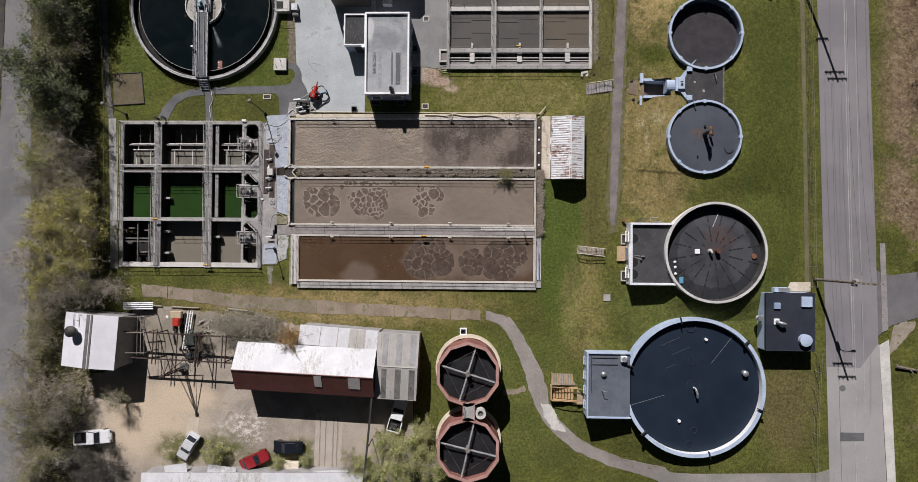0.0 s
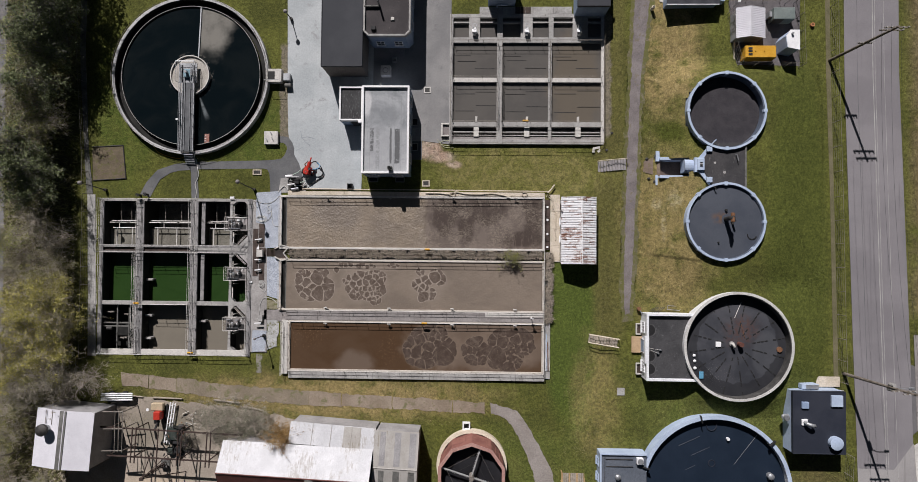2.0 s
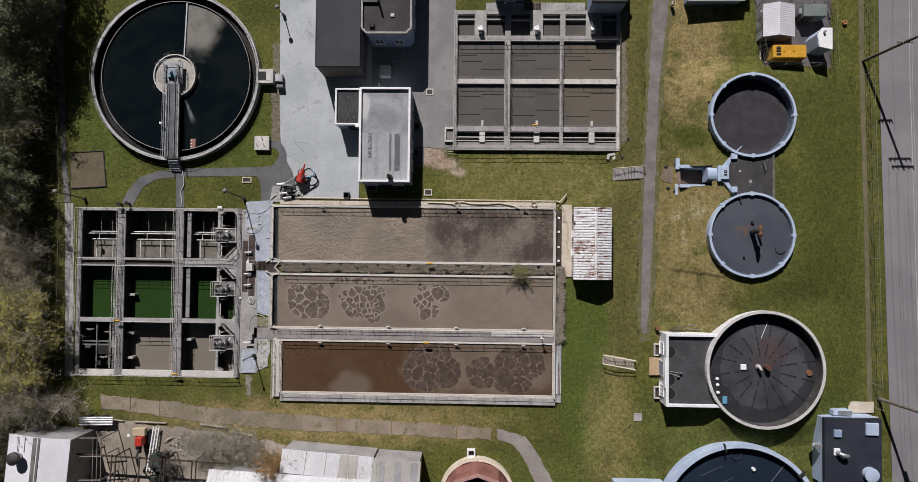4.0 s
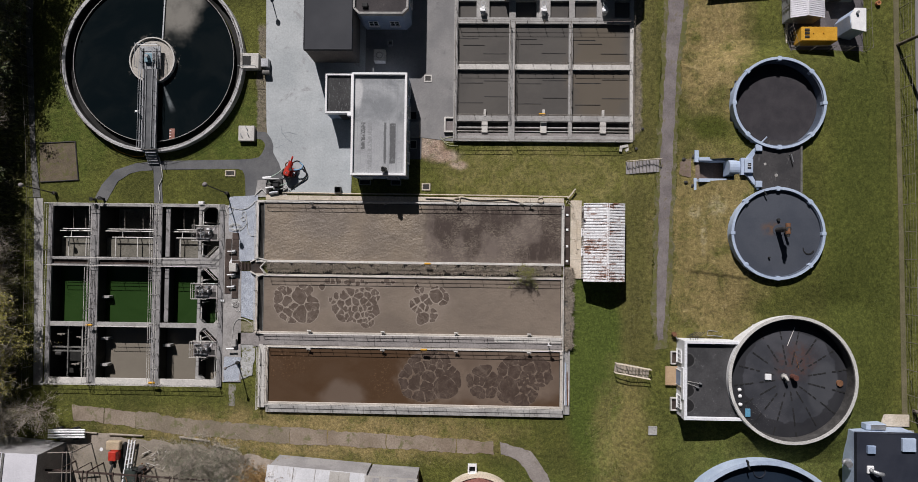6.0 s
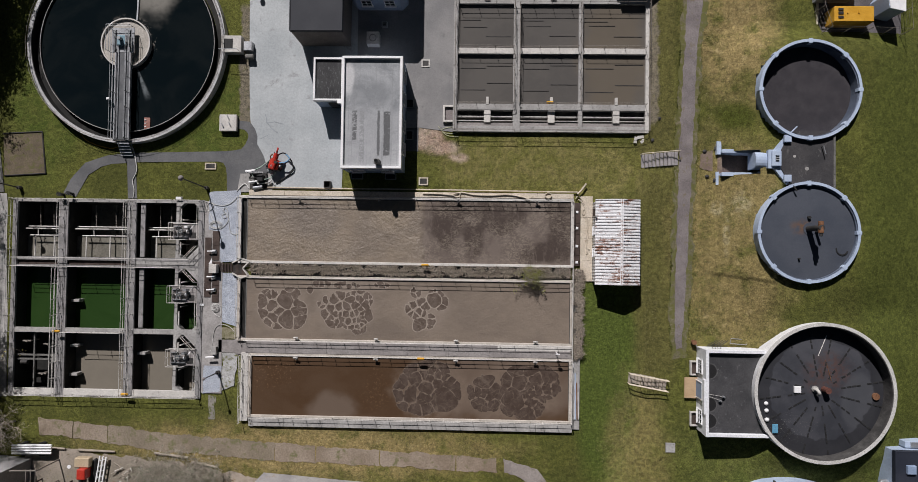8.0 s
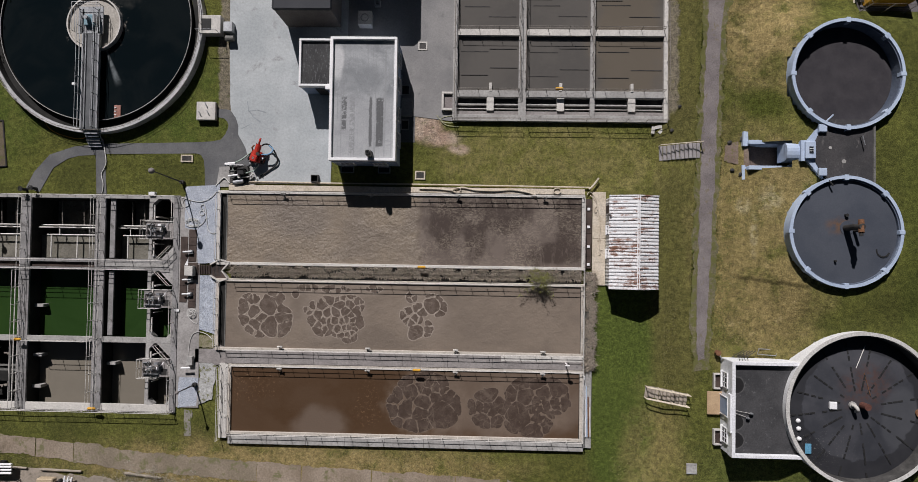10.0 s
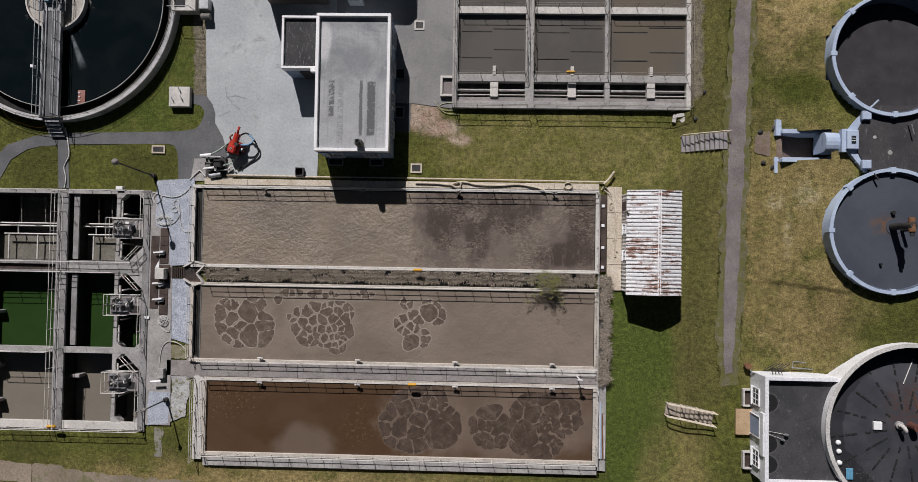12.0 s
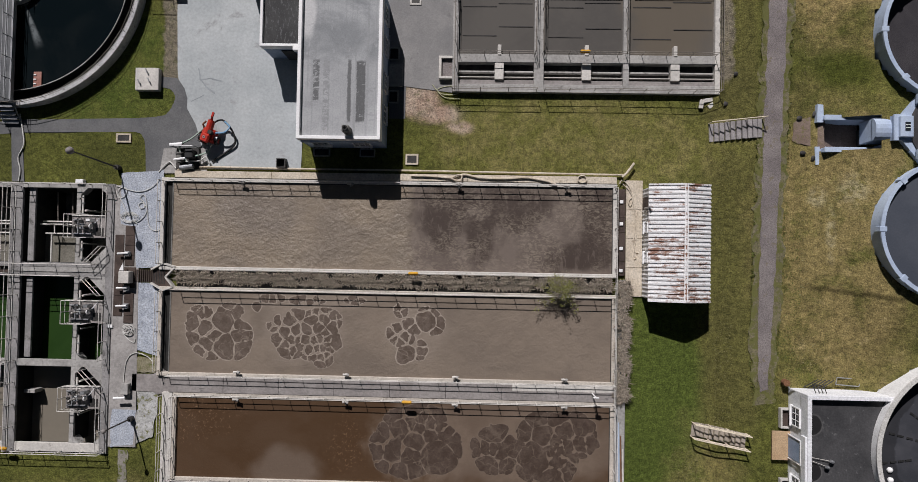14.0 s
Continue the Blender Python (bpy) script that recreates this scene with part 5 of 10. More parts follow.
# ---- digester tanks ----
def lugs(t, r, z, n=8, turn=0.0, mat=None):
    for k in range(n):
        m = pose(0, 0, 0, 0, 0, turn + 360 * k / n) @ Matrix.Translation((r, 0, 0))
        part("lug", box(-0.32, 0.17, -0.18, 0.18, z - 0.5, z + 0.07, bevel=0.02), mat or BLUE_PAINT, t, at=m)


TANK_LINER = surf("tank_liner", (0.09, 0.11, 0.15), (0.14, 0.165, 0.21), 0.7, 8, 0.8, 0.008, stain=(0.05, 0.055, 0.07))


def small_tank(x, y, z, top, cover_z, label, cover, cover_label, vent):
    t = thing("digester_tank", x, y, z, label, "tank", "small round tanks")
    part("wall", ring(4.68, 4.88, -1.0, top, 96), BLUE_PAINT, t)
    part("liner", ring(4.58, 4.67, -0.3, top - 0.11, 96), TANK_LINER, t, "dark blue-grey inner face")
    part("rim", ring(4.68, 4.95, top - 0.1, top + 0.04, 96), BLUE_PAINT, t)
    part("cover", disc(4.57, cover_z, 72, thick=0.4, dome=0.12 if vent else 0.0), cover, t, cover_label)
    lugs(t, 4.86, top, 8, 0)
    if vent:
        part("vent_base", disc(0.62, cover_z + 0.16, 24, x=0.15, y=0.35, thick=0.3), COVER_GREY, t)
        part("vent_pipe", tube((0.0, 0.35, cover_z), (0.0, 0.35, cover_z + 2.5), 0.27, 16), STEEL_DARK, t, "dark upright vent pipe")
        part("vent_tee", tube((0.05, 0.95, cover_z + 2.2), (-0.02, -0.15, cover_z + 2.35), 0.24, 14), RUST, t, "rusty horizontal vent tee")
        part("vent_tip", tube((-0.02, -0.15, cover_z + 2.35), (-0.04, -0.45, cover_z + 2.38), 0.15, 10), STEEL_DARK, t)
        part("side_pipe", tube((0.75, 0.1, cover_z), (0.75, 0.1, cover_z + 1.2), 0.14, 10), STEEL_DARK, t)
        part("stub", tube((0.05, 1.45, cover_z), (0.05, 1.45, cover_z + 0.35), 0.16, 10), RUBBER, t)
        for a, b in ((-0.9, -2.6),):
            part("stub", tube((a, b, cover_z), (a, b, cover_z + 0.3), 0.1, 8), RUBBER, t)
        part("hatch_ring", ring(0.5, 0.62, cover_z, cover_z + 0.1, 20, x=3.3, y=-1.6, a0=170, a1=340), RUBBER, t)
    return t


def rusted_cover():
    m = Tree("rust_run_cover")
    c = m.mix(m.ramp(m.noise(0.3, 5), 0.35, 0.65), (0.055, 0.063, 0.08), (0.07, 0.078, 0.095))
    c = m.mix(m.math("MULTIPLY", m.blob(32.6, 15.1, 1.3, 0.9, 0.2, 1.1, 1.0, 0.9), m.ramp(m.noise(1.2, 6, 0.7), 0.35, 0.6)), c, (0.13, 0.075, 0.045))
    g = m.noise(8, 6, 0.7)
    c = m.mix(1.0, c, m.mix(m.ramp(g, 0.25, 0.75), (0.9,) * 3, (1.06,) * 3), "MULTIPLY")
    return m.done(c, 0.6, g, 0.005)


Z2, Z3, Z4 = 1.9, 2.2, 3.2
small_tank(33.2, 28.6, Z4, 1.35, 0.12, "pale blue round digester tank, empty, with a dark sludge bed", MEDIA, "dark granular sludge bed", False)
small_tank(33.05, 14.6, Z4, 1.35, 1.02, "pale blue round digester tank with a grey floating cover", rusted_cover(), "smooth blue-grey cover", True)

t = thing("tank_link_house", 33.4, 21.65, Z4, "flat-roofed link block between two digester tanks", "building")
part("wall", box(-3.0, 2.2, -1.6, 1.7, -0.2, 0.88), BLUE_WALL, t)
part("wall", box(-2.0, 2.2, -2.6, 2.85, -0.2, 0.9), BLUE_WALL, t)
part("roof", prism([(-3.0, -0.6), (-1.9, -2.7), (2.25, -2.7), (2.25, 2.95), (-1.9, 2.95), (-3.0, 0.8)], 0.9, 1.0), surf("link_roofing", (0.042, 0.041, 0.043), (0.064, 0.061, 0.062), 0.4, 8, 0.85, 0.01, stain=(0.105, 0.1, 0.098), stain_at=0.57, streak=(1.5, 0.5, 1)), t, "dark stained flat roof")
part("parapet", box(2.1, 2.3, -2.7, 2.95, 1.0, 1.15), CONCRETE_DARK, t)
part("roof_pipe", pipe([(1.0, 1.4, 1.0), (1.0, 1.4, 1.4), (1.2, 0.6, 1.4)], 0.05), STEEL, t)
part("roof_drain", disc(0.18, 1.04, 16, x=-0.4, y=-0.8), CONCRETE, t)
part("roof_drain", disc(0.14, 1.04, 16, x=-1.6, y=0.4), CONCRETE, t)
for y in (2.0, 2.35):
    part("wall_lamp", box(2.3, 2.5, y, y + 0.2, 0.6, 0.8, bevel=0.03), WHITE_PAINT, t)

t = thing("valve_house", 30.3, 21.7, Z4 - 0.1, "pale blue faceted valve house with a small window", "building")
bay = [(-1.0, -0.8), (0.15, -0.8), (0.15, 0.95), (-1.0, 0.95)]
part("wall", prism(bay, -0.2, 0.95), BLUE_PAINT, t)
part("roof", prism([(x * 1.05 + 0.02, y * 1.05) for x, y in bay], 0.95, 1.1), BLUE_PAINT, t)
for arm in ([(-0.45, 0.97), (0.15, 0.6), (1.35, 2.2), (0.85, 2.6)], [(-0.45, -0.82), (0.85, -2.45), (1.35, -2.05), (0.15, -0.5)]):
    part("arm_wall", prism(arm, -0.2, 1.02), BLUE_PAINT, t)
part("roof_box", box(-0.75, 0.15, -0.65, 0.85, 1.1, 1.35, bevel=0.04), BLUE_PAINT, t)
part("window", box(-0.45, -0.1, -0.2, 0.4, 1.35, 1.39), GLASS, t, "dark small-paned skylight")
for k in (0.0, 0.2):
    part("glazing_bar", box(-0.45, -0.1, 0.0 + k - 0.02, 0.02 + k, 1.39, 1.41), WHITE_PAINT, t)
for y in (2.05, -1.85):
    part("corner_block", box(0.4, 1.1, y - 0.35, y + 0.35, 1.1, 1.4, bevel=0.04), BLUE_PAINT, t)
part("drain_pipe", pipe([(0.7, 2.3, 1.25), (1.5, 3.2, 1.6)], 0.07), BLUE_PAINT, t)
part("drain_pipe", pipe([(0.9, -2.0, 1.25), (1.5, -3.1, 1.6)], 0.07), RUBBER, t)
for y, w in ((22.8, 1), (20.45, -1)):
    t = thing("wing_wall", 27.4, y, 2.0, "pale blue concrete wing wall beside the sunk entrance", "wall", "entrance wing walls")
    part("wall", box(-2.0, 1.9, -0.16, 0.16, -1.2, 0.55, bevel=0.03), BLUE_PAINT, t)
    part("coping", box(-2.0, 1.9, -0.19, 0.19, 0.55, 0.62, bevel=0.02), BLUE_PAINT, t)
    part("end_block", prism([(-2.4, -0.3 * w), (-1.9, -0.3 * w), (-1.95, 1.0 * w), (-2.35, 1.05 * w)][::w], -0.9, 0.3 if w > 0 else 0.05), BLUE_PAINT, t)
    part("pier", box(1.75, 2.3, -0.33, 0.33, -1.2, 1.25, bevel=0.04), BLUE_PAINT, t)
    part("pier_cap", box(1.7, 2.35, -0.38, 0.38, 1.25, 1.35, bevel=0.03), BLUE_PAINT, t)
t = thing("entrance_link", 28.95, 21.75, Z3 + 0.1, "rounded pale blue porch roof over the entrance", "porch")
bm = bmesh.new()
for k in range(9):
    a = radians(180 * k / 8)
    bm.verts.new((-0.75, 0.8 * math.cos(a), 1.15 + 0.5 * math.sin(a)))
    bm.verts.new((0.75, 0.8 * math.cos(a), 1.15 + 0.5 * math.sin(a)))
bm.verts.ensure_lookup_table()
for k in range(8):
    bm.faces.new((bm.verts[2 * k], bm.verts[2 * k + 1], bm.verts[2 * k + 3], bm.verts[2 * k + 2]))
bm.faces.new([bm.verts[2 * k] for k in range(9)])
bm.faces.new([bm.verts[2 * k + 1] for k in range(8, -1, -1)])
part("roof", bm, BLUE_PAINT, t)
part("wall", box(-0.7, 0.7, -0.78, 0.78, -0.3, 1.16), BLUE_PAINT, t)
t = thing("sunk_ramp", 27.0, 21.62, lie(25.3, 21.62) - 0.03, "earth ramp down to the sunk entrance", "ramp")
part("floor", prism([(-1.75, -1.6), (1.8, -1.6), (1.8, -0.95), (0.6, -0.95), (-1.75, 0.0)], -1.0, 1.02), surf("ramp_soil", (0.12, 0.09, 0.075), (0.17, 0.125, 0.105), 0.8, 8, 0.95, 0.02), t, at=Matrix(((1, 0, 0, 0), (0, 0, -1, 0), (0, 1, 0, 0), (0, 0, 0, 1))))
part("door", box(1.72, 1.8, -0.6, 0.6, -0.95, 0.9), STEEL_DARK, t, "dark steel door")


def black_cover():
    m = Tree("tarred_cover")
    c = m.mix(m.ramp(m.noise(0.4, 6), 0.35, 0.65), (0.038, 0.04, 0.047), (0.062, 0.063, 0.071))
    rust = m.math("MULTIPLY", m.blob(35.4, 0.9, 2.7, 2.3, 0.2, 1.2, 1.2, 0.6), m.ramp(m.noise(2, 7, 0.7), 0.35, 0.65))
    c = m.mix(m.math("MULTIPLY", rust, 0.8), c, (0.085, 0.042, 0.032))
    c = m.mix(m.math("MULTIPLY", m.blob(38.5, -2.0, 2.0, 3.2, 0.75, 0.95, 0.7, 0.4), 0.6), c, (0.075, 0.078, 0.085))
    c = m.mix(m.ramp(m.noise(1.8, 9, 0.8, (1, 2.5, 1), 0.6), 0.6, 0.75), c, (0.115, 0.112, 0.11))
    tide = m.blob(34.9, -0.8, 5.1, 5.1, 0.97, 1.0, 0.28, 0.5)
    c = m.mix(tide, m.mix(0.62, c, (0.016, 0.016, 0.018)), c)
    grit = m.math("MULTIPLY", m.blob(31.0, -4.8, 4.2, 2.2, 0.4, 1.1, 0.8, 0.6), m.ramp(m.noise(9, 5, 0.8), 0.6, 0.66))
    c = m.mix(grit, c, (0.26, 0.25, 0.23))
    return m.done(c, 0.55, m.noise(7, 5, 0.7), 0.015)


MAROON = surf("maroon_rust", (0.09, 0.035, 0.028), (0.13, 0.055, 0.04), 1.5, 12, 0.8, 0.01)
T3_LINER = surf("stained_liner", (0.05, 0.048, 0.046), (0.10, 0.096, 0.09), 0.8, 8, 0.85, 0.01, stain=(0.03, 0.03, 0.03), streak=(2, 2, 0.3))
HOUSE_WALL_WHITE = surf("tank_white", (0.66, 0.66, 0.65), (0.75, 0.75, 0.74), 0.6, 8, 0.8, 0.01, stain=(0.45, 0.44, 0.42), stain_at=0.6, streak=(1, 1, 0.3), vary=0.2)
T3_RIM = surf("weathered_rim", (0.50, 0.49, 0.46), (0.62, 0.61, 0.58), 0.6, 8, 0.85, 0.01, stain=(0.3, 0.28, 0.25), stain_at=0.58)
t = thing("digester_tank", 34.6, -0.95, Z3 + 0.75, "round digester tank with white rim and a tarred radial-ribbed cover", "tank")
part("wall", ring(6.5, 6.76, -1.3, 1.6, 112), HOUSE_WALL_WHITE, t, "off-white weathered wall")
part("rim", ring(6.48, 6.8, 1.6, 1.66, 112), T3_RIM, t)
part("liner", ring(6.4, 6.5, -0.3, 1.59, 112), T3_LINER, t, "dark stained inner face")
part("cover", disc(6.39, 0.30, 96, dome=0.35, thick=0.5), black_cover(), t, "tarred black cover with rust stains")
SEAM = mesh_of("seam", box(0, 0.42, -0.07, 0.07, -0.02, 0.025), RUBBER)
for k in range(16):
    a = 22.5 * k + 9
    m = pose(0, 0, 0, 0, 0, a)
    for j in range(9):
        r0 = 1.5 + 0.55 * j + 0.08 * math.sin(k * 3 + j)
        if (j * 7 + k * 3) % 5:
            z = 0.30 + 0.35 * (1 - (r0 / 6.5) ** 2)
            piece("seam", SEAM, t, m @ Matrix.Translation((r0, 0, z)))
FIT = Matrix.Translation((0.5, -0.15, -0.42))
part("gas_dome", disc(0.32, 1.25, 24, x=-1.0, y=0.35, dome=0.12, thick=0.5), CONCRETE, t, at=FIT)
part("gas_pipe", pipe(curl([(-1.1, 0.4, 1.3), (-1.1, 0.4, 1.7), (-0.95, 0.1, 1.8), (-0.85, -0.15, 1.4)], 4), 0.15, 12), CONCRETE_PALE, t, at=FIT)
part("vent_pipe", tube((-0.1, 0.35, 0.9), (-0.1, 0.35, 1.9), 0.3, 12), MAROON, t, at=FIT)
part("hatch_box", box(-3.0, -2.35, -0.05, 0.6, 0.95, 1.2, bevel=0.03), WHITE_PAINT, t, "white hatch box", at=FIT)
part("manhole", disc(0.35, 1.0, 24, x=5.0, y=-0.3, thick=0.3), RUST, t, at=FIT)
part("pole", tube((0.3, 5.6, 0.85), (-0.6, 3.6, 1.0), 0.035, 6), RAIL, t, at=FIT)
part("pole", tube((0.1, 3.2, 1.0), (0.6, 1.2, 1.1), 0.03, 6), RUST, t, at=FIT)
for a, b in ((-5.6, -1.2), (-5.55, -1.9), (-5.5, -2.8)):
    part("bag", disc(0.2, 0.92, 14, x=a, y=b, dome=0.12, thick=0.2), WHITE_PAINT, t, at=FIT)
part("tarpaulin", box(-5.0, -4.45, -4.1, -3.2, 0.85, 0.93, bevel=0.03), surf("blue_plastic", (0.10, 0.28, 0.42), (0.13, 0.34, 0.5), 1, 9, 0.5), t, "small blue plastic sheet", at=FIT)

t = thing("digester_tank", 32.15, -19.2, 1.6, "very large blue round tank with a flat navy cover", "tank")
part("wall", ring(9.06, 9.4, -0.4, 2.0, 144), BLUE_PAINT, t)
part("liner", ring(8.97, 9.06, -0.4, 2.0, 144), WHITE_PAINT, t, "white inner face")
part("rim", ring(8.98, 9.46, 2.0, 2.08, 144), BLUE_PAINT, t)
part("cover", disc(8.96, 1.55, 112, dome=0.12, thick=0.5), ROOF_NAVY, t, "smooth navy-black cover")
for a, l in ((52, 8.8), (198, 8.9)):
    m = pose(0, 0, 0, 0, 0, a)
    part("cover_seam", box(2.2, l, -0.02, 0.02, 1.6, 1.645), STEEL, t, at=m)
for x, y, r in ((0, 0, 0.9), (-0.3, 3.3, 0.45), (-0.3, 8.0, 0.65), (0.1, -6.0, 0.45), (-0.5, -8.0, 0.6)):
    part("manhole", ring(r - 0.08, r, 1.55, 1.72, 28, x=x, y=y), ROOF_HUT, t)
for x, y in ((1.7, 6.4), (-1.9, -4.7)):
    part("vent_cap", disc(0.2, 1.95, 14, x=x, y=y, thick=0.4), WHITE_PAINT, t)
part("gas_valve", pipe(curl([(0.1, -0.2, 1.6), (0.1, -0.2, 2.4), (0.3, -0.9, 2.6), (0.4, -1.4, 2.2)], 4), 0.16, 10), STEEL, t)
part("relief_valve", disc(0.4, 2.2, 18, x=6.9, y=1.9, dome=0.15, thick=0.6), STEEL, t)
for k in range(6):
    m = pose(0, 0, 0, 0, 0, 60 * k + 42)
    part("guide_bracket", box(8.75, 9.7, -0.06, 0.06, 2.0, 2.45), RUBBER, t, at=m)
for x, y, l in ((-4.4, 5.4, 2.9), (-2.9, 4.2, 2.6), (-3.6, 2.4, 1.4), (-2.2, 0.5, 0.9)):
    part("scuff", box(0, l, -0.03, 0.03, 1.6, 1.66), COVER_GREY, t, at=pose(x, y, 0, 0, 0, 25))
# the navy cover floats below the rim, with its fittings
for ob in t.children:
    if ob.name.split(".")[0] not in ("wall", "liner", "rim", "guide_bracket"):
        ob.location.z -= 0.35


# ---- buildings ----
def flat_house(name, x0, x1, y0, y1, z, height, label, wall, roof, trim, parapet=0.35, width=0.28, roof_label="", trim_label="", open_east=False, bite=None):
    """A flat-roofed block with a parapet all round."""
    t = thing(name, (x0 + x1) / 2, (y0 + y1) / 2, z, label, "building")
    w, h = (x1 - x0) / 2, (y1 - y0) / 2
    east = [(w - 0.05, -h + 0.05), (w - 0.05, h - 0.05)]
    if bite:
        # the east wall follows a round tank
        cx, cy, r = bite[0] - (x0 + x1) / 2, bite[1] - (y0 + y1) / 2, bite[2]
        east = []
        for k in range(25):
            y = -h + 0.05 + (2 * h - 0.1) * k / 24
            east.append((cx - math.sqrt(r * r - (y - cy) ** 2), y))
    plan = [(-w + 0.05, -h + 0.05)] + east + [(-w + 0.05, h - 0.05)]
    part("wall", prism(plan, -0.4, height - parapet - 0.02), wall, t)
    part("roof", prism(plan, height - parapet - 0.018, height - parapet + 0.06), roof, t, roof_label)
    for b in ((-w, w, h - width, h), (-w, w, -h, -h + width), (-w, -w + width, -h + width, h - width), (w - width, w, -h + width, h - width))[:3 if open_east else 4]:
        part("parapet", box(*b, height - parapet - 0.4, height, bevel=0.02), trim, t, trim_label)
    return t


def window(t, x, y, z, w, h, face, panes=2, frame=None):
    """A window on an outer wall; face: the way that it looks."""
    turn = {"s": 0, "e": 90, "n": 180, "w": 270}[face]
    m = pose(x, y, z, 0, 0, turn)
    f = frame or WHITE_PAINT
    bm = bmesh.new()
    rims = []
    for yy in (-0.06, 0.05):
        for e in (0.0, 0.07):
            rims.append([bm.verts.new(c) for c in ((-w / 2 + e, yy, e), (w / 2 - e, yy, e), (w / 2 - e, yy, h - e), (-w / 2 + e, yy, h - e))])
    for p, q in ((rims[0], rims[1]), (rims[3], rims[2]), (rims[2], rims[0]), (rims[1], rims[3])):
        for k in range(4):
            j = (k + 1) % 4
            bm.faces.new((p[k], p[j], q[j], q[k]))
    o = part("window", bm, f, t, at=m)
    for k in range(1, panes):
        x0 = -w / 2 + w * k / panes
        part("glazing_bar", box(x0 - 0.025, x0 + 0.025, -0.05, 0.04, 0.07, h - 0.07), f, o)
    part("glazing_bar", box(-w / 2 + 0.07, w / 2 - 0.07, -0.045, 0.035, h / 2 - 0.025, h / 2 + 0.025), f, o)
    part("pane", box(-w / 2 + 0.05, w / 2 - 0.05, -0.02, 0.02, 0.05, h - 0.05), GLASS, o, "dark pane")
    part("sill", box(-w / 2 - 0.08, w / 2 + 0.08, -0.16, 0.05, -0.08, 0), f, o)


def stained_roof():
    m = Tree("membrane_roof")
    c = m.mix(m.ramp(m.noise(0.28, 6, 0.6, None, 0.9), 0.38, 0.62), (0.2, 0.21, 0.218), (0.345, 0.355, 0.36))
    # the lower half lies cleaner than the clouded upper half
    c = m.mix(m.math("MULTIPLY", m.ramp(m.axis(1), 27.2, 25.6), 0.65), c, (0.375, 0.38, 0.385))
    c = m.mix(m.math("MULTIPLY", m.blob(-10.0, 28.0, 3.2, 1.6, 0.3, 1.2, 1.0, 0.5), 0.5), c, (0.19, 0.2, 0.207))
    for x, y, rx, ry, deep_at, tone in ((-8.5, 24.1, 0.3, 2.25, 0.34, 0.105), (-9.34, 24.1, 0.1, 2.3, 0.3, 0.12), (-11.8, 24.9, 0.2, 1.5, 0.4, 0.12), (-11.05, 23.8, 0.2, 2.6, 0.42, 0.25), (-9.4, 27.0, 0.25, 0.5, 0.5, 0.24), (-7.6, 27.4, 0.35, 0.7, 0.55, 0.25)):
        dx = m.math("ABSOLUTE", m.math("SUBTRACT", m.axis(0), x))
        dy = m.math("ABSOLUTE", m.math("SUBTRACT", m.axis(1), y))
        k = m.math("MULTIPLY", m.ramp(m.math("ADD", dx, m.math("MULTIPLY", m.noise(2.2, 6, 0.75), 0.3)), rx + 0.13, rx + 0.23, 1, 0), m.ramp(m.math("ADD", dy, m.math("MULTIPLY", m.noise(1.4, 5), 0.4)), ry + 0.1, ry + 0.3, 1, 0))
        k = m.math("MULTIPLY", k, m.ramp(m.noise(2.0, 7, 0.75, (1.2, 2.0, 1)), deep_at, deep_at + 0.1))
        c = m.mix(k, c, (tone, tone * 1.02, tone * 1.04))
    seam = m.noise(1.0, 4, 0.7, (4.5, 0.06, 1))
    c = m.mix(m.math("MULTIPLY", m.ramp(seam, 0.57, 0.63), 0.4), c, (0.22, 0.225, 0.23))
    c = m.mix(m.math("MULTIPLY", m.ramp(m.noise(0.6, 8, 0.75, (1.5, 0.7, 1)), 0.56, 0.7), 0.45), c, (0.47, 0.475, 0.48))
    c = m.mix(m.blob(-12.5, 29.6, 0.7, 1.8, 0.6, 1.1, 0.5, 0.8), c, (0.47, 0.47, 0.47))
    c = m.mix(m.math("MULTIPLY", m.ramp(m.noise(0.5, 6, 0.65, (1, 3, 1)), 0.6, 0.66), 0.3), c, (0.2, 0.205, 0.21))
    g = m.noise(9, 6, 0.7)
    c = m.mix(1.0, c, m.mix(m.ramp(g, 0.25, 0.75), (0.85,) * 3, (1.1,) * 3), "MULTIPLY")
    return m.done(c, 0.7, g, 0.006)


t = flat_house("control_building", -13.1, -6.95, 20.5, 31.9, 0, 3.75, "flat-roofed control building with white parapet and grey stained roof", BLUE_WALL, stained_roof(), WHITE_PAINT, 0.4, 0.25, "grey stained membrane roof", "bright white parapet cap")
part("chimney", box(0.45, 0.95, -5.3, -4.85, 3.3, 4.6, bevel=0.03), CONCRETE_DARK, t)
part("chimney_pot", ring(0.1, 0.2, 4.6, 4.75, 14, x=0.7, y=-5.07), RUBBER, t)
for x in (-1.7, 1.4):
    window(t, x, -5.69, 1.2, 1.3, 1.2, "s", 3)
for y in (-3.4, -1.0, 1.8, 4.2):
    window(t, 3.06, y, 1.2, 1.3, 1.2, "e", 3)
part("downpipe", tube((1.9, -5.78, 0.0), (1.9, -5.78, 3.3), 0.05, 8), STEEL, t)
part("gutter", box(-2.9, 2.9, -5.8, -5.7, 3.0, 3.1), BLUE_PAINT, t)
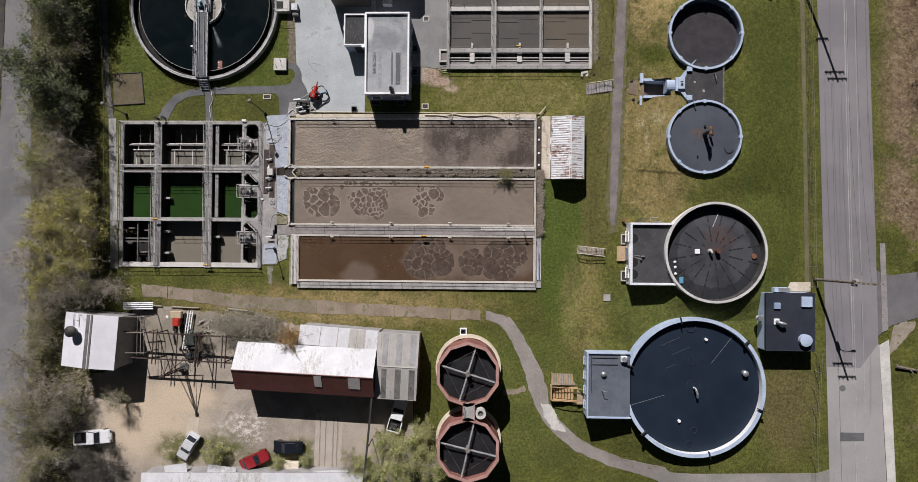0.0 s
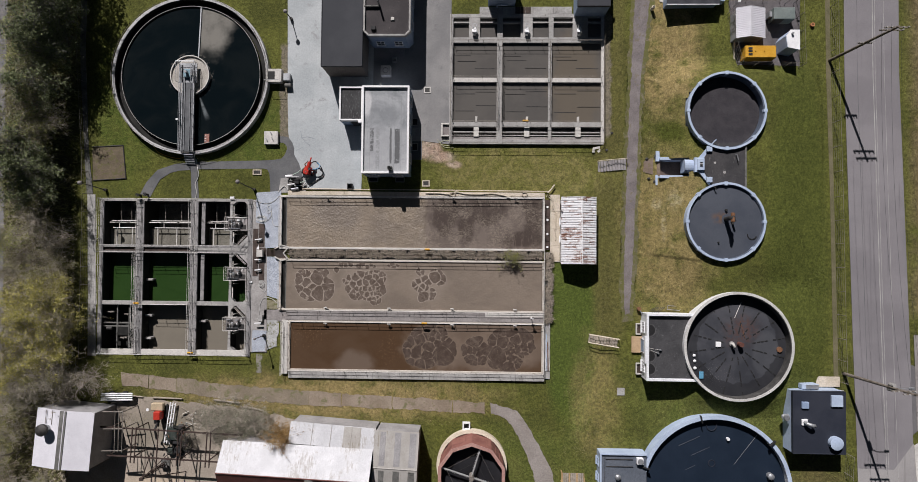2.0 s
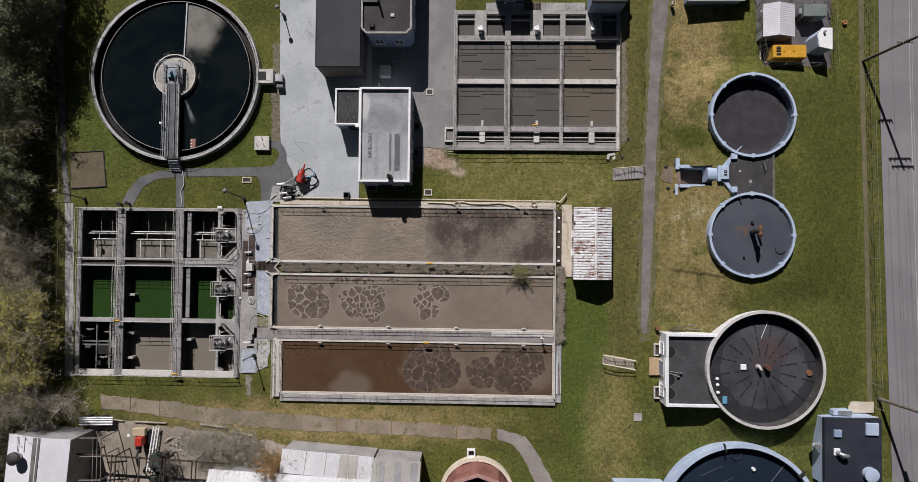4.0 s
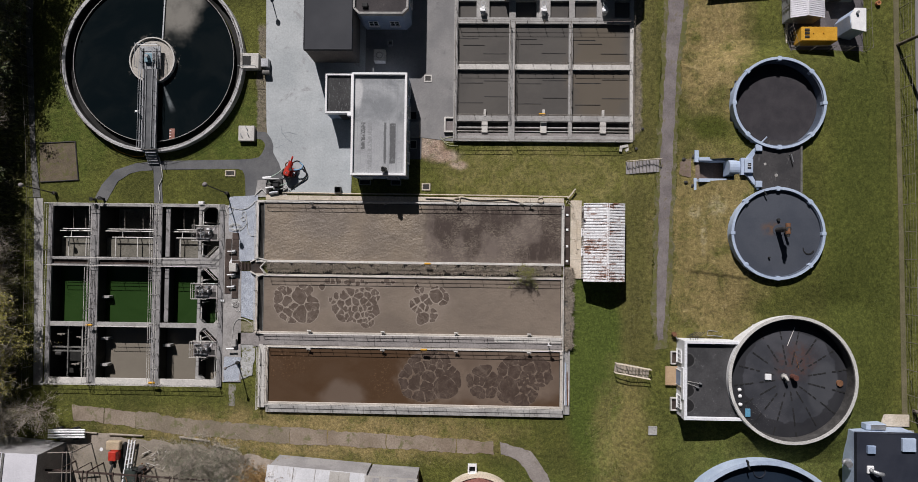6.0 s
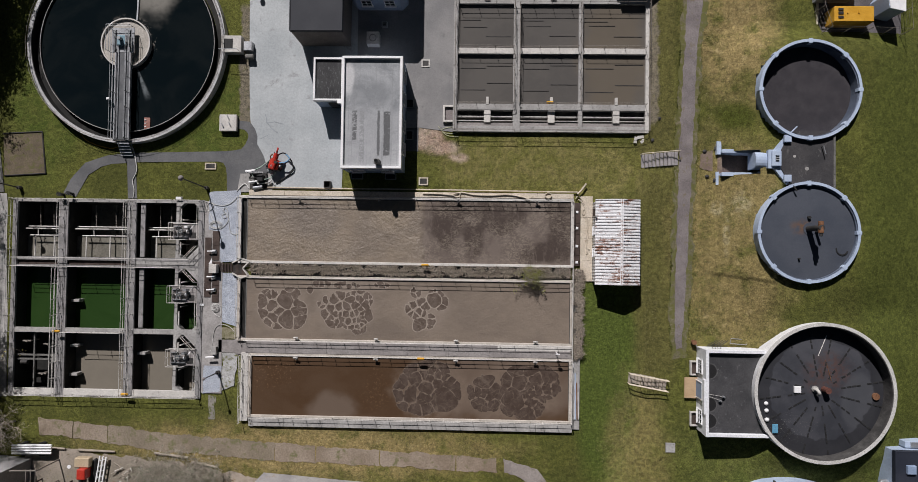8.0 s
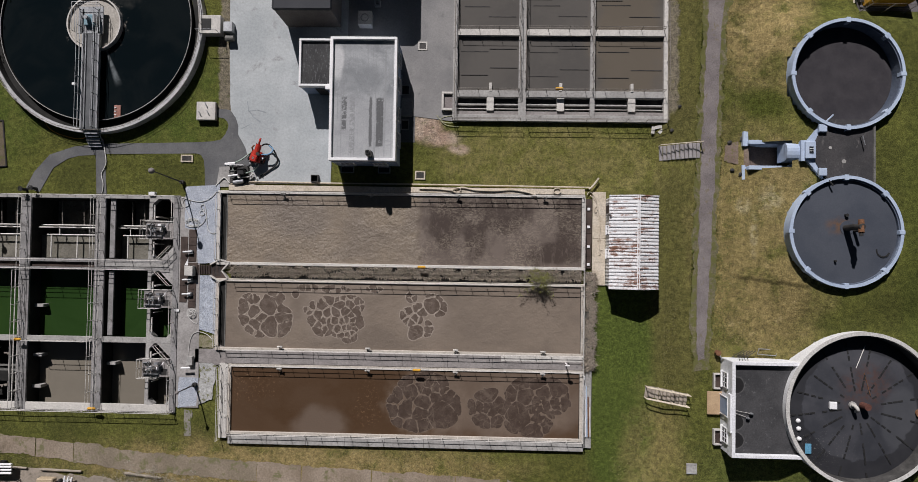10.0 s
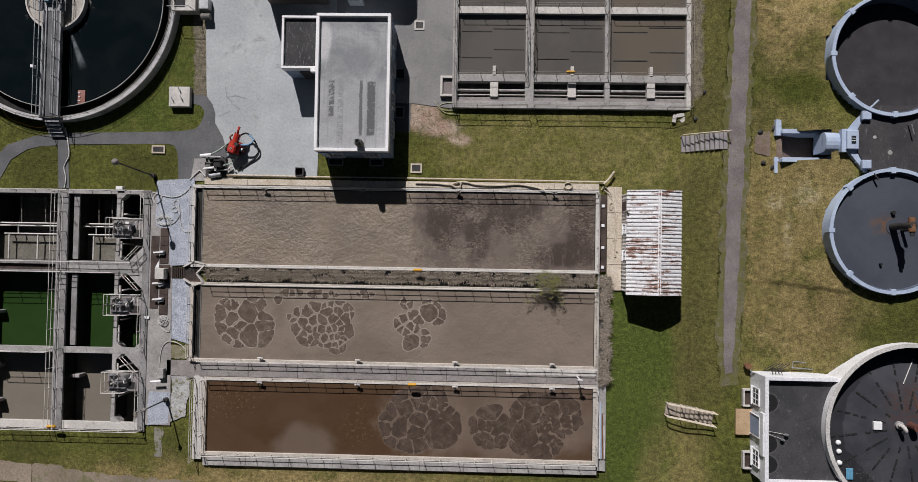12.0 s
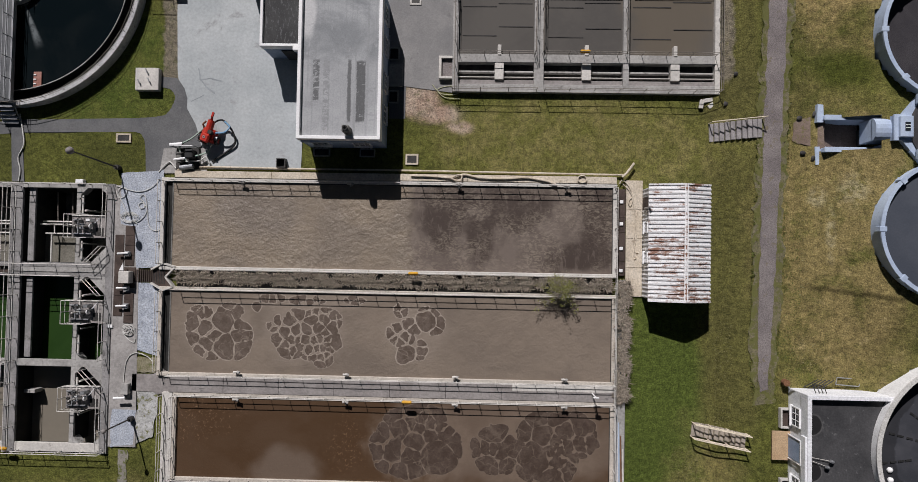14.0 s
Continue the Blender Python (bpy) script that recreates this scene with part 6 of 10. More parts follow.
for x, y, w, d in ((-6.55, 28.0, 0.8, 1.0), (-6.55, 24.6, 0.8, 1.0), (-12.1, 20.15, 1.3, 0.65), (-8.5, 20.15, 1.2, 0.65)):
    q = thing("window_well", x, y, 0.03, "low concrete window well at the foot of the wall", "window well", "window wells")
    for b in ((-w / 2, w / 2, d / 2 - 0.08, d / 2), (-w / 2, w / 2, -d / 2, -d / 2 + 0.08), (-w / 2, -w / 2 + 0.08, -d / 2, d / 2), (w / 2 - 0.08, w / 2, -d / 2, d / 2)):
        part("kerb", box(*b, -0.05, 0.18), CONCRETE, q)
    part("grate", box(-w / 2 + 0.08, w / 2 - 0.08, -d / 2 + 0.08, d / 2 - 0.08, 0.0, 0.04), RUBBER, q)
q = thing("door_step", -6.4, 26.3, 0.03, "grey concrete landing beside the building", "step")
part("slab", box(-0.5, 0.55, -0.9, 0.9, 0, 0.2, bevel=0.02), CONCRETE, q)
t = flat_house("control_annex", -16.2, -13.12, 27.5, 31.95, 0, 3.05, "low annex with white parapet and a black tarred roof", BLUE_WALL, surf("scuffed_tar", (0.03, 0.03, 0.031), (0.05, 0.05, 0.05), 0.6, 9, 0.75, 0.01, stain=(0.1, 0.1, 0.105), stain_at=0.54, streak=(3.5, 1.2, 1)), WHITE_PAINT, 0.3, 0.2, "black patchy tarred roof", "bright white parapet cap")
part("cornice_step", box(0.95, 1.56, -2.5, -2.2, 2.6, 3.05, bevel=0.02), WHITE_PAINT, t)
part("door", box(-0.2, 0.75, -2.27, -2.2, 0.05, 2.1), STEEL_DARK, t)
part("wall_box", box(-1.75, -1.54, 0.2, 0.8, 1.4, 2.4, bevel=0.02), WHITE_PAINT, t)

t = flat_house("pump_building", -18.3, -12.95, 34.1, 58, 0, 4.7, "long flat-roofed building with a dark grey roof", surf("brown_wall", (0.16, 0.14, 0.125), (0.2, 0.175, 0.155), 0.5, 8, 0.85, 0.006), ROOF_SLATE, ROOF_SLATE, 0.12, 0.12, "plain dark grey roof")
t = thing("office_building", -9.85, 46, 0, "flat-roofed pale blue building with clipped corners", "building")
oct_out = [(-2.95, -7.4), (-2.35, -8.0), (2.4, -8.0), (3.0, -7.4), (3.0, 12), (-2.95, 12)]
part("wall", prism([(x * 0.985, y * 0.993) for x, y in oct_out], -0.3, 4.55), BLUE_WALL, t)
part("roof", prism([(x * 0.97, y * 0.99) for x, y in oct_out], 4.55, 4.65), surf("brown_roofing", (0.045, 0.04, 0.041), (0.068, 0.06, 0.06), 0.3, 8, 0.85, 0.006, stain=(0.14, 0.125, 0.115)), t, "brown-black roofing")
for a, b in zip(oct_out, oct_out[1:] + oct_out[:1]):
    a, b = Vector(a), Vector(b)
    n = Vector((b.y - a.y, a.x - b.x)).normalized()
    part("parapet", prism([tuple(a + n * 0.05), tuple(b + n * 0.05), tuple(b - n * 0.17), tuple(a - n * 0.17)], 4.3, 4.95), CONCRETE, t, "grey-white parapet cap")
part("inner_parapet", box(-2.9, -0.9, -4.3, -4.15, 4.6, 5.0), CONCRETE_DARK, t)
part("roof_hatch", box(0.5, 0.95, -6.0, -5.6, 4.65, 4.8, bevel=0.02), CONCRETE_PALE, t)
part("roof_fan", box(-2.0, -1.4, -7.3, -6.8, 4.65, 4.95, bevel=0.05), RUBBER, t)
part("roof_pole", tube((-1.0, -4.0, 4.6), (-1.0, -4.0, 6.4), 0.12, 10), STEEL, t)
for x in (-1.2, 1.2):
    window(t, x, -7.96, 1.3, 1.1, 1.3, "s", 2)
for y in (-5.5, -2.5, 0.5):
    window(t, 2.96, y, 1.3, 1.1, 1.3, "e", 2)
t = thing("condenser_unit", -10.5, 34.7, 0.05, "square grey condenser unit in the shade", "condenser")
for b in ((-0.65, 0.65, 0.55, 0.65), (-0.65, 0.65, -0.65, -0.55), (-0.65, -0.55, -0.55, 0.55), (0.55, 0.65, -0.55, 0.55)):
    part("side", box(*b, 0, 1.1), CONCRETE_PALE, t)
part("lid", box(-0.56, 0.56, -0.56, 0.56, 1.0, 1.07), CONCRETE_PALE, t)
part("fan_guard", ring(0.3, 0.4, 1.07, 1.11, 20), CONCRETE, t)
t = thing("vent_cowl", -9.4, 36.4, 0.05, "small square ventilation cowl", "vent")
part("frame", ring(0.28, 0.42, 0, 0.5, 4, a0=45, a1=405), STEEL, t)


def gable(name, x0, x1, y0, y1, z, eave, peak, label, roof, wall, ridge="y", over=0.15, at=None, turn=0.0, ribs=0, category="shed", back=None, ridge_at=0.5, rib=0.02):
    """A gable-roofed shed. ridge: the axis along which its ridge runs."""
    cx, cy = (x0 + x1) / 2, (y0 + y1) / 2
    t = thing(name, cx, cy, z, label, category, turn=turn)
    w, h = (x1 - x0) / 2, (y1 - y0) / 2
    if ridge == "x":
        w, h = h, w
    swap = Matrix.Rotation(radians(90), 4, "Z") if ridge == "x" else Matrix()
    r = -w + 2 * w * ridge_at
    k = Matrix(((1, 0, 0, 0), (0, 0, -1, 0), (0, 1, 0, 0), (0, 0, 0, 1)))
    body = prism([(-w + over, -0.4), (w - over, -0.4), (w - over, eave - 0.05), (r, peak - 0.06), (-w + over, eave - 0.05)], -h + over, h - over)
    part("wall", body, wall, t, at=swap @ k)
    for s, e in ((-w, 1), (w, -1)):
        mats = (back or roof) if s > 0 else roof
        bm = prism([(s, eave), (r, peak), (r, peak + 0.07), (s, eave + 0.07)], -h, h)
        part("roof_slope", bm, mats, t, at=swap @ k)
        if ribs:
            d = Vector((r - s, 0, peak - eave))
            me = mesh_of("rib", tube((s, 0, eave + 0.075), (s + d.x, 0, eave + 0.075 + d.z), rib, 4), mats)
            for j in range(ribs + 1):
                piece("rib", me, t, swap @ Matrix.Translation((0, -h + 2 * h * j / ribs, 0)))
    part("ridge_cap", tube((r, -h, peak + 0.07), (r, h, peak + 0.07), 0.07, 8), roof, t, at=swap)
    return t


RUSTY = roof_sheet("rusty_white_sheet", (0.7, 0.7, 0.7), (0.79, 0.79, 0.79), (0.24, 0.125, 0.085), 0.742)
t = gable("corrugated_shed", 12.85, 17.4, 9.15, 17.75, 0, 2.05, 2.75, "white corrugated iron shed with a rust-streaked roof", RUSTY, surf("white_sheet_wall", (0.7, 0.7, 0.7), (0.77, 0.77, 0.77), 0.6, 9, 0.6, 0.004), ribs=27, rib=0.085, ridge_at=0.56)
# dark plate on the wall stands in for the unlit opening
part("doorway", box(-2.16, -2.1, 2.55, 3.5, 0.05, 1.9), GRATING, t, "dark plate for the shaded doorway")
SHEET_RIB = mesh_of("wall_rib", box(-0.05, 0.0, -0.03, 0.03, 0.0, 1.95), WHITE_PAINT)
for k in range(26):
    if not 2.5 < -4.05 + 0.325 * k < 3.55:
        piece("wall_rib", SHEET_RIB, t, Matrix.Translation((-2.125, -4.05 + 0.325 * k, 0)))
for y in (1.15, -1.1):
    window(t, -2.18, y, 0.85, 0.8, 0.75, "w", 2)
part("vent_flue", tube((-2.25, 2.6, 1.0), (-2.25, 2.6, 2.5), 0.08, 8), STEEL, t)
part("ridge_flashing", box(0.13, 0.41, -4.3, 4.3, 2.79, 2.86), WHITE_PAINT, t)

# sedimentation-side sheds at the top
t = flat_house("meter_house", 14.6, 18.8, 42.2, 47.5, 0.1, 3.8, "small house with a dark roof and blue-black walls", BLUE_WALL, ROOF_SLATE, ROOF_SLATE, 0.1, 0.1)
part("lamp", disc(0.25, 3.2, 14, x=2.35, y=-1.0, dome=0.15, thick=0.25), YELLOW_PAINT, t, "yellow round lamp")
t = flat_house("gate_house", 3.1, 6.8, 43.75, 47.5, 0.1, 3.6, "small blue-grey gate house", BLUE_WALL, ROOF_HUT, BLUE_WALL, 0.25, 0.2)
part("pipe", pipe([(-0.6, -2.2, 0.5), (-0.6, -2.2, 1.2), (0.8, -2.2, 1.2)], 0.12), BLUE_PAINT, t)

# control house of the tarred digester
HOUSE_WHITE = surf("chalky_white_brick", (0.70, 0.71, 0.73), (0.79, 0.80, 0.81), 0.7, 7, 0.8, 0.012, stain=(0.5, 0.51, 0.53), stain_at=0.62, vary=0.25)
def ponded_roof():
    """Tarred roofing with dried puddles along its west edge."""
    m = Tree("patched_tar")
    c = m.mix(m.ramp(m.noise(0.4, 5), 0.35, 0.65), (0.042, 0.042, 0.044), (0.066, 0.065, 0.067))
    c = m.mix(m.ramp(m.noise(1.2, 8, 0.72, (1.6, 0.5, 1), 0.4), 0.57, 0.7), c, (0.095, 0.093, 0.092))
    c = m.mix(m.math("MULTIPLY", m.ramp(m.noise(3.2, 4, 0.6), 0.64, 0.68), 0.6), c, (0.14, 0.14, 0.14))
    for y, r in ((0.85, 0.72), (-2.4, 0.68), (-4.0, 0.72)):
        c = m.mix(m.math("MULTIPLY", m.blob(23.75, y, r * 1.12, r * 1.12, 0.85, 1.05, 0.3, 0.9), 0.6), c, (0.12, 0.118, 0.115))
        c = m.mix(m.blob(23.75, y, r, r, 0.9, 1.0, 0.3, 0.9), c, (0.016, 0.0155, 0.016))
    g = m.noise(7, 6, 0.7)
    c = m.mix(1.0, c, m.mix(m.ramp(g, 0.25, 0.75), (0.75,) * 3, (1.15,) * 3), "MULTIPLY")
    return m.done(c, 0.65, g, 0.012)


t = flat_house("digester_house", 23.25, 29.4, -5.42, 3.0, Z2 - 0.1, 2.6, "white brick control house with a black tarred roof", HOUSE_WHITE, ponded_roof(), HOUSE_WHITE, 0.5, 0.3, "black tarred roof with ponding marks", "white parapet", True, (34.6, -0.95, 6.77))
for y in (2.35, -2.6):
    window(t, -3.12, y, 0.6, 1.4, 1.1, "w", 3)
part("door", box(-3.17, -3.05, -0.75, 0.75, 0.05, 1.85), BLUE_WALL, t, "grey double door")
part("door_frame", pipe([(-3.18, -0.85, 0.0), (-3.18, -0.85, 1.9), (-3.18, 0.85, 1.9), (-3.18, 0.85, 0.0)], 0.06, 4), WHITE_PAINT, t)
part("gable_panel", box(-3.2, -2.72, -2.1, 1.3, 1.9, 2.5, bevel=0.03), HOUSE_WHITE, t)
for x, y in ((-1.5, -0.8), (-1.2, -0.4)):
    part("roof_vent", pipe(curl([(x, y, 1.75), (x, y, 2.35), (x - 0.25, y + 0.1, 2.45)], 3), 0.1, 8), STEEL, t)
part("guy_bar", tube((-2.8, -0.3, 2.3), (-1.4, -0.8, 2.3), 0.02, 4), RAIL, t)
part("guy_bar", tube((-2.8, -0.1, 2.3), (-1.1, -0.4, 2.3), 0.02, 4), RAIL, t)
part("fallen_pole", tube((0.75, -1.6, 1.86), (1.85, 1.3, 1.92), 0.04, 6), STEEL, t)
part("fallen_pole", tube((0.8, -0.9, 1.84), (1.6, -0.5, 1.87), 0.03, 6), STEEL, t)
for k in range(4):
    part("leaning_frame", tube((-2.2 + 0.25 * k, 4.25, 2.0), (-2.0 + 0.25 * k, 4.75, 1.2), 0.03, 5), STEEL_DARK, t)
for y in (1.9, -3.2):
    q = thing("window_well", 23.0, y - 1.1, Z2, "open light well with a pale kerb", "window well", "light wells")
    for b in ((-0.45, 0.45, 0.6, 0.72), (-0.45, 0.45, -0.72, -0.6), (-0.45, -0.33, -0.6, 0.6), (0.33, 0.45, -0.6, 0.6)):
        part("kerb", box(*b, -0.1, 0.25), CONCRETE_PALE, q)
    part("pit", box(-0.33, 0.33, -0.6, 0.6, -0.05, 0.02), GRATING, q, "dark brown pit")
q = thing("door_mat_slab", 22.7, -1.2, Z2, "tan plywood sheet before the door", "board")
part("board", box(-0.7, 0.75, -1.05, 1.05, 0.02, 0.1), surf("plywood", (0.42, 0.29, 0.17), (0.5, 0.36, 0.22), 0.8, 10, 0.85), q)
q = thing("gas_meter", 22.9, 3.4, Z2, "small rusty gas meter with a pale pipe", "meter")
part("body", disc(0.25, 0.4, 12, thick=0.4), RUST, q)
part("pipe", pipe([(0, 0, 0.3), (0.3, -0.5, 0.3), (0.5, -0.5, 0.9)], 0.06), STEEL, q)
q = thing("scrap_rack", 24.9, 3.35, Z2, "heap of steel frames leaning on the wall", "scrap")
for k in range(5):
    part("bar", tube((-0.6 + 0.3 * k, -0.3, 0.05 * k), (0.3 + 0.25 * k, 0.35, 0.3 + 0.05 * k), 0.04, 5), STEEL_DARK, q)
part("frame", pipe([(1.6, 0, 0.2), (3.2, -0.1, 0.3), (3.4, 0.4, 0.2), (1.7, 0.5, 0.2), (1.6, 0, 0.2)], 0.04), STEEL, q)

# house of the navy tank
t = flat_house("tank_house", 17.6, 23.5, -23.5, -14.6, 1.2, 2.75, "pale blue pump house with a grey-blue flat roof", BLUE_PAINT, surf("blue_grey_roofing", (0.10, 0.115, 0.14), (0.135, 0.15, 0.175), 0.4, 8, 0.75, 0.008, stain=(0.19, 0.2, 0.22), stain_at=0.62), BLUE_PAINT, 0.3, 0.22, "grey-blue roof with scuffs", "", True)
for y in (3.0, 1.0, -1.0, -3.0):
    window(t, -2.93, y, 0.7, 1.0, 1.2, "w", 2, BLUE_PAINT)
part("roof_fan", disc(0.35, 2.85, 18, x=-0.7, y=1.5, dome=0.15, thick=0.4), STEEL, t)
part("roof_mast", pipe([(-0.9, -0.6, 2.45), (-0.9, -0.6, 3.6), (-0.5, -0.6, 3.7)], 0.06), STEEL, t)
part("roof_unit", box(1.6, 2.4, 3.2, 4.0, 2.45, 3.1, bevel=0.06), WHITE_PAINT, t)
part("roof_unit_fan", disc(0.35, 3.18, 18, x=2.0, y=3.6, thick=0.08), STEEL, t)
for k in range(2):
    part("pipe_run", tube((-2.2, 3.7 - 0.9 * k, 2.6), (1.2, 3.7 - 0.9 * k, 2.6), 0.04, 6), STEEL_DARK, t)
part("pipe_drop", tube((-2.3, 4.0, 2.55), (-2.3, -1.0, 2.55), 0.04, 6), STEEL_DARK, t)

# chlorine hut by the road
t = flat_house("roadside_hut", 41.04, 47.45, -13.95, -6.25, 2.15, 2.7, "pale blue roadside hut with a blue-black flat roof", BLUE_PAINT, ROOF_HUT, ROOF_HUT, 0.08, 0.12)
for x, y, s, m in ((-1.8, 2.15, 0.42, BLUE_WALL), (2.05, 2.7, 0.7, BLUE_PAINT)):
    part("skylight", box(x - s, x + s, y - s, y + s, 2.5, 2.95, bevel=0.05), m, t)
part("fan_base", box(-2.2, -1.5, -0.35, 0.45, 2.5, 2.85, bevel=0.05), WHITE_PAINT, t)
part("fan_duct", pipe(curl([(-1.85, 0.05, 2.8), (-1.8, 0.0, 3.3), (-1.3, -0.15, 3.5), (-0.95, -0.25, 3.3)], 4), 0.22, 14), STEEL, t)
part("water_drum", disc(0.8, 3.3, 32, x=1.75, y=-2.35, dome=0.12, thick=0.8), BLUE_PAINT, t, "pale round roof drum")
part("wall_vent", pipe(curl([(-3.2, 0.4, 1.4), (-3.75, 0.4, 1.6), (-3.75, 0.4, 2.4)], 4), 0.34, 14), STEEL, t)
part("porch", box(-1.6, 0.5, 3.9, 4.5, 0, 1.7, bevel=0.03), BLUE_PAINT, t)
part("porch_roof", box(-1.1, 0.45, 3.95, 4.45, 1.7, 1.76), STEEL, t)
q = thing("hut_pad", 46.7, -5.55, land(46.9, -5.7) + 0.02, "cream concrete pad behind the hut", "pad")
part("slab", box(-1.5, 1.5, -0.65, 0.65, 0, 0.12, bevel=0.02), CONCRETE_CREAM, q)
q = thing("hut_pad", 48.3, -8.6, land(48.4, -9.4) + 0.02, "pale concrete step along the hut", "pad")
part("slab", box(-0.45, 0.4, -2.4, 2.0, 0, 0.12, bevel=0.02), CONCRETE_PALE, q)


# ---- rectangular sedimentation tanks ----
SED_WATER = water_material("sedimentation_water", (0.094, 0.088, 0.081), (0.112, 0.104, 0.094), 0.12, dull=((15, 33, 4.2, 9),), dull_col=(0.135, 0.113, 0.085), ripple=0.006, spec=0.3)


def sedimentation():
    top = 0.4
    t = thing("sedimentation_tanks", 8.4, 34, 0, "block of rectangular concrete sedimentation tanks with murky water", "tank block")

    def bit(name, a, b, c, d, z0, z1, mat, label="", bevel=0.02):
        part(name, box(a - 8.4, b - 8.4, c - 34, d - 34, z0, z1, bevel=bevel), mat, t, label)
    cols = ((-1.5, 4.4), (5.15, 11.28), (11.73, 18.32))
    for a, b in ((-1.95, -1.5), (4.4, 5.15), (11.28, 11.73), (18.32, 18.7)):
        bit("wall", a, b, 25.0, 42.6, -0.5, top, CONCRETE_PALE if b - a < 0.4 else CONCRETE)
    for a, b in cols:
        for c, d, m in ((25.0, 25.62, CONCRETE), (27.3, 27.97, CONCRETE), (33.32, 33.94, CONCRETE_PALE), (38.68, 39.4, CONCRETE), (42.1, 42.6, CONCRETE)):
            bit("wall", a, b, c, d, -0.5, top - 0.003, m)
        bit("ledge", a, b, 25.62, 26.0, -0.5, top - 0.2, CONCRETE_MID)
        bit("water", a, b, 27.97, 33.32, -0.4, 0.05, SED_WATER, "murky grey-brown water", 0)
        bit("water", a, b, 33.94, 38.68, -0.4, 0.05, SED_WATER, "murky grey-brown water", 0)
        bit("trough_floor", a, b, 26.0, 27.3, -0.4, -0.2, STEEL_DARK, "dark outlet trough", 0)
        mid = (a + b) / 2 + 0.25
        bit("trough_pier", mid - 0.35, mid + 0.35, 26.0, 27.3, -0.4, top, CONCRETE_PALE)
        bit("scum_pipe", a, b, 26.55, 26.75, -0.1, 0.12, CONCRETE, "round scum pipe", 0.06)
        bit("weir_plate", a, b, 26.2, 26.26, -0.2, 0.2, CONCRETE_PALE, "", 0)
        bit("stop_post", mid - 0.14, mid + 0.14, 27.9, 28.7, 0.0, top + 0.06, CONCRETE_PALE)
        # scraper flights at the surface
        for k, (y, f0, f1) in enumerate(((29.4, 0.05, 0.5), (30.2, 0.53, 0.98), (31.9, 0.05, 0.5), (32.2, 0.52, 0.97), (36.3, 0.1, 0.52), (35.2, 0.5, 0.95), (36.9, 0.0, 0.4))):
            bit("scraper_flight", a + (b - a) * f0, a + (b - a) * f1, y + 0.12 * math.sin(a * 3 + k), y + 0.06 + 0.12 * math.sin(a * 3 + k), -0.05, 0.09, STEEL_DARK, "dark timber scraper edge", 0)
    # inlet bays
    bays = ((-1.5, 0.6), (2.1, 4.4), (5.15, 7.55), (9.15, 11.28), (11.95, 14.5), (16.5, 18.32))
    for a, b in bays:
        bit("inlet_water", a, b, 39.4, 42.1, -0.5, -0.05, SED_WATER, "murky grey-brown water", 0)
        bit("bay_lintel", a, b, 41.35, 41.55, -0.3, top - 0.01, CONCRETE)
    for (_, a), (b, _) in zip(bays, bays[1:]):
        bit("inlet_deck", a, b, 39.4, 42.1, -0.4, top - 0.006, CONCRETE)
    # valve drives on the inlet decks
    for x in (1.35, 8.35, 15.3):
        part("valve_drive", tube((x - 8.4 - 0.3, 6.1, top + 0.35), (x - 8.4 + 0.3, 6.1, top + 0.45), 0.28, 10), WHITE_PAINT, t, "white valve drive")
        part("valve_cap", box(x - 8.7, x - 8.1, 5.75, 6.0, top + 0.3, top + 0.85, bevel=0.06), WHITE_PAINT, t)
        part("valve_stand", box(x - 8.6, x - 8.2, 5.6, 6.6, top, top + 0.6, bevel=0.05), WHITE_PAINT, t)
        part("valve_wheel", ring(0.22, 0.28, top + 0.85, top + 0.9, 16, x=x - 8.4, y=6.7), STEEL, t)
    # stub chamber at the south-west corner
    bit("corner_chamber", -3.0, -1.95, 26.0, 26.2, -0.2, top, CONCRETE_PALE)
    bit("corner_chamber", -3.0, -1.95, 27.6, 27.8, -0.2, top, CONCRETE_PALE)
    bit("corner_chamber", -3.0, -2.8, 26.2, 27.6, -0.2, top, CONCRETE_PALE)
    bit("chamber_fill", -2.8, -1.95, 26.2, 27.6, -0.2, 0.15, GRAVEL_PATH, "gravelly chamber fill", 0)
    return t


sedimentation()
slab_thing("inlet_walkway", 2.0, 14.4, 42.65, 43.6, 0.0, 0.3, CONCRETE, "grey concrete walkway behind the tanks", "walkway", 5)
slab_thing("inlet_grating", 6.8, 8.9, 42.66, 43.55, 0.301, 0.34, GRATING, "dark grating panel over the walkway", "grating", 3)
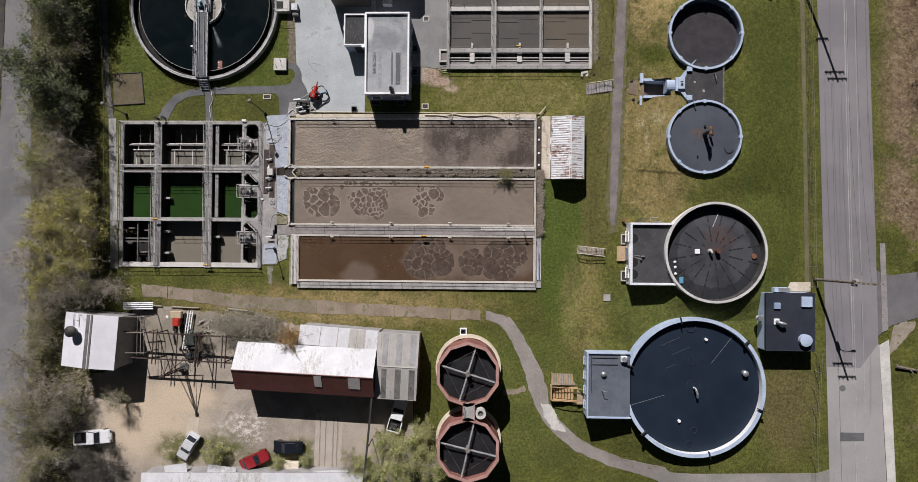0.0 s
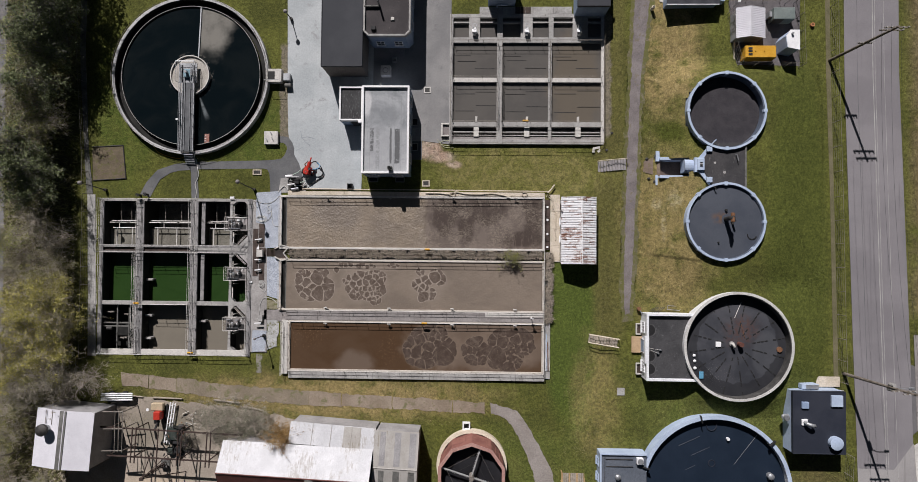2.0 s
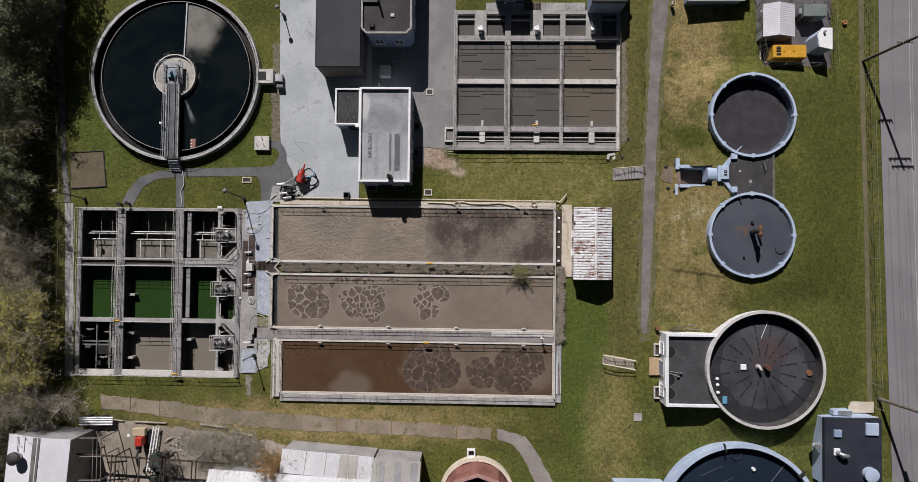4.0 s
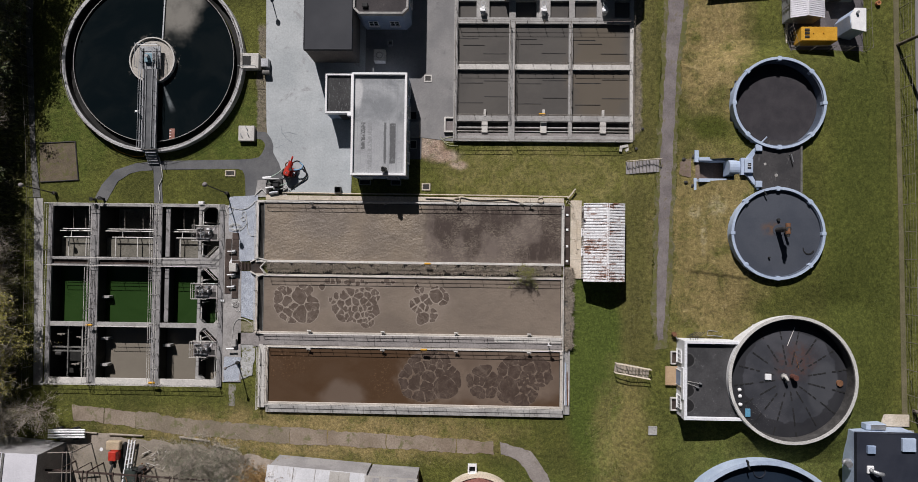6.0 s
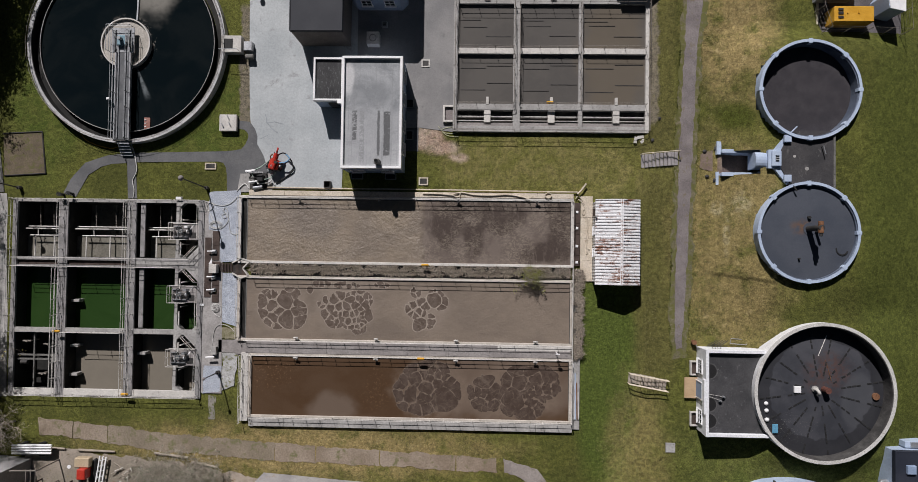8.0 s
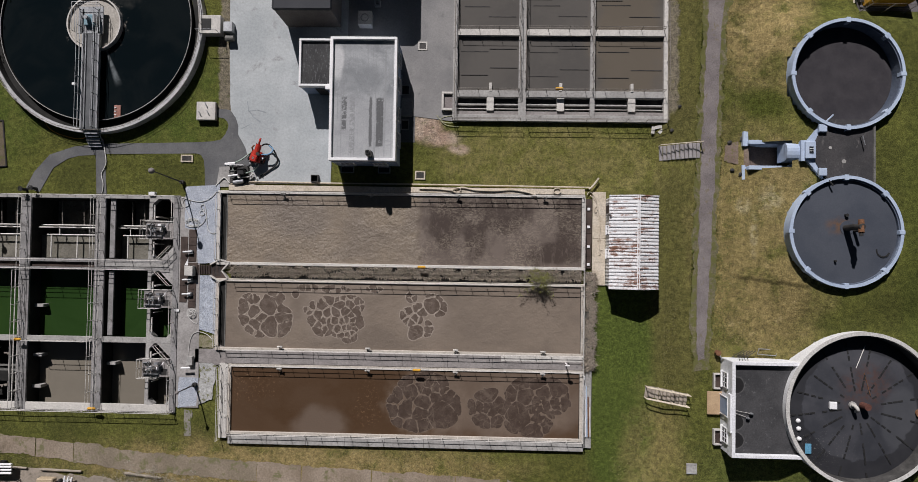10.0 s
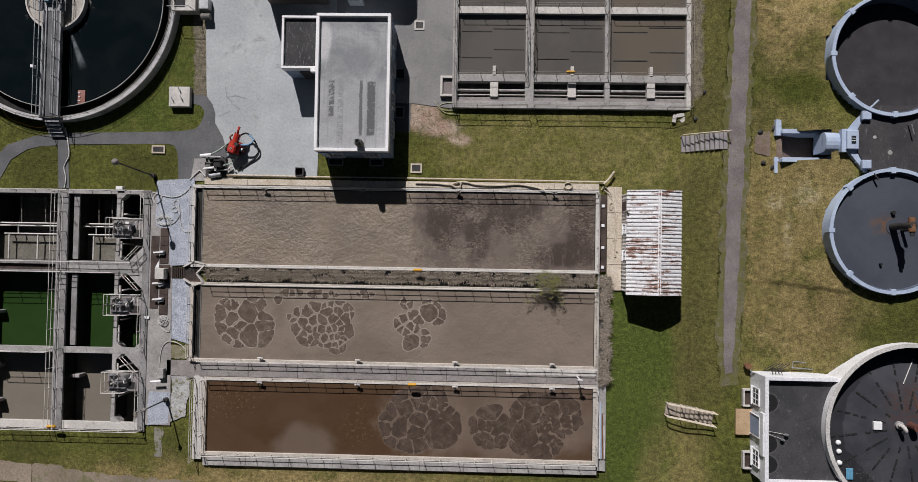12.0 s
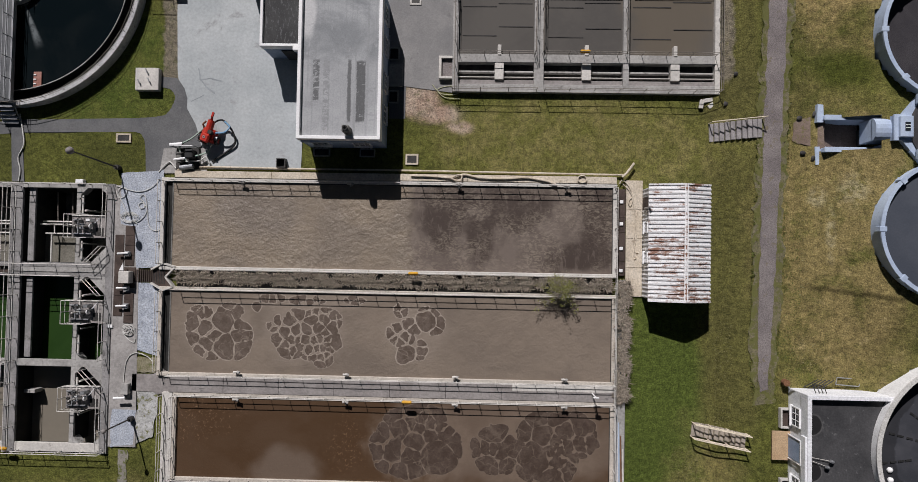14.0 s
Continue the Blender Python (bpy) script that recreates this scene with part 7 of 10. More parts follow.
for line in ([(-1.9, 25.1, 0.4), (4.6, 25.1, 0.4)], [(5.2, 25.1, 0.4), (18.6, 25.1, 0.4), (18.6, 42.4, 0.4)], [(-1.75, 25.2, 0.4), (-1.75, 42.4, 0.4)],
             [(-1.4, 33.9, 0.4), (4.4, 33.9, 0.4)], [(5.2, 33.9, 0.4), (11.2, 33.9, 0.4)], [(11.8, 33.9, 0.4), (18.3, 33.9, 0.4)],
             [(-1.4, 27.92, 0.4), (4.4, 27.92, 0.4)], [(5.2, 27.92, 0.4), (18.3, 27.92, 0.4)], [(-1.4, 38.75, 0.4), (18.3, 38.75, 0.4)], [(11.45, 28, 0.4), (11.45, 38.6, 0.4)], [(4.5, 28, 0.4), (4.5, 38.6, 0.4)], [(5.05, 28, 0.4), (5.05, 38.6, 0.4)]):
    railing("handrail", line, "weathered tubular handrail along the sedimentation tanks", RAILS, height=0.95, gap=1.9, mat=RAIL_DARK)
for line in ([(-49.1, -3.6, 0.15), (-28.6, -3.6, 0.15)], [(-43.85, -3.5, 0.15), (-43.85, 17.1, 0.15)], [(-44.25, -3.5, 0.15), (-44.25, 9.9, 0.15)], [(-36.7, -3.5, 0.15), (-36.7, 17.1, 0.15)], [(-36.0, -3.5, 0.15), (-36.0, 17.1, 0.15)],
             [(-49.2, 3.0, 0.15), (-49.2, 17.2, 0.15)], [(-28.8, 13.2, 0.15), (-28.8, 17.2, 0.15)], [(-28.8, 3.6, 0.15), (-28.8, 7.9, 0.15)], [(-28.8, -3.4, 0.15), (-28.8, 1.0, 0.15)],
             [(-48.8, 11.0, 0.15), (-29.6, 11.0, 0.15)], [(-48.8, 10.1, 0.15), (-31.2, 10.1, 0.15)], [(-49.2, 17.3, 0.15), (-28.6, 17.3, 0.15)], [(-43.2, 3.1, 0.15), (-36.9, 3.1, 0.15)]):
    railing("handrail", line, "grey tubular handrail along the sunk tanks", RAILS, height=1.0, gap=1.7, mat=RAIL, r=0.03)
for a, b in (((-30.2, 11.2), (-29.0, 12.45)), ((-30.3, 9.9), (-29.0, 8.6)), ((-30.3, 2.8), (-29.0, 1.5))):
    railing("handrail", [(*a, 0.16), (*b, 0.16)], "grey tubular handrail across a tank corner", RAILS, height=1.0, gap=0.9, mat=RAIL, r=0.03)
# small gear on the tank block
for y, k in ((14.0, 0), (7.3, 1), (0.6, 2)):
    t = thing("gate_platform", -31.0, y, 0.15, "small railed platform with a sluice gate drive", "platform", "sluice platforms")
    part("deck", box(-0.8, 1.9, -0.9, 0.9, -0.12, 0.02, bevel=0.01), CONCRETE_MID, t)
    part("toe_board", box(-0.8, 1.9, 0.82, 0.9, 0.02, 0.12), RAIL, t)
    for a, b in (((-0.8, -0.9), (1.0, -0.9)), ((-0.8, 0.9), (1.0, 0.9)), ((-0.8, -0.9), (-0.8, 0.9))):
        for h in (0.5, 1.0):
            part("rail", tube((*a, h), (*b, h), 0.025, 5), RAIL, t)
    for a in ((-0.8, -0.9), (-0.8, 0), (-0.8, 0.9), (0.1, -0.9), (0.1, 0.9), (1.0, -0.9), (1.0, 0.9)):
        part("post", tube((*a, 0), (*a, 1.0), 0.025, 5), RAIL, t)
    part("gearbox", box(0.05, 0.45, -0.25, 0.2, 0.02, 0.5, bevel=0.06), STEEL, t)
    part("motor", tube((0.45, -0.05, 0.4), (0.95, 0.0, 0.4), 0.14, 10), STEEL_DARK, t)
    part("motor_flange", tube((0.9, 0.0, 0.4), (0.98, 0.0, 0.4), 0.2, 12), WHITE_PAINT, t)
    part("handwheel", ring(0.17, 0.22, 0.62, 0.66, 14, x=0.2, y=0.45), STEEL_DARK, t)
    part("spoke", box(0.0, 0.4, 0.43, 0.47, 0.62, 0.65), STEEL_DARK, t)
    part("motor", tube((-0.45, -0.45, 0.25), (-0.45, 0.0, 0.25), 0.11, 10), STEEL_DARK, t)
    part("spindle", tube((0.25, 0, -3.9), (0.25, 0, 1.3), 0.06, 6), RAIL, t)
    part("drop_pipe", tube((0.3, 1.3, -3.9), (0.3, 1.25, 0.1), 0.08, 8), RAIL, t)
    part("drop_pipe", tube((0.2, -1.4, -3.9), (0.2, -1.35, 0.0), 0.06, 8), RAIL, t)
    part("bracket", box(-0.6, 0.1, 0.45, 0.55, 0.02, 0.3, bevel=0.02), STEEL, t)
    part("frame_bar", box(-0.6, 0.9, -0.62, -0.55, 0.02, 0.25), STEEL, t)
    part("frame_bar", box(-0.15, -0.08, -0.6, 0.6, 0.02, 0.35), STEEL, t)
    part("conduit", pipe([(0.95, 0.1, 0.4), (1.3, 0.3, 0.35), (1.5, 0.75, 0.05)], 0.03, 5), STEEL, t)
    part("control_box", box(0.75, 1.1, 0.35, 0.6, 0.02, 0.75, bevel=0.03), STEEL if k else WHITE_PAINT, t)
    part("hatch", box(1.15, 1.75, -0.7, -0.1, 0.02, 0.05), STEEL_DARK, t)
# pipework down in the drained cells
LONG_PIPES = {-48.7: (0.27, 0.8), -43.2: (0.21, 0.65, 0.97), -35.1: (0.28,)}
for a, b in ((-48.7, -44.5), (-43.2, -37.0), (-35.1, -31.6)):
    t = thing("cell_pipework", (a + b) / 2, 14.2, -3.55, "pale steel pipe frame standing in the drained cell", "pipework", "cell pipework")
    w = (b - a) / 2 - 0.1
    for z, y, k in ((2.8, -0.05, 1.0), (2.45, 0.2, 1.0), (2.8, -0.78, 0.86)):
        part("cross_pipe", tube((-w * (2 * k - 1), y, z), (w, y, z), 0.065, 8), RAIL, t)
    for f in LONG_PIPES[a]:
        x = -w + 2 * w * f
        part("long_pipe", tube((x, -3.05, 2.75), (x, -0.75, 2.75), 0.07, 8), RAIL, t)
        part("upright", tube((x, -0.78, 0.0), (x, -0.78, 2.75), 0.06, 8), RAIL_DARK, t)
    for f in (0.35, 0.72):
        x = -w + 2 * w * f
        part("riser", tube((x, 0.2, 2.4), (x, 2.6, 2.55), 0.05, 8), RAIL_DARK, t)
        part("hanger", tube((x, -0.05, 2.8), (x, -0.05, 3.65), 0.03, 6), RAIL_DARK, t)
    part("crossbar", tube((-w * 0.3, -0.78, 2.78), (-w * 0.3, -0.05, 2.8), 0.05, 6), RAIL, t)
for y in (15.7, 12.1, 8.2, 4.7, 1.4):
    t = thing("bay_pipe", -30.93, y, 0.0, "pale stained pipe bracketed along the narrow inlet bay", "pipe", "bay pipes")
    part("pipe", tube((0, -0.75, 0.2), (0, 0.75, 0.2), 0.07, 10), RAIL, t)
    part("flange", tube((0, 0.1, 0.2), (0, 0.18, 0.2), 0.13, 12), STEEL, t)
    part("collar", tube((0, -0.75, 0.2), (0, -0.67, 0.2), 0.11, 12), STEEL, t)
    for k in (-0.5, 0.5):
        part("bracket", box(-0.3, 0.06, k - 0.04, k + 0.04, 0.08, 0.15), RAIL_DARK, t)
t = thing("steel_grid", -46.6, 0.0, -0.3, "dark steel grid over an unused cell", "frame")
for x in (-0.3, 1.35):
    part("beam", box(x - 0.07, x + 0.07, -2.95, 2.9, -0.15, 0.05), CONCRETE_DARK, t)
for y in (0.0, 0.45):
    part("beam", box(-2.2, 2.2, y - 0.08, y + 0.08, -0.2, 0.0), CONCRETE_DARK, t)
for x, y in ((-1.3, 1.9), (0.5, -1.6), (1.0, 1.6)):
    part("drop_pipe", tube((x, y, -2.0), (x, y, -0.1), 0.12, 10), RAIL_DARK, t)
    part("branch_pipe", tube((x - 0.5, y, -0.3), (x + 0.4, y, -0.3), 0.09, 8), RAIL_DARK, t)
part("motor", tube((-1.6, -0.3, 0.1), (-0.9, -0.3, 0.1), 0.25, 10), STEEL_DARK, t)
# bed coloured near-black for the shade down in the cell
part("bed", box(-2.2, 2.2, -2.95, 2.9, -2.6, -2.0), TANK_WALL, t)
part("bed_patch", box(0.2, 2.1, -0.6, 2.0, -1.99, -1.9), CONCRETE_DARK, t)
# gratings, hatches and hoses between the tanks
for a, b, c, d in ((-28.3, -27.6, 7.0, 13.4), (-27.45, -26.7, 6.45, 8.85), (-27.5, -26.75, 10.95, 14.1), (-27.58, -26.6, 9.2, 10.85)):
    slab_thing("walk_grating", a, b, c, d, 0.11, 0.16 + 0.002 * (c > 9.3), GRATING, "dark red-brown grating panels in the paving", "grating", 4, 1)
t = slab_thing("walk_grating", -26.6, -25.28, 9.72, 10.68, 0.08, 0.16, GRATING, "dark slatted bridge over the gravel", "grating", 8, 0, 0.06)
t = thing("junction_chamber", -24.35, 10.1, 0, "pointed concrete junction chamber with a slatted cover", "chamber")
PLAN = [(-0.9, -0.45), (0.05, -1.0), (0.85, -0.72), (0.25, 0.05), (1.0, 0.85), (0.0, 1.1), (-0.9, 0.62)]
for a, b in zip(PLAN, PLAN[1:]):
    d = Vector((b[0] - a[0], b[1] - a[1])).normalized()
    n = Vector((-d.y, d.x)) * 0.06
    part("kerb", prism([(a[0] - n.x, a[1] - n.y), (b[0] - n.x, b[1] - n.y), (b[0] + n.x, b[1] + n.y), (a[0] + n.x, a[1] + n.y)], 0, 0.42), CONCRETE_PALE, t)
part("cover", prism(PLAN, 0, 0.18), GRATING, t)
for k in range(8):
    part("slat", box(-0.85 + 0.13 * k, -0.8 + 0.13 * k, -0.5, 0.55, 0.18, 0.2), STEEL_DARK, t)
for y, a in ((11.9, 0), (7.8, 10), (9.2, 5)):
    t = thing("hose_reel", -27.3, y, 0.13, "white pipe stub with a bracket on the paving", "pipe stub", "pipe stubs")
    part("pipe", tube((-0.6, 0, 0.35), (0.25, 0.05, 0.35), 0.08, 8), WHITE_PAINT, t)
    part("bracket", box(-0.1, 0.3, -0.2, 0.2, 0, 0.3, bevel=0.03), STEEL, t)
t = thing("switch_box", -27.15, 10.1, 0.16, "pale grey switch cabinet with an open lid", "cabinet")
part("body", box(-0.4, 0.4, -0.5, 0.45, 0, 0.7, bevel=0.03), CONCRETE_PALE, t)
part("lid", prism([(-0.5, 0.5), (-0.15, 0.5), (-0.2, 1.1)], 0.4, 0.46), WHITE_PAINT, t, "white lid")
t = thing("switch_box", -27.0, 1.4, 0.1, "pale grey switch cabinet on the paving", "cabinet")
part("body", box(-0.28, 0.3, -0.45, 0.4, 0, 0.45, bevel=0.03), CONCRETE, t)
part("pipe", tube((-0.7, -0.7, 0.6), (0.2, -0.65, 0.6), 0.09, 8), WHITE_PAINT, t)
t = thing("white_carton", -28.5, 6.2, 0.16, "small white lid lying on the coping", "lid")
part("lid", box(-0.22, 0.22, -0.12, 0.12, 0, 0.05), WHITE_PAINT, t)
t = thing("white_carton", -31.2, 17.55, 0.0, "small white box at the tank's edge", "box")
part("body", box(-0.3, 0.3, -0.15, 0.15, 0, 0.4, bevel=0.02), WHITE_PAINT, t)


def hose(points, r, label, mat=None, z=0.14, name="hose"):
    o = Vector((points[0][0], points[0][1], 0))
    t = thing(name, o.x, o.y, z, label, "hose")
    part("tube", pipe(curl([(p[0] - o.x, p[1] - o.y, (p[2] if len(p) > 2 else 0) + r) for p in points], 6), r, 6), mat or HOSE, t)


hose([(-28.35, 17.25), (-27.3, 16.93), (-26.5, 16.82), (-25.8, 17.0), (-25.2, 17.45), (-24.9, 17.85)], 0.03, "white garden hose in a long arc over the gravel")
hose([(-28.4, 17.1), (-28.1, 16.3), (-27.6, 16.5), (-27.5, 17.0), (-27.95, 17.1), (-28.2, 16.7), (-27.8, 15.9), (-27.45, 15.2), (-27.0, 14.6), (-26.6, 14.3)], 0.03, "white garden hose lying in loose loops")
hose([(-27.2 + (0.28 + 0.012 * k) * 1.25 * math.cos(k * 0.75), 14.75 + (0.22 + 0.008 * k) * math.sin(k * 0.75), 0.002 * k) for k in range(30)], 0.026, "untidy coil of white hose on the gravel")
hose([(-26.6, 14.4), (-26.15, 14.75), (-25.85, 15.3), (-25.9, 16.0), (-26.05, 16.5), (-26.3, 16.52), (-26.4, 16.25), (-26.1, 16.0), (-26.05, 15.6), (-26.35, 15.5), (-26.5, 15.8), (-26.2, 15.95), (-25.85, 15.5), (-25.75, 14.7), (-25.55, 13.98), (-25.1, 13.75), (-24.65, 14.0), (-24.55, 14.9), (-24.62, 15.8), (-24.6, 16.6)], 0.03, "white garden hose curled on the gravel")
hose([(-27.03 + 0.5 * math.cos(k * 0.7) * (1 - k * 0.03), 5.95 + 0.45 * math.sin(k * 0.7) * (1 - k * 0.03), 0.1 + k * 0.01) for k in range(24)], 0.03, "coiled white hose on the paving", z=0.1)
hose([(-27.45, 5.7), (-27.1, 5.25), (-26.6, 4.95), (-26.45, 5.2), (-26.5, 6.1)], 0.03, "loose end of the coiled hose", z=0.11)
hose([(-24.95, 3.45), (-25.4, 3.85), (-26.0, 4.1), (-26.5, 4.12), (-26.9, 3.85), (-27.14, 3.3), (-27.25, 2.4), (-27.3, 1.6), (-27.5, 1.25)], 0.032, "pale hose curving over the paving", z=0.12)
hose([(-36.4, 22.9), (-36.1, 21.5), (-36.0, 20.4), (-36.4, 19.4), (-36.2, 18.4), (-36.3, 17.5)], 0.05, "pale hose down the asphalt link", z=0.04)
hose([(-37.4, 23.3), (-39.0, 22.9), (-41.4, 23.6), (-42.3, 24.6)], 0.04, "yellowish hose beside the clarifier", YELLOW_PAINT, z=0.02)
hose([(-23.5, 18.6), (-22.0, 18.85), (-14, 18.8), (-6, 18.8), (11.4, 18.7)], 0.07, "cream pipe along the basin's edge", CONCRETE_CREAM, z=0.1, name="surface_pipe")
hose([(8.22 + 0.33 * math.cos(k * 0.6), 18.28 + 0.28 * math.sin(k * 0.6), 0.02 + 0.004 * k) for k in range(22)], 0.045, "coil of cream hose on the walkway", CONCRETE_CREAM, z=0.4)
hose([(-1.9, 18.2, 0.1), (-1.5, 18.05, 0.1), (-1.15, 18.05, 0.12), (-1.05, 18.4, 0.12), (-1.4, 18.45, 0.1), (-1.9, 18.2, 0.1)], 0.06, "short looped hose on the walkway", CONCRETE_CREAM, z=0.4)
hose([(-5.0, 18.36), (-3.2, 18.34), (-1.9, 18.24), (-0.9, 18.5), (0.4, 18.28), (2.3, 18.24), (3.9, 18.34), (5.4, 18.12), (6.2, 17.85)], 0.09, "thick pale hose along the walkway", CONCRETE_CREAM, z=0.4)
hose([(-3.5, 25.6), (-2.8, 24.9), (-1.6, 24.9), (-1.2, 25.3), (-2.2, 25.5), (-3.1, 25.2), (-2.5, 24.6), (-1.3, 24.5)], 0.03, "yellow-green hose loops at the tank corner", surf("hose_green", (0.42, 0.43, 0.26), (0.5, 0.5, 0.32), 2, 14, 0.5), z=0.05)
hose([(11.15, 18.0), (11.3, 18.25), (11.6, 18.15), (12.0, 17.6), (12.15, 16.8), (12.0, 16.3), (11.85, 16.6), (12.1, 16.9), (12.35, 16.0), (12.5, 14.4), (12.35, 12.9), (12.65, 12.7)], 0.045, "cream hose doubled along the apron", CONCRETE_CREAM, z=0.13)
hose([(11.4, 18.0), (11.9, 17.5), (12.3, 16.6), (12.42, 15.2), (12.3, 13.6), (12.45, 12.4), (12.3, 12.2)], 0.045, "pale hose on the shed apron", CONCRETE_CREAM, z=0.12)
hose([(11.3, 18.5), (11.7, 18.9), (12.2, 19.6)], 0.09, "pale pipe end sticking into the grass", CONCRETE_CREAM, z=0.3, name="surface_pipe")

# pumps in the yard corner
t = thing("mobile_pump", -20.85, 21.3, 0.05, "red mobile pump with wheels and hoses", "pump", turn=-20)
part("body", box(-0.5, 0.55, -0.55, 0.5, 0.25, 0.95, bevel=0.12), RED_PAINT, t)
part("motor", tube((0, -0.1, 0.85), (0, 1.1, 1.0), 0.28, 12), RED_PAINT, t)
part("hood", box(-0.3, 0.35, -0.7, 0.0, 0.9, 1.25, bevel=0.1), RED_PAINT, t)
part("exhaust", pipe([(0.0, 1.0, 1.0), (0.05, 1.4, 1.3), (0.0, 1.7, 1.2)], 0.1, 8), RED_PAINT, t)
part("air_filter", tube((0.3, 0.2, 0.95), (0.3, 0.2, 1.35), 0.16, 12), STEEL_DARK, t)
part("fan_grille", box(-0.45, 0.45, -0.78, -0.7, 0.45, 1.1, bevel=0.02), STEEL_DARK, t)
part("flange", tube((0.55, -0.1, 0.6), (0.75, -0.1, 0.6), 0.2, 12), STEEL, t)
part("lifting_eye", ring(0.05, 0.1, 1.25, 1.29, 10, x=0.0, y=-0.3), STEEL, t)
part("manifold", pipe([(-0.4, 0.3, 0.8), (-0.55, 0.6, 1.0), (-0.4, 0.9, 1.0)], 0.08, 8), RUST, t)
part("drawbar", tube((-0.2, 0.3, 0.4), (-0.6, 1.2, 0.2), 0.06, 6), STEEL_DARK, t)
for x, y in ((-0.62, -0.3), (0.68, -0.2)):
    w = part("wheel", ring(0.17, 0.36, -0.1, 0.1, 18), RUBBER, t, at=pose(x, y, 0.36, 0, 90, 0))
    part("rim", ring(0.03, 0.17, -0.07, 0.07, 14), RED_PAINT, w)
hose([(-20.6, 22.1, 0.7), (-19.8, 22.45, 0.6), (-19.1, 21.7, 0.4), (-18.95, 20.7, 0.1), (-19.8, 19.95, 0.0), (-20.8, 19.3, 0.0)], 0.075, "thick black pump hose in a wide loop", RUBBER, z=0.06)
hose([(-20.3, 21.4, 0.7), (-19.6, 21.45, 0.7), (-19.2, 21.9, 0.6), (-19.6, 22.3, 0.6)], 0.07, "blue flexible pump hose on the yard", surf("hose_blue", (0.16, 0.32, 0.5), (0.2, 0.37, 0.55), 2, 14, 0.5), z=0.1)
GREEN_HOSE = surf("hose_pale_green", (0.36, 0.45, 0.38), (0.42, 0.5, 0.44), 2, 14, 0.5)
hose([(-21.3, 21.7, 0.6), (-22.2, 21.0, 0.5), (-23.1, 20.5, 0.4), (-23.2, 19.9, 0.2), (-22.7, 19.25, 0.2)], 0.07, "pale green suction hose from the pump", GREEN_HOSE, z=0.1)
hose([(-20.7, 20.5, 0.4), (-21.1, 19.95, 0.3), (-21.9, 19.6, 0.5)], 0.065, "pale green hose between the pumps", GREEN_HOSE, z=0.1)
hose([(-22.7, 19.2, 0.3), (-21.6, 19.3, 0.3), (-21.2, 19.6, 0.2), (-20.9, 19.1, 0.1)], 0.07, "white outlet hose of the pump set", z=0.1)
hose([(-25.0, 18.4, 0.0), (-24.2, 19.2, 0.0), (-23.6, 18.7, 0.0), (-22.8, 18.75, 0.0), (-21.6, 18.8, 0.0)], 0.05, "white hose along the pump pad", z=0.1)
t = thing("pump_set", -22.7, 19.6, 0.05, "dark skid pump set with pale pipework", "pump")
part("skid", box(-0.9, 0.95, -0.95, 0.75, 0.0, 0.2, bevel=0.03), STEEL_DARK, t)
part("engine", box(0.1, 0.75, -0.2, 0.5, 0.2, 0.95, bevel=0.06), RUBBER, t)
part("panel", box(-0.6, -0.2, -0.5, 0.3, 0.2, 0.8, bevel=0.04), CONCRETE_DARK, t)
part("manifold", tube((-1.2, 0.85, 0.6), (-0.2, 0.95, 0.6), 0.15, 10), WHITE_PAINT, t)
part("cross_pipe", tube((-0.8, -0.3, 0.7), (0.2, -0.2, 0.9), 0.1, 8), WHITE_PAINT, t)
part("cylinder", tube((-0.4, -0.9, 0.45), (0.6, -0.75, 0.45), 0.2, 12), STEEL, t)
for x in (-0.85, 0.9):
    part("post", tube((x, 0.7, 0.2), (x, 0.7, 1.3), 0.04, 6), STEEL, t)
part("crossbar", tube((-0.85, 0.7, 1.3), (0.9, 0.7, 1.3), 0.04, 6), WHITE_PAINT, t)
t = thing("crate", -15.2, 19.2, 0.05, "small open dark crate at the yard's edge", "crate")
for b in ((-0.35, 0.35, 0.3, 0.36), (-0.35, 0.35, -0.36, -0.3), (-0.35, -0.29, -0.3, 0.3), (0.29, 0.35, -0.3, 0.3)):
    part("side", box(*b, 0, 0.5), STEEL_DARK, t)
part("base", box(-0.29, 0.29, -0.3, 0.3, 0, 0.06), RUBBER, t)


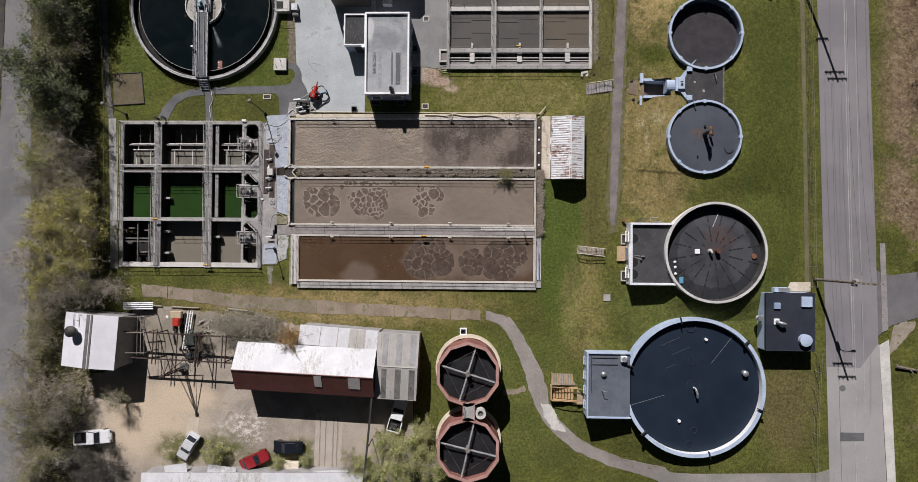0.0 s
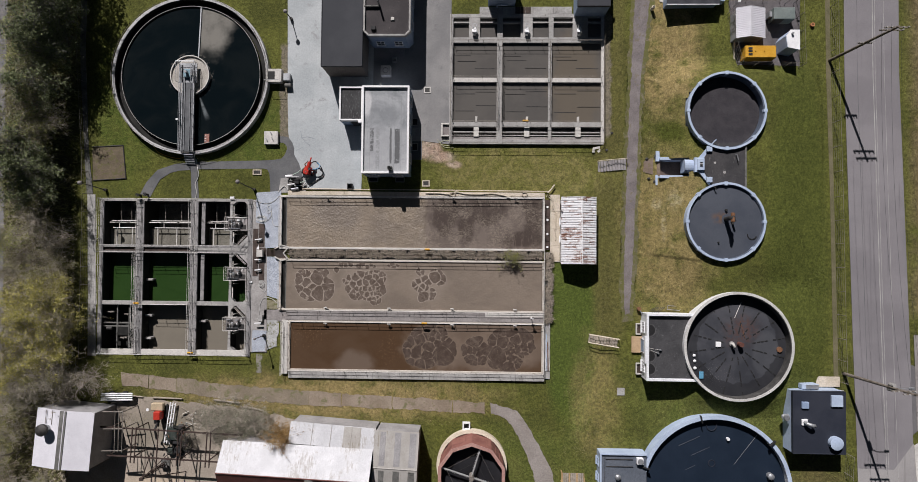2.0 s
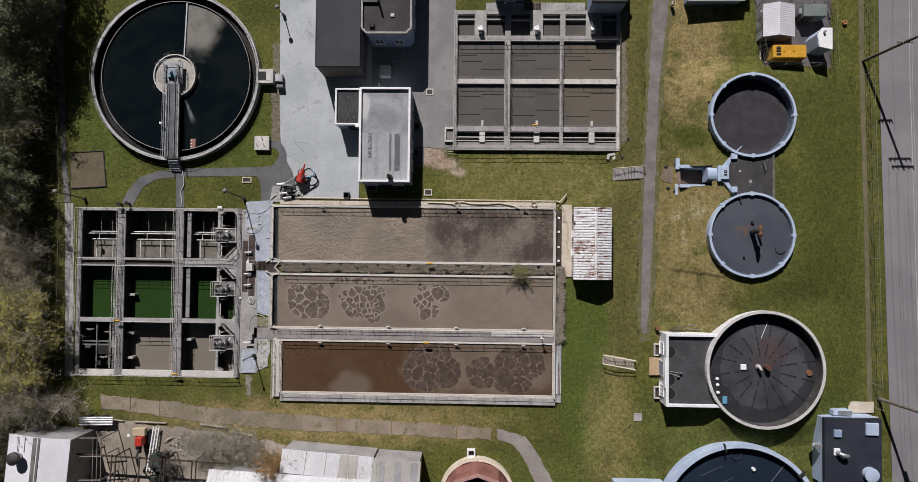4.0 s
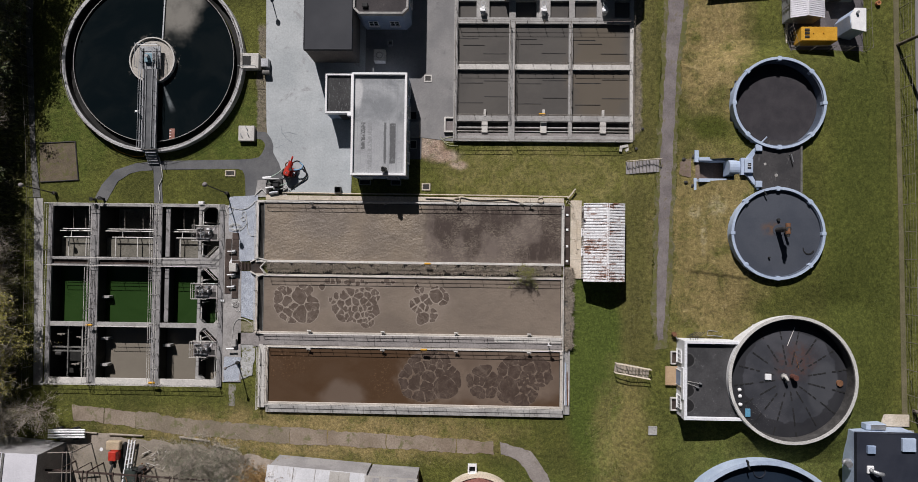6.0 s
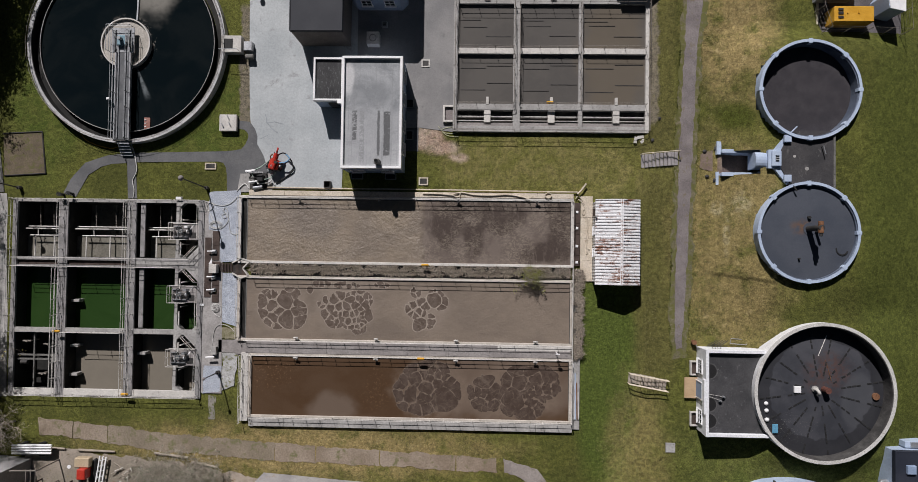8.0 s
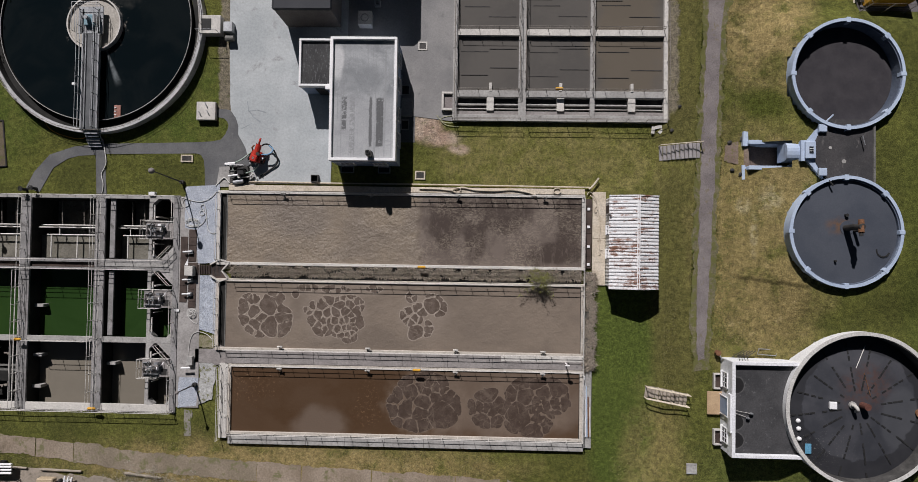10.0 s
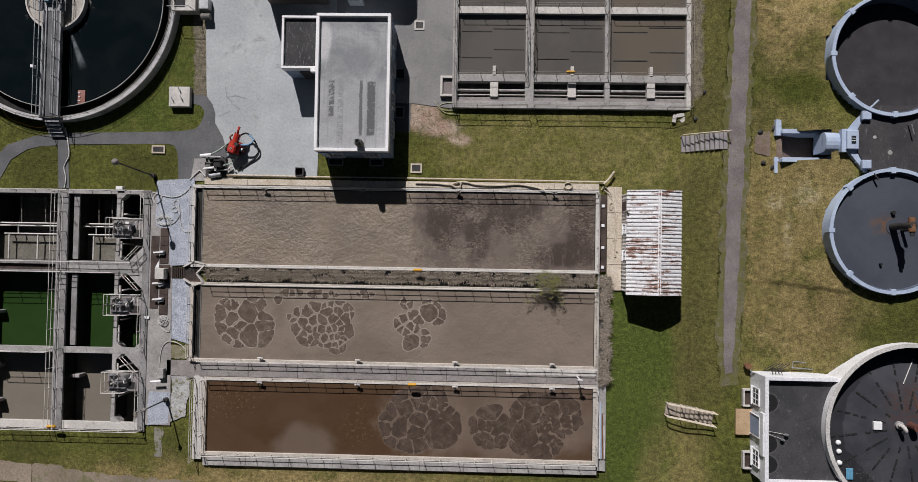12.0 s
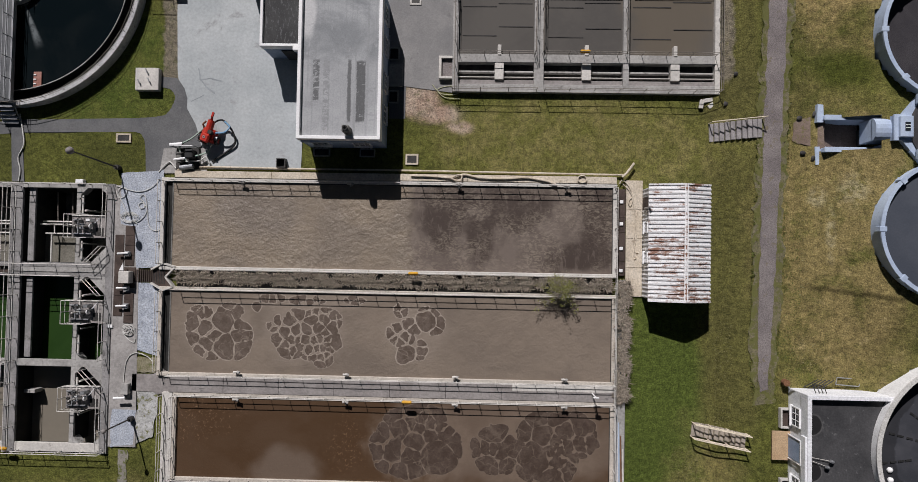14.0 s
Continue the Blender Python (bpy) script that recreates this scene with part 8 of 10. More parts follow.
# ---- trickling filters ----
def filter_tank(x, y, label, arm_turn):
    t = thing("trickling_filter", x, y, 0, label, "tank", "trickling filters")
    r, h = 4.25, 5.4
    out = [(r * math.cos(radians(36 * k + 18)), r * math.sin(radians(36 * k + 18))) for k in range(10)]
    part("base_ring", ring(4.2, 4.62, -0.2, 0.9, 72), CREAM_WALL, t, "cream round footing")
    for k in range(10):
        a, b = Vector(out[k]), Vector(out[(k + 1) % 10])
        part("wall_panel", prism([tuple(a), tuple(b), tuple(b * 0.95), tuple(a * 0.95)], 0.0, h), BRICK_RED, t)
        part("rim_beam", prism([tuple(a * 1.025), tuple(b * 1.025), tuple(b * 0.925), tuple(a * 0.925)], h, h + 0.1), BRICK_RIM, t, "pinkish rim beam")
        for j in (1, 2):
            p = a.lerp(b, j / 3) * 1.004
            part("panel_rib", box(p.x - 0.03, p.x + 0.03, p.y - 0.03, p.y + 0.03, 0.1, h - 0.02), BRICK_RED, t)
    part("filter_bed", disc(4.0, h - 1.3, 60, thick=0.4), MEDIA_BLACK, t, "wet black filter bed")
    part("centre_column", tube((0, 0, h - 1.3), (0, 0, h + 0.35), 0.3, 12), RAIL_DARK, t)
    for k in range(4):
        m = pose(0, 0, h - 0.35, 0, 0, arm_turn + 90 * k)
        a = part("distributor_arm", box(0.2, 3.85, -0.08, 0.08, -0.06, 0.06), ARM_GREY, t, "grey distributor arm", at=m)
        for j in range(11):
            part("nozzle", box(0.55 + 0.31 * j, 0.61 + 0.31 * j, 0.08, 0.2, -0.04, 0.02), ARM_GREY, a)
        part("brace_wire", tube((3.3, 0, 0.0), (0, 3.3, 0.0), 0.012, 4), RAIL_DARK, t, at=m)
        part("stay_wire", tube((0.2, 0, 0.7), (3.0, 0, 0.1), 0.015, 4), STEEL_DARK, t, at=m)
        part("brace_wire", tube((2.0, 0, 0.0), (0, 2.0, 0.0), 0.015, 4), STEEL_DARK, t, at=m)
    return t


ARM_GREY = surf("arm_grey", (0.44, 0.44, 0.43), (0.54, 0.54, 0.53), 1.0, 12, 0.5, 0.003, 0.3)
BRICK_RIM = surf("faded_pink_rim", (0.36, 0.2, 0.17), (0.44, 0.26, 0.22), 0.7, 9, 0.85, 0.006)
MEDIA_BLACK = surf("wet_filter_bed", (0.010, 0.010, 0.012), (0.018, 0.018, 0.021), 0.6, 16, 0.6, 0.05, vary=0.5)
filter_tank(1.5, -17.5, "tall ten-sided red trickling filter with four distributor arms", 73)
filter_tank(1.58, -27.6, "second tall ten-sided red trickling filter beside shrubs", 77)
t = thing("filter_platform", 1.75, -22.5, 0, "railed platform between the two filters", "platform")
part("deck", box(-0.9, 0.75, -1.2, 1.2, 5.35, 5.5), CONCRETE, t)
for x, y in ((-0.8, -1.1), (0.65, -1.1), (-0.8, 1.1), (0.65, 1.1)):
    part("leg", box(x - 0.1, x + 0.1, y - 0.1, y + 0.1, 0, 5.35), BRICK_RED, t)
for x in (-0.85, 0.7):
    for z in (6.0, 6.5):
        part("rail", tube((x, -1.2, z), (x, 1.2, z), 0.03, 5), BRICK_RIM, t)
    for y in (-1.2, 0, 1.2):
        part("post", tube((x, y, 5.5), (x, y, 6.5), 0.03, 5), BRICK_RIM, t)
part("drum", ring(0.4, 0.7, 4.9, 6.0, 24, x=1.5, y=-0.1), CONCRETE_PALE, t, "pale round drum")
part("drum_lid", disc(0.6, 5.7, 24, x=1.5, y=-0.1), CONCRETE_DARK, t)
part("drum_leg", box(1.4, 1.6, -0.2, 0.0, 0, 5.65), STEEL_DARK, t)
t = thing("inlet_box", 0.75, -12.5, 0, "small white-rimmed concrete box beside the filter", "chamber")
for b in ((-0.5, 0.5, 0.35, 0.5), (-0.5, 0.5, -0.5, -0.35), (-0.5, -0.33, -0.35, 0.35), (0.33, 0.5, -0.35, 0.35)):
    part("kerb", box(*b, 0, 0.6), WHITE_PAINT, t)
part("pit", box(-0.33, 0.33, -0.35, 0.35, 0, 0.1), RUBBER, t)

# ---- works sheds ----
WHITE_SHEET = roof_sheet("white_roof_sheet", (0.52, 0.52, 0.53), (0.61, 0.61, 0.62), (0.40, 0.38, 0.36), 0.78, 1)
STORE_SHEET = surf("clean_white_sheet", (0.64, 0.63, 0.66), (0.71, 0.70, 0.73), 0.5, 8, 0.6, 0.004, stain=(0.52, 0.5, 0.5), stain_at=0.66, vary=0.12)
RED_SHEET = roof_sheet("oxide_roof_sheet", (0.135, 0.05, 0.042), (0.17, 0.065, 0.052), (0.2, 0.1, 0.08), 0.82, 1)
GREY_SHEET = roof_sheet("grey_roof_sheet", (0.36, 0.34, 0.31), (0.43, 0.41, 0.38), (0.27, 0.24, 0.2), 0.8, 1)
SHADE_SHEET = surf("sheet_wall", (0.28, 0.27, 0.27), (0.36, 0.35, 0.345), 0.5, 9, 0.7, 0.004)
t = gable("white_roofed_store", -54.1, -46.7, -17.5, -10.1, 0, 4.8, 5.3, "store with a bright white sheet roof and grey strip", STORE_SHEET, SHADE_SHEET, turn=-4.5, category="building", ridge_at=0.52)
part("skylight_strip", box(-0.42, 0.42, -3.68, 3.68, 5.37, 5.4), CONCRETE_DARK, t, "grey translucent strip")
part("roof_vent", disc(0.75, 6.3, 20, x=-2.0, y=1.3, dome=0.25, thick=0.35), STEEL_DARK, t, "round dark roof vent")
part("vent_neck", tube((-2.0, 1.3, 4.9), (-2.0, 1.3, 6.1), 0.4, 12), STEEL, t)
for x in (-2.3, -1.5):
    part("roof_ladder", tube((x, 1.8, 5.2), (x, 3.6, 5.2), 0.04, 5), RAIL_DARK, t)
part("door_canopy", box(2.6, 3.0, -3.9, -3.6, 2.8, 3.6), SHADE_SHEET, t)
t = thing("lean_to_frame", -45.0, -13.0, 0, "open steel lean-to frame beside the store", "frame")
for y in (-2.6, 0.2, 2.4):
    part("post", tube((1.4, y, 0), (1.4, y, 3.4), 0.07, 6), RAIL_DARK, t)
    part("beam", tube((-1.2, y, 3.6), (1.4, y, 3.4), 0.07, 6), RAIL_DARK, t)
for x in (0.4, 0.9, 1.4):
    part("purlin", tube((x, -2.8, 3.5), (x, 2.6, 3.5), 0.05, 6), RAIL_DARK, t)
t = gable("works_shed", -30.2, -11.1, -20.6, -14.1, 0, 4.3, 6.2, "long works shed, one roof slope white, the other oxide red", RED_SHEET, SHADE_SHEET, ridge="x", turn=-2.6, ribs=24, rib=0.01, category="building", back=WHITE_SHEET, ridge_at=0.46)
for x, w in ((2.1, 0.5), (7.0, 0.8)):
    d = 1.9 / 2.99
    part("skylight", prism([(-2.1, 4.3 + 1.15 * d + 0.12), (-0.4, 4.3 + 2.85 * d + 0.12), (-0.4, 4.3 + 2.85 * d + 0.15), (-2.1, 4.3 + 1.15 * d + 0.15)], x - w, x + w), CONCRETE_PALE, t, "pale skylight sheet", at=Matrix(((0, 0, 1, 0), (1, 0, 0, 0), (0, 1, 0, 0), (0, 0, 0, 1))))
t = thing("works_lean_to", -16.2, -13.0, 0, "white sheeted lean-to behind the works shed", "shed", turn=-4.0)
part("wall", box(-5.4, 5.3, -1.15, 1.15, -0.3, 3.6), SHADE_SHEET, t)
k = Matrix(((0, 0, 1, 0), (1, 0, 0, 0), (0, 1, 0, 0), (0, 0, 0, 1)))
part("roof", prism([(-1.3, 4.25), (1.3, 3.7), (1.3, 3.8), (-1.3, 4.35)], -5.5, 5.4), WHITE_SHEET, t, at=k)
for x in (-2.6, -0.2, 2.4):
    part("roof_seam", prism([(-1.3, 4.36), (1.3, 3.81), (1.3, 3.85), (-1.3, 4.4)], x - 0.03, x + 0.03), GREY_SHEET, t, at=k)
part("grey_sheet", prism([(-1.3, 4.352), (1.25, 3.812), (1.25, 3.818), (-1.3, 4.362)], 1.4, 3.6), GREY_SHEET, t, at=k)
t = gable("works_annex", -11.0, -5.35, -21.4, -12.3, 0, 3.9, 4.5, "grey sheet-roofed annex with pale strips", GREY_SHEET, SHADE_SHEET, ridge="x", turn=-2.6, category="building", ribs=10)
for x, w in ((-1.7, 0.35), (0.2, 0.4), (2.1, 0.4)):
    for s in (-1, 1):
        part("skylight", prism([(s * 4.4, 3.93 + 0.08), (s * 0.3, 4.48 + 0.06), (s * 0.3, 4.5 + 0.06), (s * 4.4, 3.95 + 0.08)][::s], x - w, x + w), CONCRETE_DARK if s < 0 else SHADE_SHEET, t, at=k)
t = gable("white_roofed_shed", -43.9, -12.5, -41.5, -32.1, 0, 2.9, 3.6, "low shed with broken white roof sheets", WHITE_SHEET, SHADE_SHEET, ridge="x", turn=1.0, ribs=16, category="building")
for x, y, w, a in ((-39.5, -32.2, 1.6, 8), (-33.0, -32.3, 2.0, -6), (-17.5, -32.6, 2.4, 3)):
    q = thing("loose_sheet", x, y, 2.2, "loose white roof sheet over the eaves", "sheet", turn=a)
    part("sheet", box(-w, w, -0.9, 0.8, 0, 0.05), WHITE_SHEET, q)
    for s in (-w + 0.3, w - 0.3):
        part("prop", tube((s, 0, -2.2), (s, 0, 0), 0.05, 6), RAIL_DARK, q)
# steel frames in the works yard
DARK_GREEN = surf("dark_green_paint", (0.03, 0.04, 0.036), (0.05, 0.06, 0.052), 1.0, 12, 0.5, 0.004, stain=(0.08, 0.05, 0.035))
DARK_RUST = surf("dark_rust", (0.04, 0.026, 0.022), (0.07, 0.048, 0.04), 1.0, 12, 0.8, 0.006)
t = thing("gantry_frame", -37.3, -14.8, 0, "rusty open gantry frame over the works yard", "gantry")
GANTRY = pose(0, 0, 0, 0, 0, -2.4)
for y, x0, x1 in ((1.75, -9.6, 9.2), (-1.85, -8.4, 7.6)):
    part("beam", box(x0, x1, y - 0.08, y + 0.08, 3.0, 3.2), DARK_RUST, t, at=GANTRY)
for x in (-5.2, -4.7, -1.8, 0.85, 1.3, 4.6, 5.1):
    part("cross_beam", box(x - 0.06, x + 0.06, -2.6, 2.0, 3.21, 3.33), DARK_RUST, t, at=GANTRY)
for x in (-8.2, -4.9, 1.1, 4.8, 7.4):
    for y in (1.75, -1.85):
        part("post", tube((x, y, 0), (x, y, 3.05), 0.08, 6), DARK_RUST, t, at=GANTRY)
t = thing("derrick_mast", -39.6, -18.2, 0, "dark rusty lattice derrick mast with stays", "mast")
for x, y in ((-0.16, -0.16), (0.16, -0.16), (0.16, 0.16), (-0.16, 0.16)):
    part("leg", tube((x, y, 0), (x * 0.6, y * 0.6, 5.9), 0.05, 5), DARK_RUST, t)
for k in range(9):
    z, s = 0.3 + 0.62 * k, 0.16 * (1 - 0.045 * k)
    part("lacing", tube((-s, -s, z), (s, -s, z + 0.6), 0.025, 4), DARK_RUST, t)
    part("lacing", tube((s, s, z), (-s, s, z + 0.6), 0.025, 4), DARK_RUST, t)
    part("lacing", tube((-s, s, z), (-s, -s, z + 0.6), 0.025, 4), DARK_RUST, t)
part("head", box(-0.25, 0.25, -0.2, 0.2, 5.85, 6.1, bevel=0.04), DARK_RUST, t)
for p, r in (((2.8, -1.1, 0), 0.07), ((-2.1, 1.3, 0), 0.06), ((1.6, 2.4, 0), 0.05)):
    part("stay", tube(p, (0, 0, 5.8), r, 5), DARK_RUST, t)
part("winch", tube((-0.5, -0.35, 0.5), (0.5, -0.35, 0.5), 0.22, 10), STEEL_DARK, t)
part("foot", box(-0.6, 0.6, -0.6, 0.6, 0, 0.2, bevel=0.03), CONCRETE_DARK, t)
t = thing("runway_beam", -11.6, -21.5, 0, "long dark runway beam on posts", "beam")
part("beam", box(-0.12, 0.12, -13, 0.4, 4.0, 4.3), STEEL_DARK, t, at=pose(0, 0, 0, 0, 0, -5))
for y in (-0.2, -6.5, -12.5):
    part("post", tube((y * 0.087, y, 0), (y * 0.087, y, 4.0), 0.09, 6), STEEL_DARK, t)
t = thing("tracked_loader", -40.2, -11.6, 0.02, "red and black loader parked among scrap", "loader")
part("cab", box(-0.4, 0.5, -0.5, 0.6, 0.6, 1.7, bevel=0.08), RED_PAINT, t)
part("bonnet", box(-1.0, 0.6, 0.6, 1.6, 0.5, 1.2, bevel=0.08), surf("tan_paint", (0.45, 0.36, 0.24), (0.5, 0.4, 0.28), 1, 9, 0.6), t)
for x in (-0.75, 0.75):
    part("track", box(x - 0.2, x + 0.2, -1.3, 1.3, 0.0, 0.6, bevel=0.15), RUBBER, t)
part("boom", pipe([(0, -0.5, 1.0), (-0.2, -1.8, 1.5), (-0.3, -3.2, 0.8)], 0.15, 8), STEEL_DARK, t)
part("lamp", disc(0.2, 1.8, 12, x=-1.1, y=0.9), WHITE_PAINT, t)
t = thing("steel_truss", -38.9, -12.6, 0.1, "white lattice truss lying on blocks", "truss", turn=-8)
for x in (-0.35, 0.0, 0.35):
    part("chord", box(x - 0.06, x + 0.06, -2.9, 2.6, 0.3, 0.45), WHITE_PAINT, t)
for j in range(9):
    part("web", tube((-0.35, -2.7 + 0.6 * j, 0.4), (0.35, -2.4 + 0.6 * j, 0.4), 0.04, 5), WHITE_PAINT, t)
for y in (-2.2, 2.0):
    part("block", box(-0.5, 0.5, y - 0.15, y + 0.15, -0.08, 0.3), WOOD, t)
rng = random.Random(5)
t = thing("scrap_heap", -38.2, -15.0, 0, "dark heap of scrap metal and machine parts", "scrap")
for k in range(70):
    a = Vector((rng.uniform(-1.3, 1.2), rng.uniform(-2.2, 2.4), rng.uniform(0.05, 0.9)))
    d = Vector((rng.uniform(-0.8, 0.8), rng.uniform(-0.9, 0.9), rng.uniform(-0.1, 0.4)))
    part("scrap_bar", tube(a, a + d, rng.uniform(0.03, 0.1), 5), rng.choice((DARK_RUST, STEEL_DARK, RUST, RUBBER, CONCRETE_DARK)), t)
for x, y, w, d, h, m in ((-0.3, 0.9, 0.7, 0.9, 0.9, DARK_GREEN), (0.4, -0.9, 0.6, 0.8, 0.8, RUBBER), (-0.6, -1.5, 0.4, 0.5, 0.6, DARK_GREEN), (0.7, 1.6, 0.4, 0.4, 0.5, STEEL_DARK)):
    part("machine_casing", box(x - w, x + w, y - d, y + d, 0, h, bevel=0.12), m, t)
t = thing("brush_pile", -34.9, -12.1, 0, "pile of pale cut branches", "brush")
for k in range(60):
    a = Vector((rng.uniform(-2.2, 2.0), rng.uniform(-1.2, 1.3), rng.uniform(0.05, 0.5)))
    d = Vector((rng.uniform(-1, 1), rng.uniform(-0.6, 0.6), rng.uniform(-0.05, 0.3)))
    part("branch", tube(a, a + d, 0.04, 5), WOOD if k % 3 else CONCRETE_PALE, t)
for x, y, l, a in ((-44.5, -9.4, 1.6, -4), (-39.5, -9.6, 2.0, -3), (-31.4, -9.9, 1.8, -8), (-27.8, -10.8, 1.4, -12)):
    q = thing("fallen_log", x, y, 0.0, "bleached log lying along the yard's edge", "log", "logs along the yard")
    part("trunk", tube((-l, 0, 0.14), (l, 0.1, 0.14), 0.14, 7, r2=0.1), WOOD, q, at=pose(0, 0, 0, 0, 0, a))
t = thing("junk_trailer", -46.2, -9.4, 0.0, "low trailer loaded with pale pipes", "trailer")
part("bed", box(-1.6, 1.8, -0.6, 0.6, 0.5, 0.65, bevel=0.03), STEEL_DARK, t)
for y in (-0.4, -0.1, 0.2, 0.45):
    part("pipe", tube((-2.0, y, 0.8), (2.3, y + 0.1, 0.8), 0.1, 8), WHITE_PAINT, t)
for x in (-0.9, 1.0):
    for y in (-0.6, 0.6):
        part("wheel", ring(0.12, 0.34, -0.09, 0.09, 16), RUBBER, t, at=pose(x, y, 0.34, 90, 0, 0))


# ---- cars ----
def car(x, y, turn, paint, label, length=4.6, width=1.8, pickup=False, name="car", z=0.03):
    t = thing(name, x, y, z, label, "car", turn=turn)
    l, w = length / 2, width / 2
    side = [(-l, 0.35), (-l, 0.8), (-l * 0.86, 0.92), (l * 0.35, 0.98), (l * 0.9, 0.82), (l, 0.62), (l, 0.35)]
    up = Matrix(((1, 0, 0, 0), (0, 0, -1, 0), (0, 1, 0, 0), (0, 0, 0, 1)))
    bm = prism(side, -w, w)
    bmesh.ops.bevel(bm, geom=bm.edges[:], offset=0.07, segments=2, affect="EDGES")
    part("body", bm, paint, t, at=up)
    if pickup:
        cab = [(-l * 0.22, 0.95), (-l * 0.16, 1.6), (l * 0.22, 1.62), (l * 0.44, 0.97)]
        bed = (-l * 0.95, -l * 0.26)
        part("bed_floor", box(bed[0], bed[1], -w + 0.12, w - 0.12, 0.9, 0.96), RUBBER, t, "dark open load bed")
        for s in (-1, 1):
            part("bed_side", box(bed[0], bed[1], s * w - 0.06 - (0.06 if s > 0 else 0), s * w + 0.06 - (0.06 if s > 0 else 0), 0.9, 1.25, bevel=0.02), paint, t)
        part("tailgate", box(-l * 0.97, -l * 0.93, -w + 0.05, w - 0.05, 0.9, 1.25), paint, t)
        part("load", box(-l * 0.8, -l * 0.5, -0.4, 0.5, 0.96, 1.2, bevel=0.05), STEEL_DARK, t)
    else:
        cab = [(-l * 0.78, 0.93), (-l * 0.5, 1.4), (l * 0.08, 1.42), (l * 0.42, 0.96)]
    bm = prism(cab, -w + 0.12, w - 0.12)
    part("cabin", bm, paint, t, at=up)
    a, b, c, d = cab
    for (p, q), n in (((a, b), "rear_window"), ((c, d), "windscreen")):
        dx, dz = q[0] - p[0], q[1] - p[1]
        nx, nz = (-dz, dx) if n == "windscreen" else (-dz, dx)
        s = math.hypot(nx, nz)
        nx, nz = nx / s * 0.02, nz / s * 0.02
        p2, q2 = (p[0] + dx * 0.1, p[1] + dz * 0.1), (p[0] + dx * 0.9, p[1] + dz * 0.9)
        part(n, prism([(p2[0] - nx, p2[1] - nz), (q2[0] - nx, q2[1] - nz), (q2[0] + nx, q2[1] + nz), (p2[0] + nx, p2[1] + nz)], -w + 0.2, w - 0.2), GLASS, t, at=up)
    for s in (-1, 1):
        y0 = s * (w - 0.12)
        part("side_window", prism([(a[0] + 0.22, a[1] + 0.06), (b[0] + 0.1, b[1] - 0.08), (c[0] - 0.05, c[1] - 0.08), (d[0] - 0.3, d[1] + 0.06)], y0 - 0.015, y0 + 0.015), GLASS, t, at=up)
        for e in (-0.62, 0.62):
            wh = part("wheel", ring(0.16, 0.33, -0.1, 0.1, 18), RUBBER, t, at=pose(e * l, s * (w - 0.08), 0.33, 90, 0, 0))
            part("rim", ring(0.04, 0.17, -0.08, 0.08, 14), STEEL, wh)
        part("headlight", box(l - 0.12, l - 0.02, s * w * 0.7 - 0.15, s * w * 0.7 + 0.15, 0.62, 0.74), GLASS, t)
        part("mirror", box(d[0] - 0.35, d[0] - 0.2, s * (w + 0.02) - 0.08, s * (w + 0.02) + 0.08, 0.98, 1.1, bevel=0.02), paint, t)
    return t


def paint(name, c):
    m = Tree(name)
    return m.done(m.mix(m.ramp(m.noise(3, 5), 0.4, 0.8), c, tuple(0.85 * v for v in c)), 0.25, spec=0.6)


SILVER, WHITE_CAR = paint("silver_car_paint", (0.55, 0.56, 0.58)), paint("white_car_paint", (0.75, 0.75, 0.76))
car(-52.4, -28.2, 3, WHITE_CAR, "white pickup truck with a dark load bed", 5.3, 1.88, True, "pickup_truck")
car(-38.5, -29.3, 239, SILVER, "silver saloon car parked on the verge", 4.2, 1.68)
car(-28.9, -31.1, 25, paint("dark_red_car_paint", (0.26, 0.02, 0.025)), "dark red saloon car parked on the grass", 4.25, 1.7)
car(-24.1, -29.2, 179, paint("black_car_paint", (0.012, 0.014, 0.02)), "black saloon car parked beside the yard", 4.2, 1.7)
car(-8.5, -24.4, 75, WHITE_CAR, "small white truck parked behind the annex", 4.8, 1.9, True, "pickup_truck")
t = thing("trailer_box", -23.6, -31.8, 0.05, "cream wooden box on the grass", "box")
part("box", box(-1.1, 1.1, -0.55, 0.55, 0, 0.8, bevel=0.05), CREAM_WALL, t)


# ---- steps, lamps, fences and poles ----
GREY_BOARD = surf("grey_board", (0.25, 0.235, 0.235), (0.34, 0.32, 0.315), 1.2, 10, 0.9, 0.01, stain=(0.17, 0.15, 0.14), stain_at=0.6, streak=(0.6, 3, 1), vary=0.3)


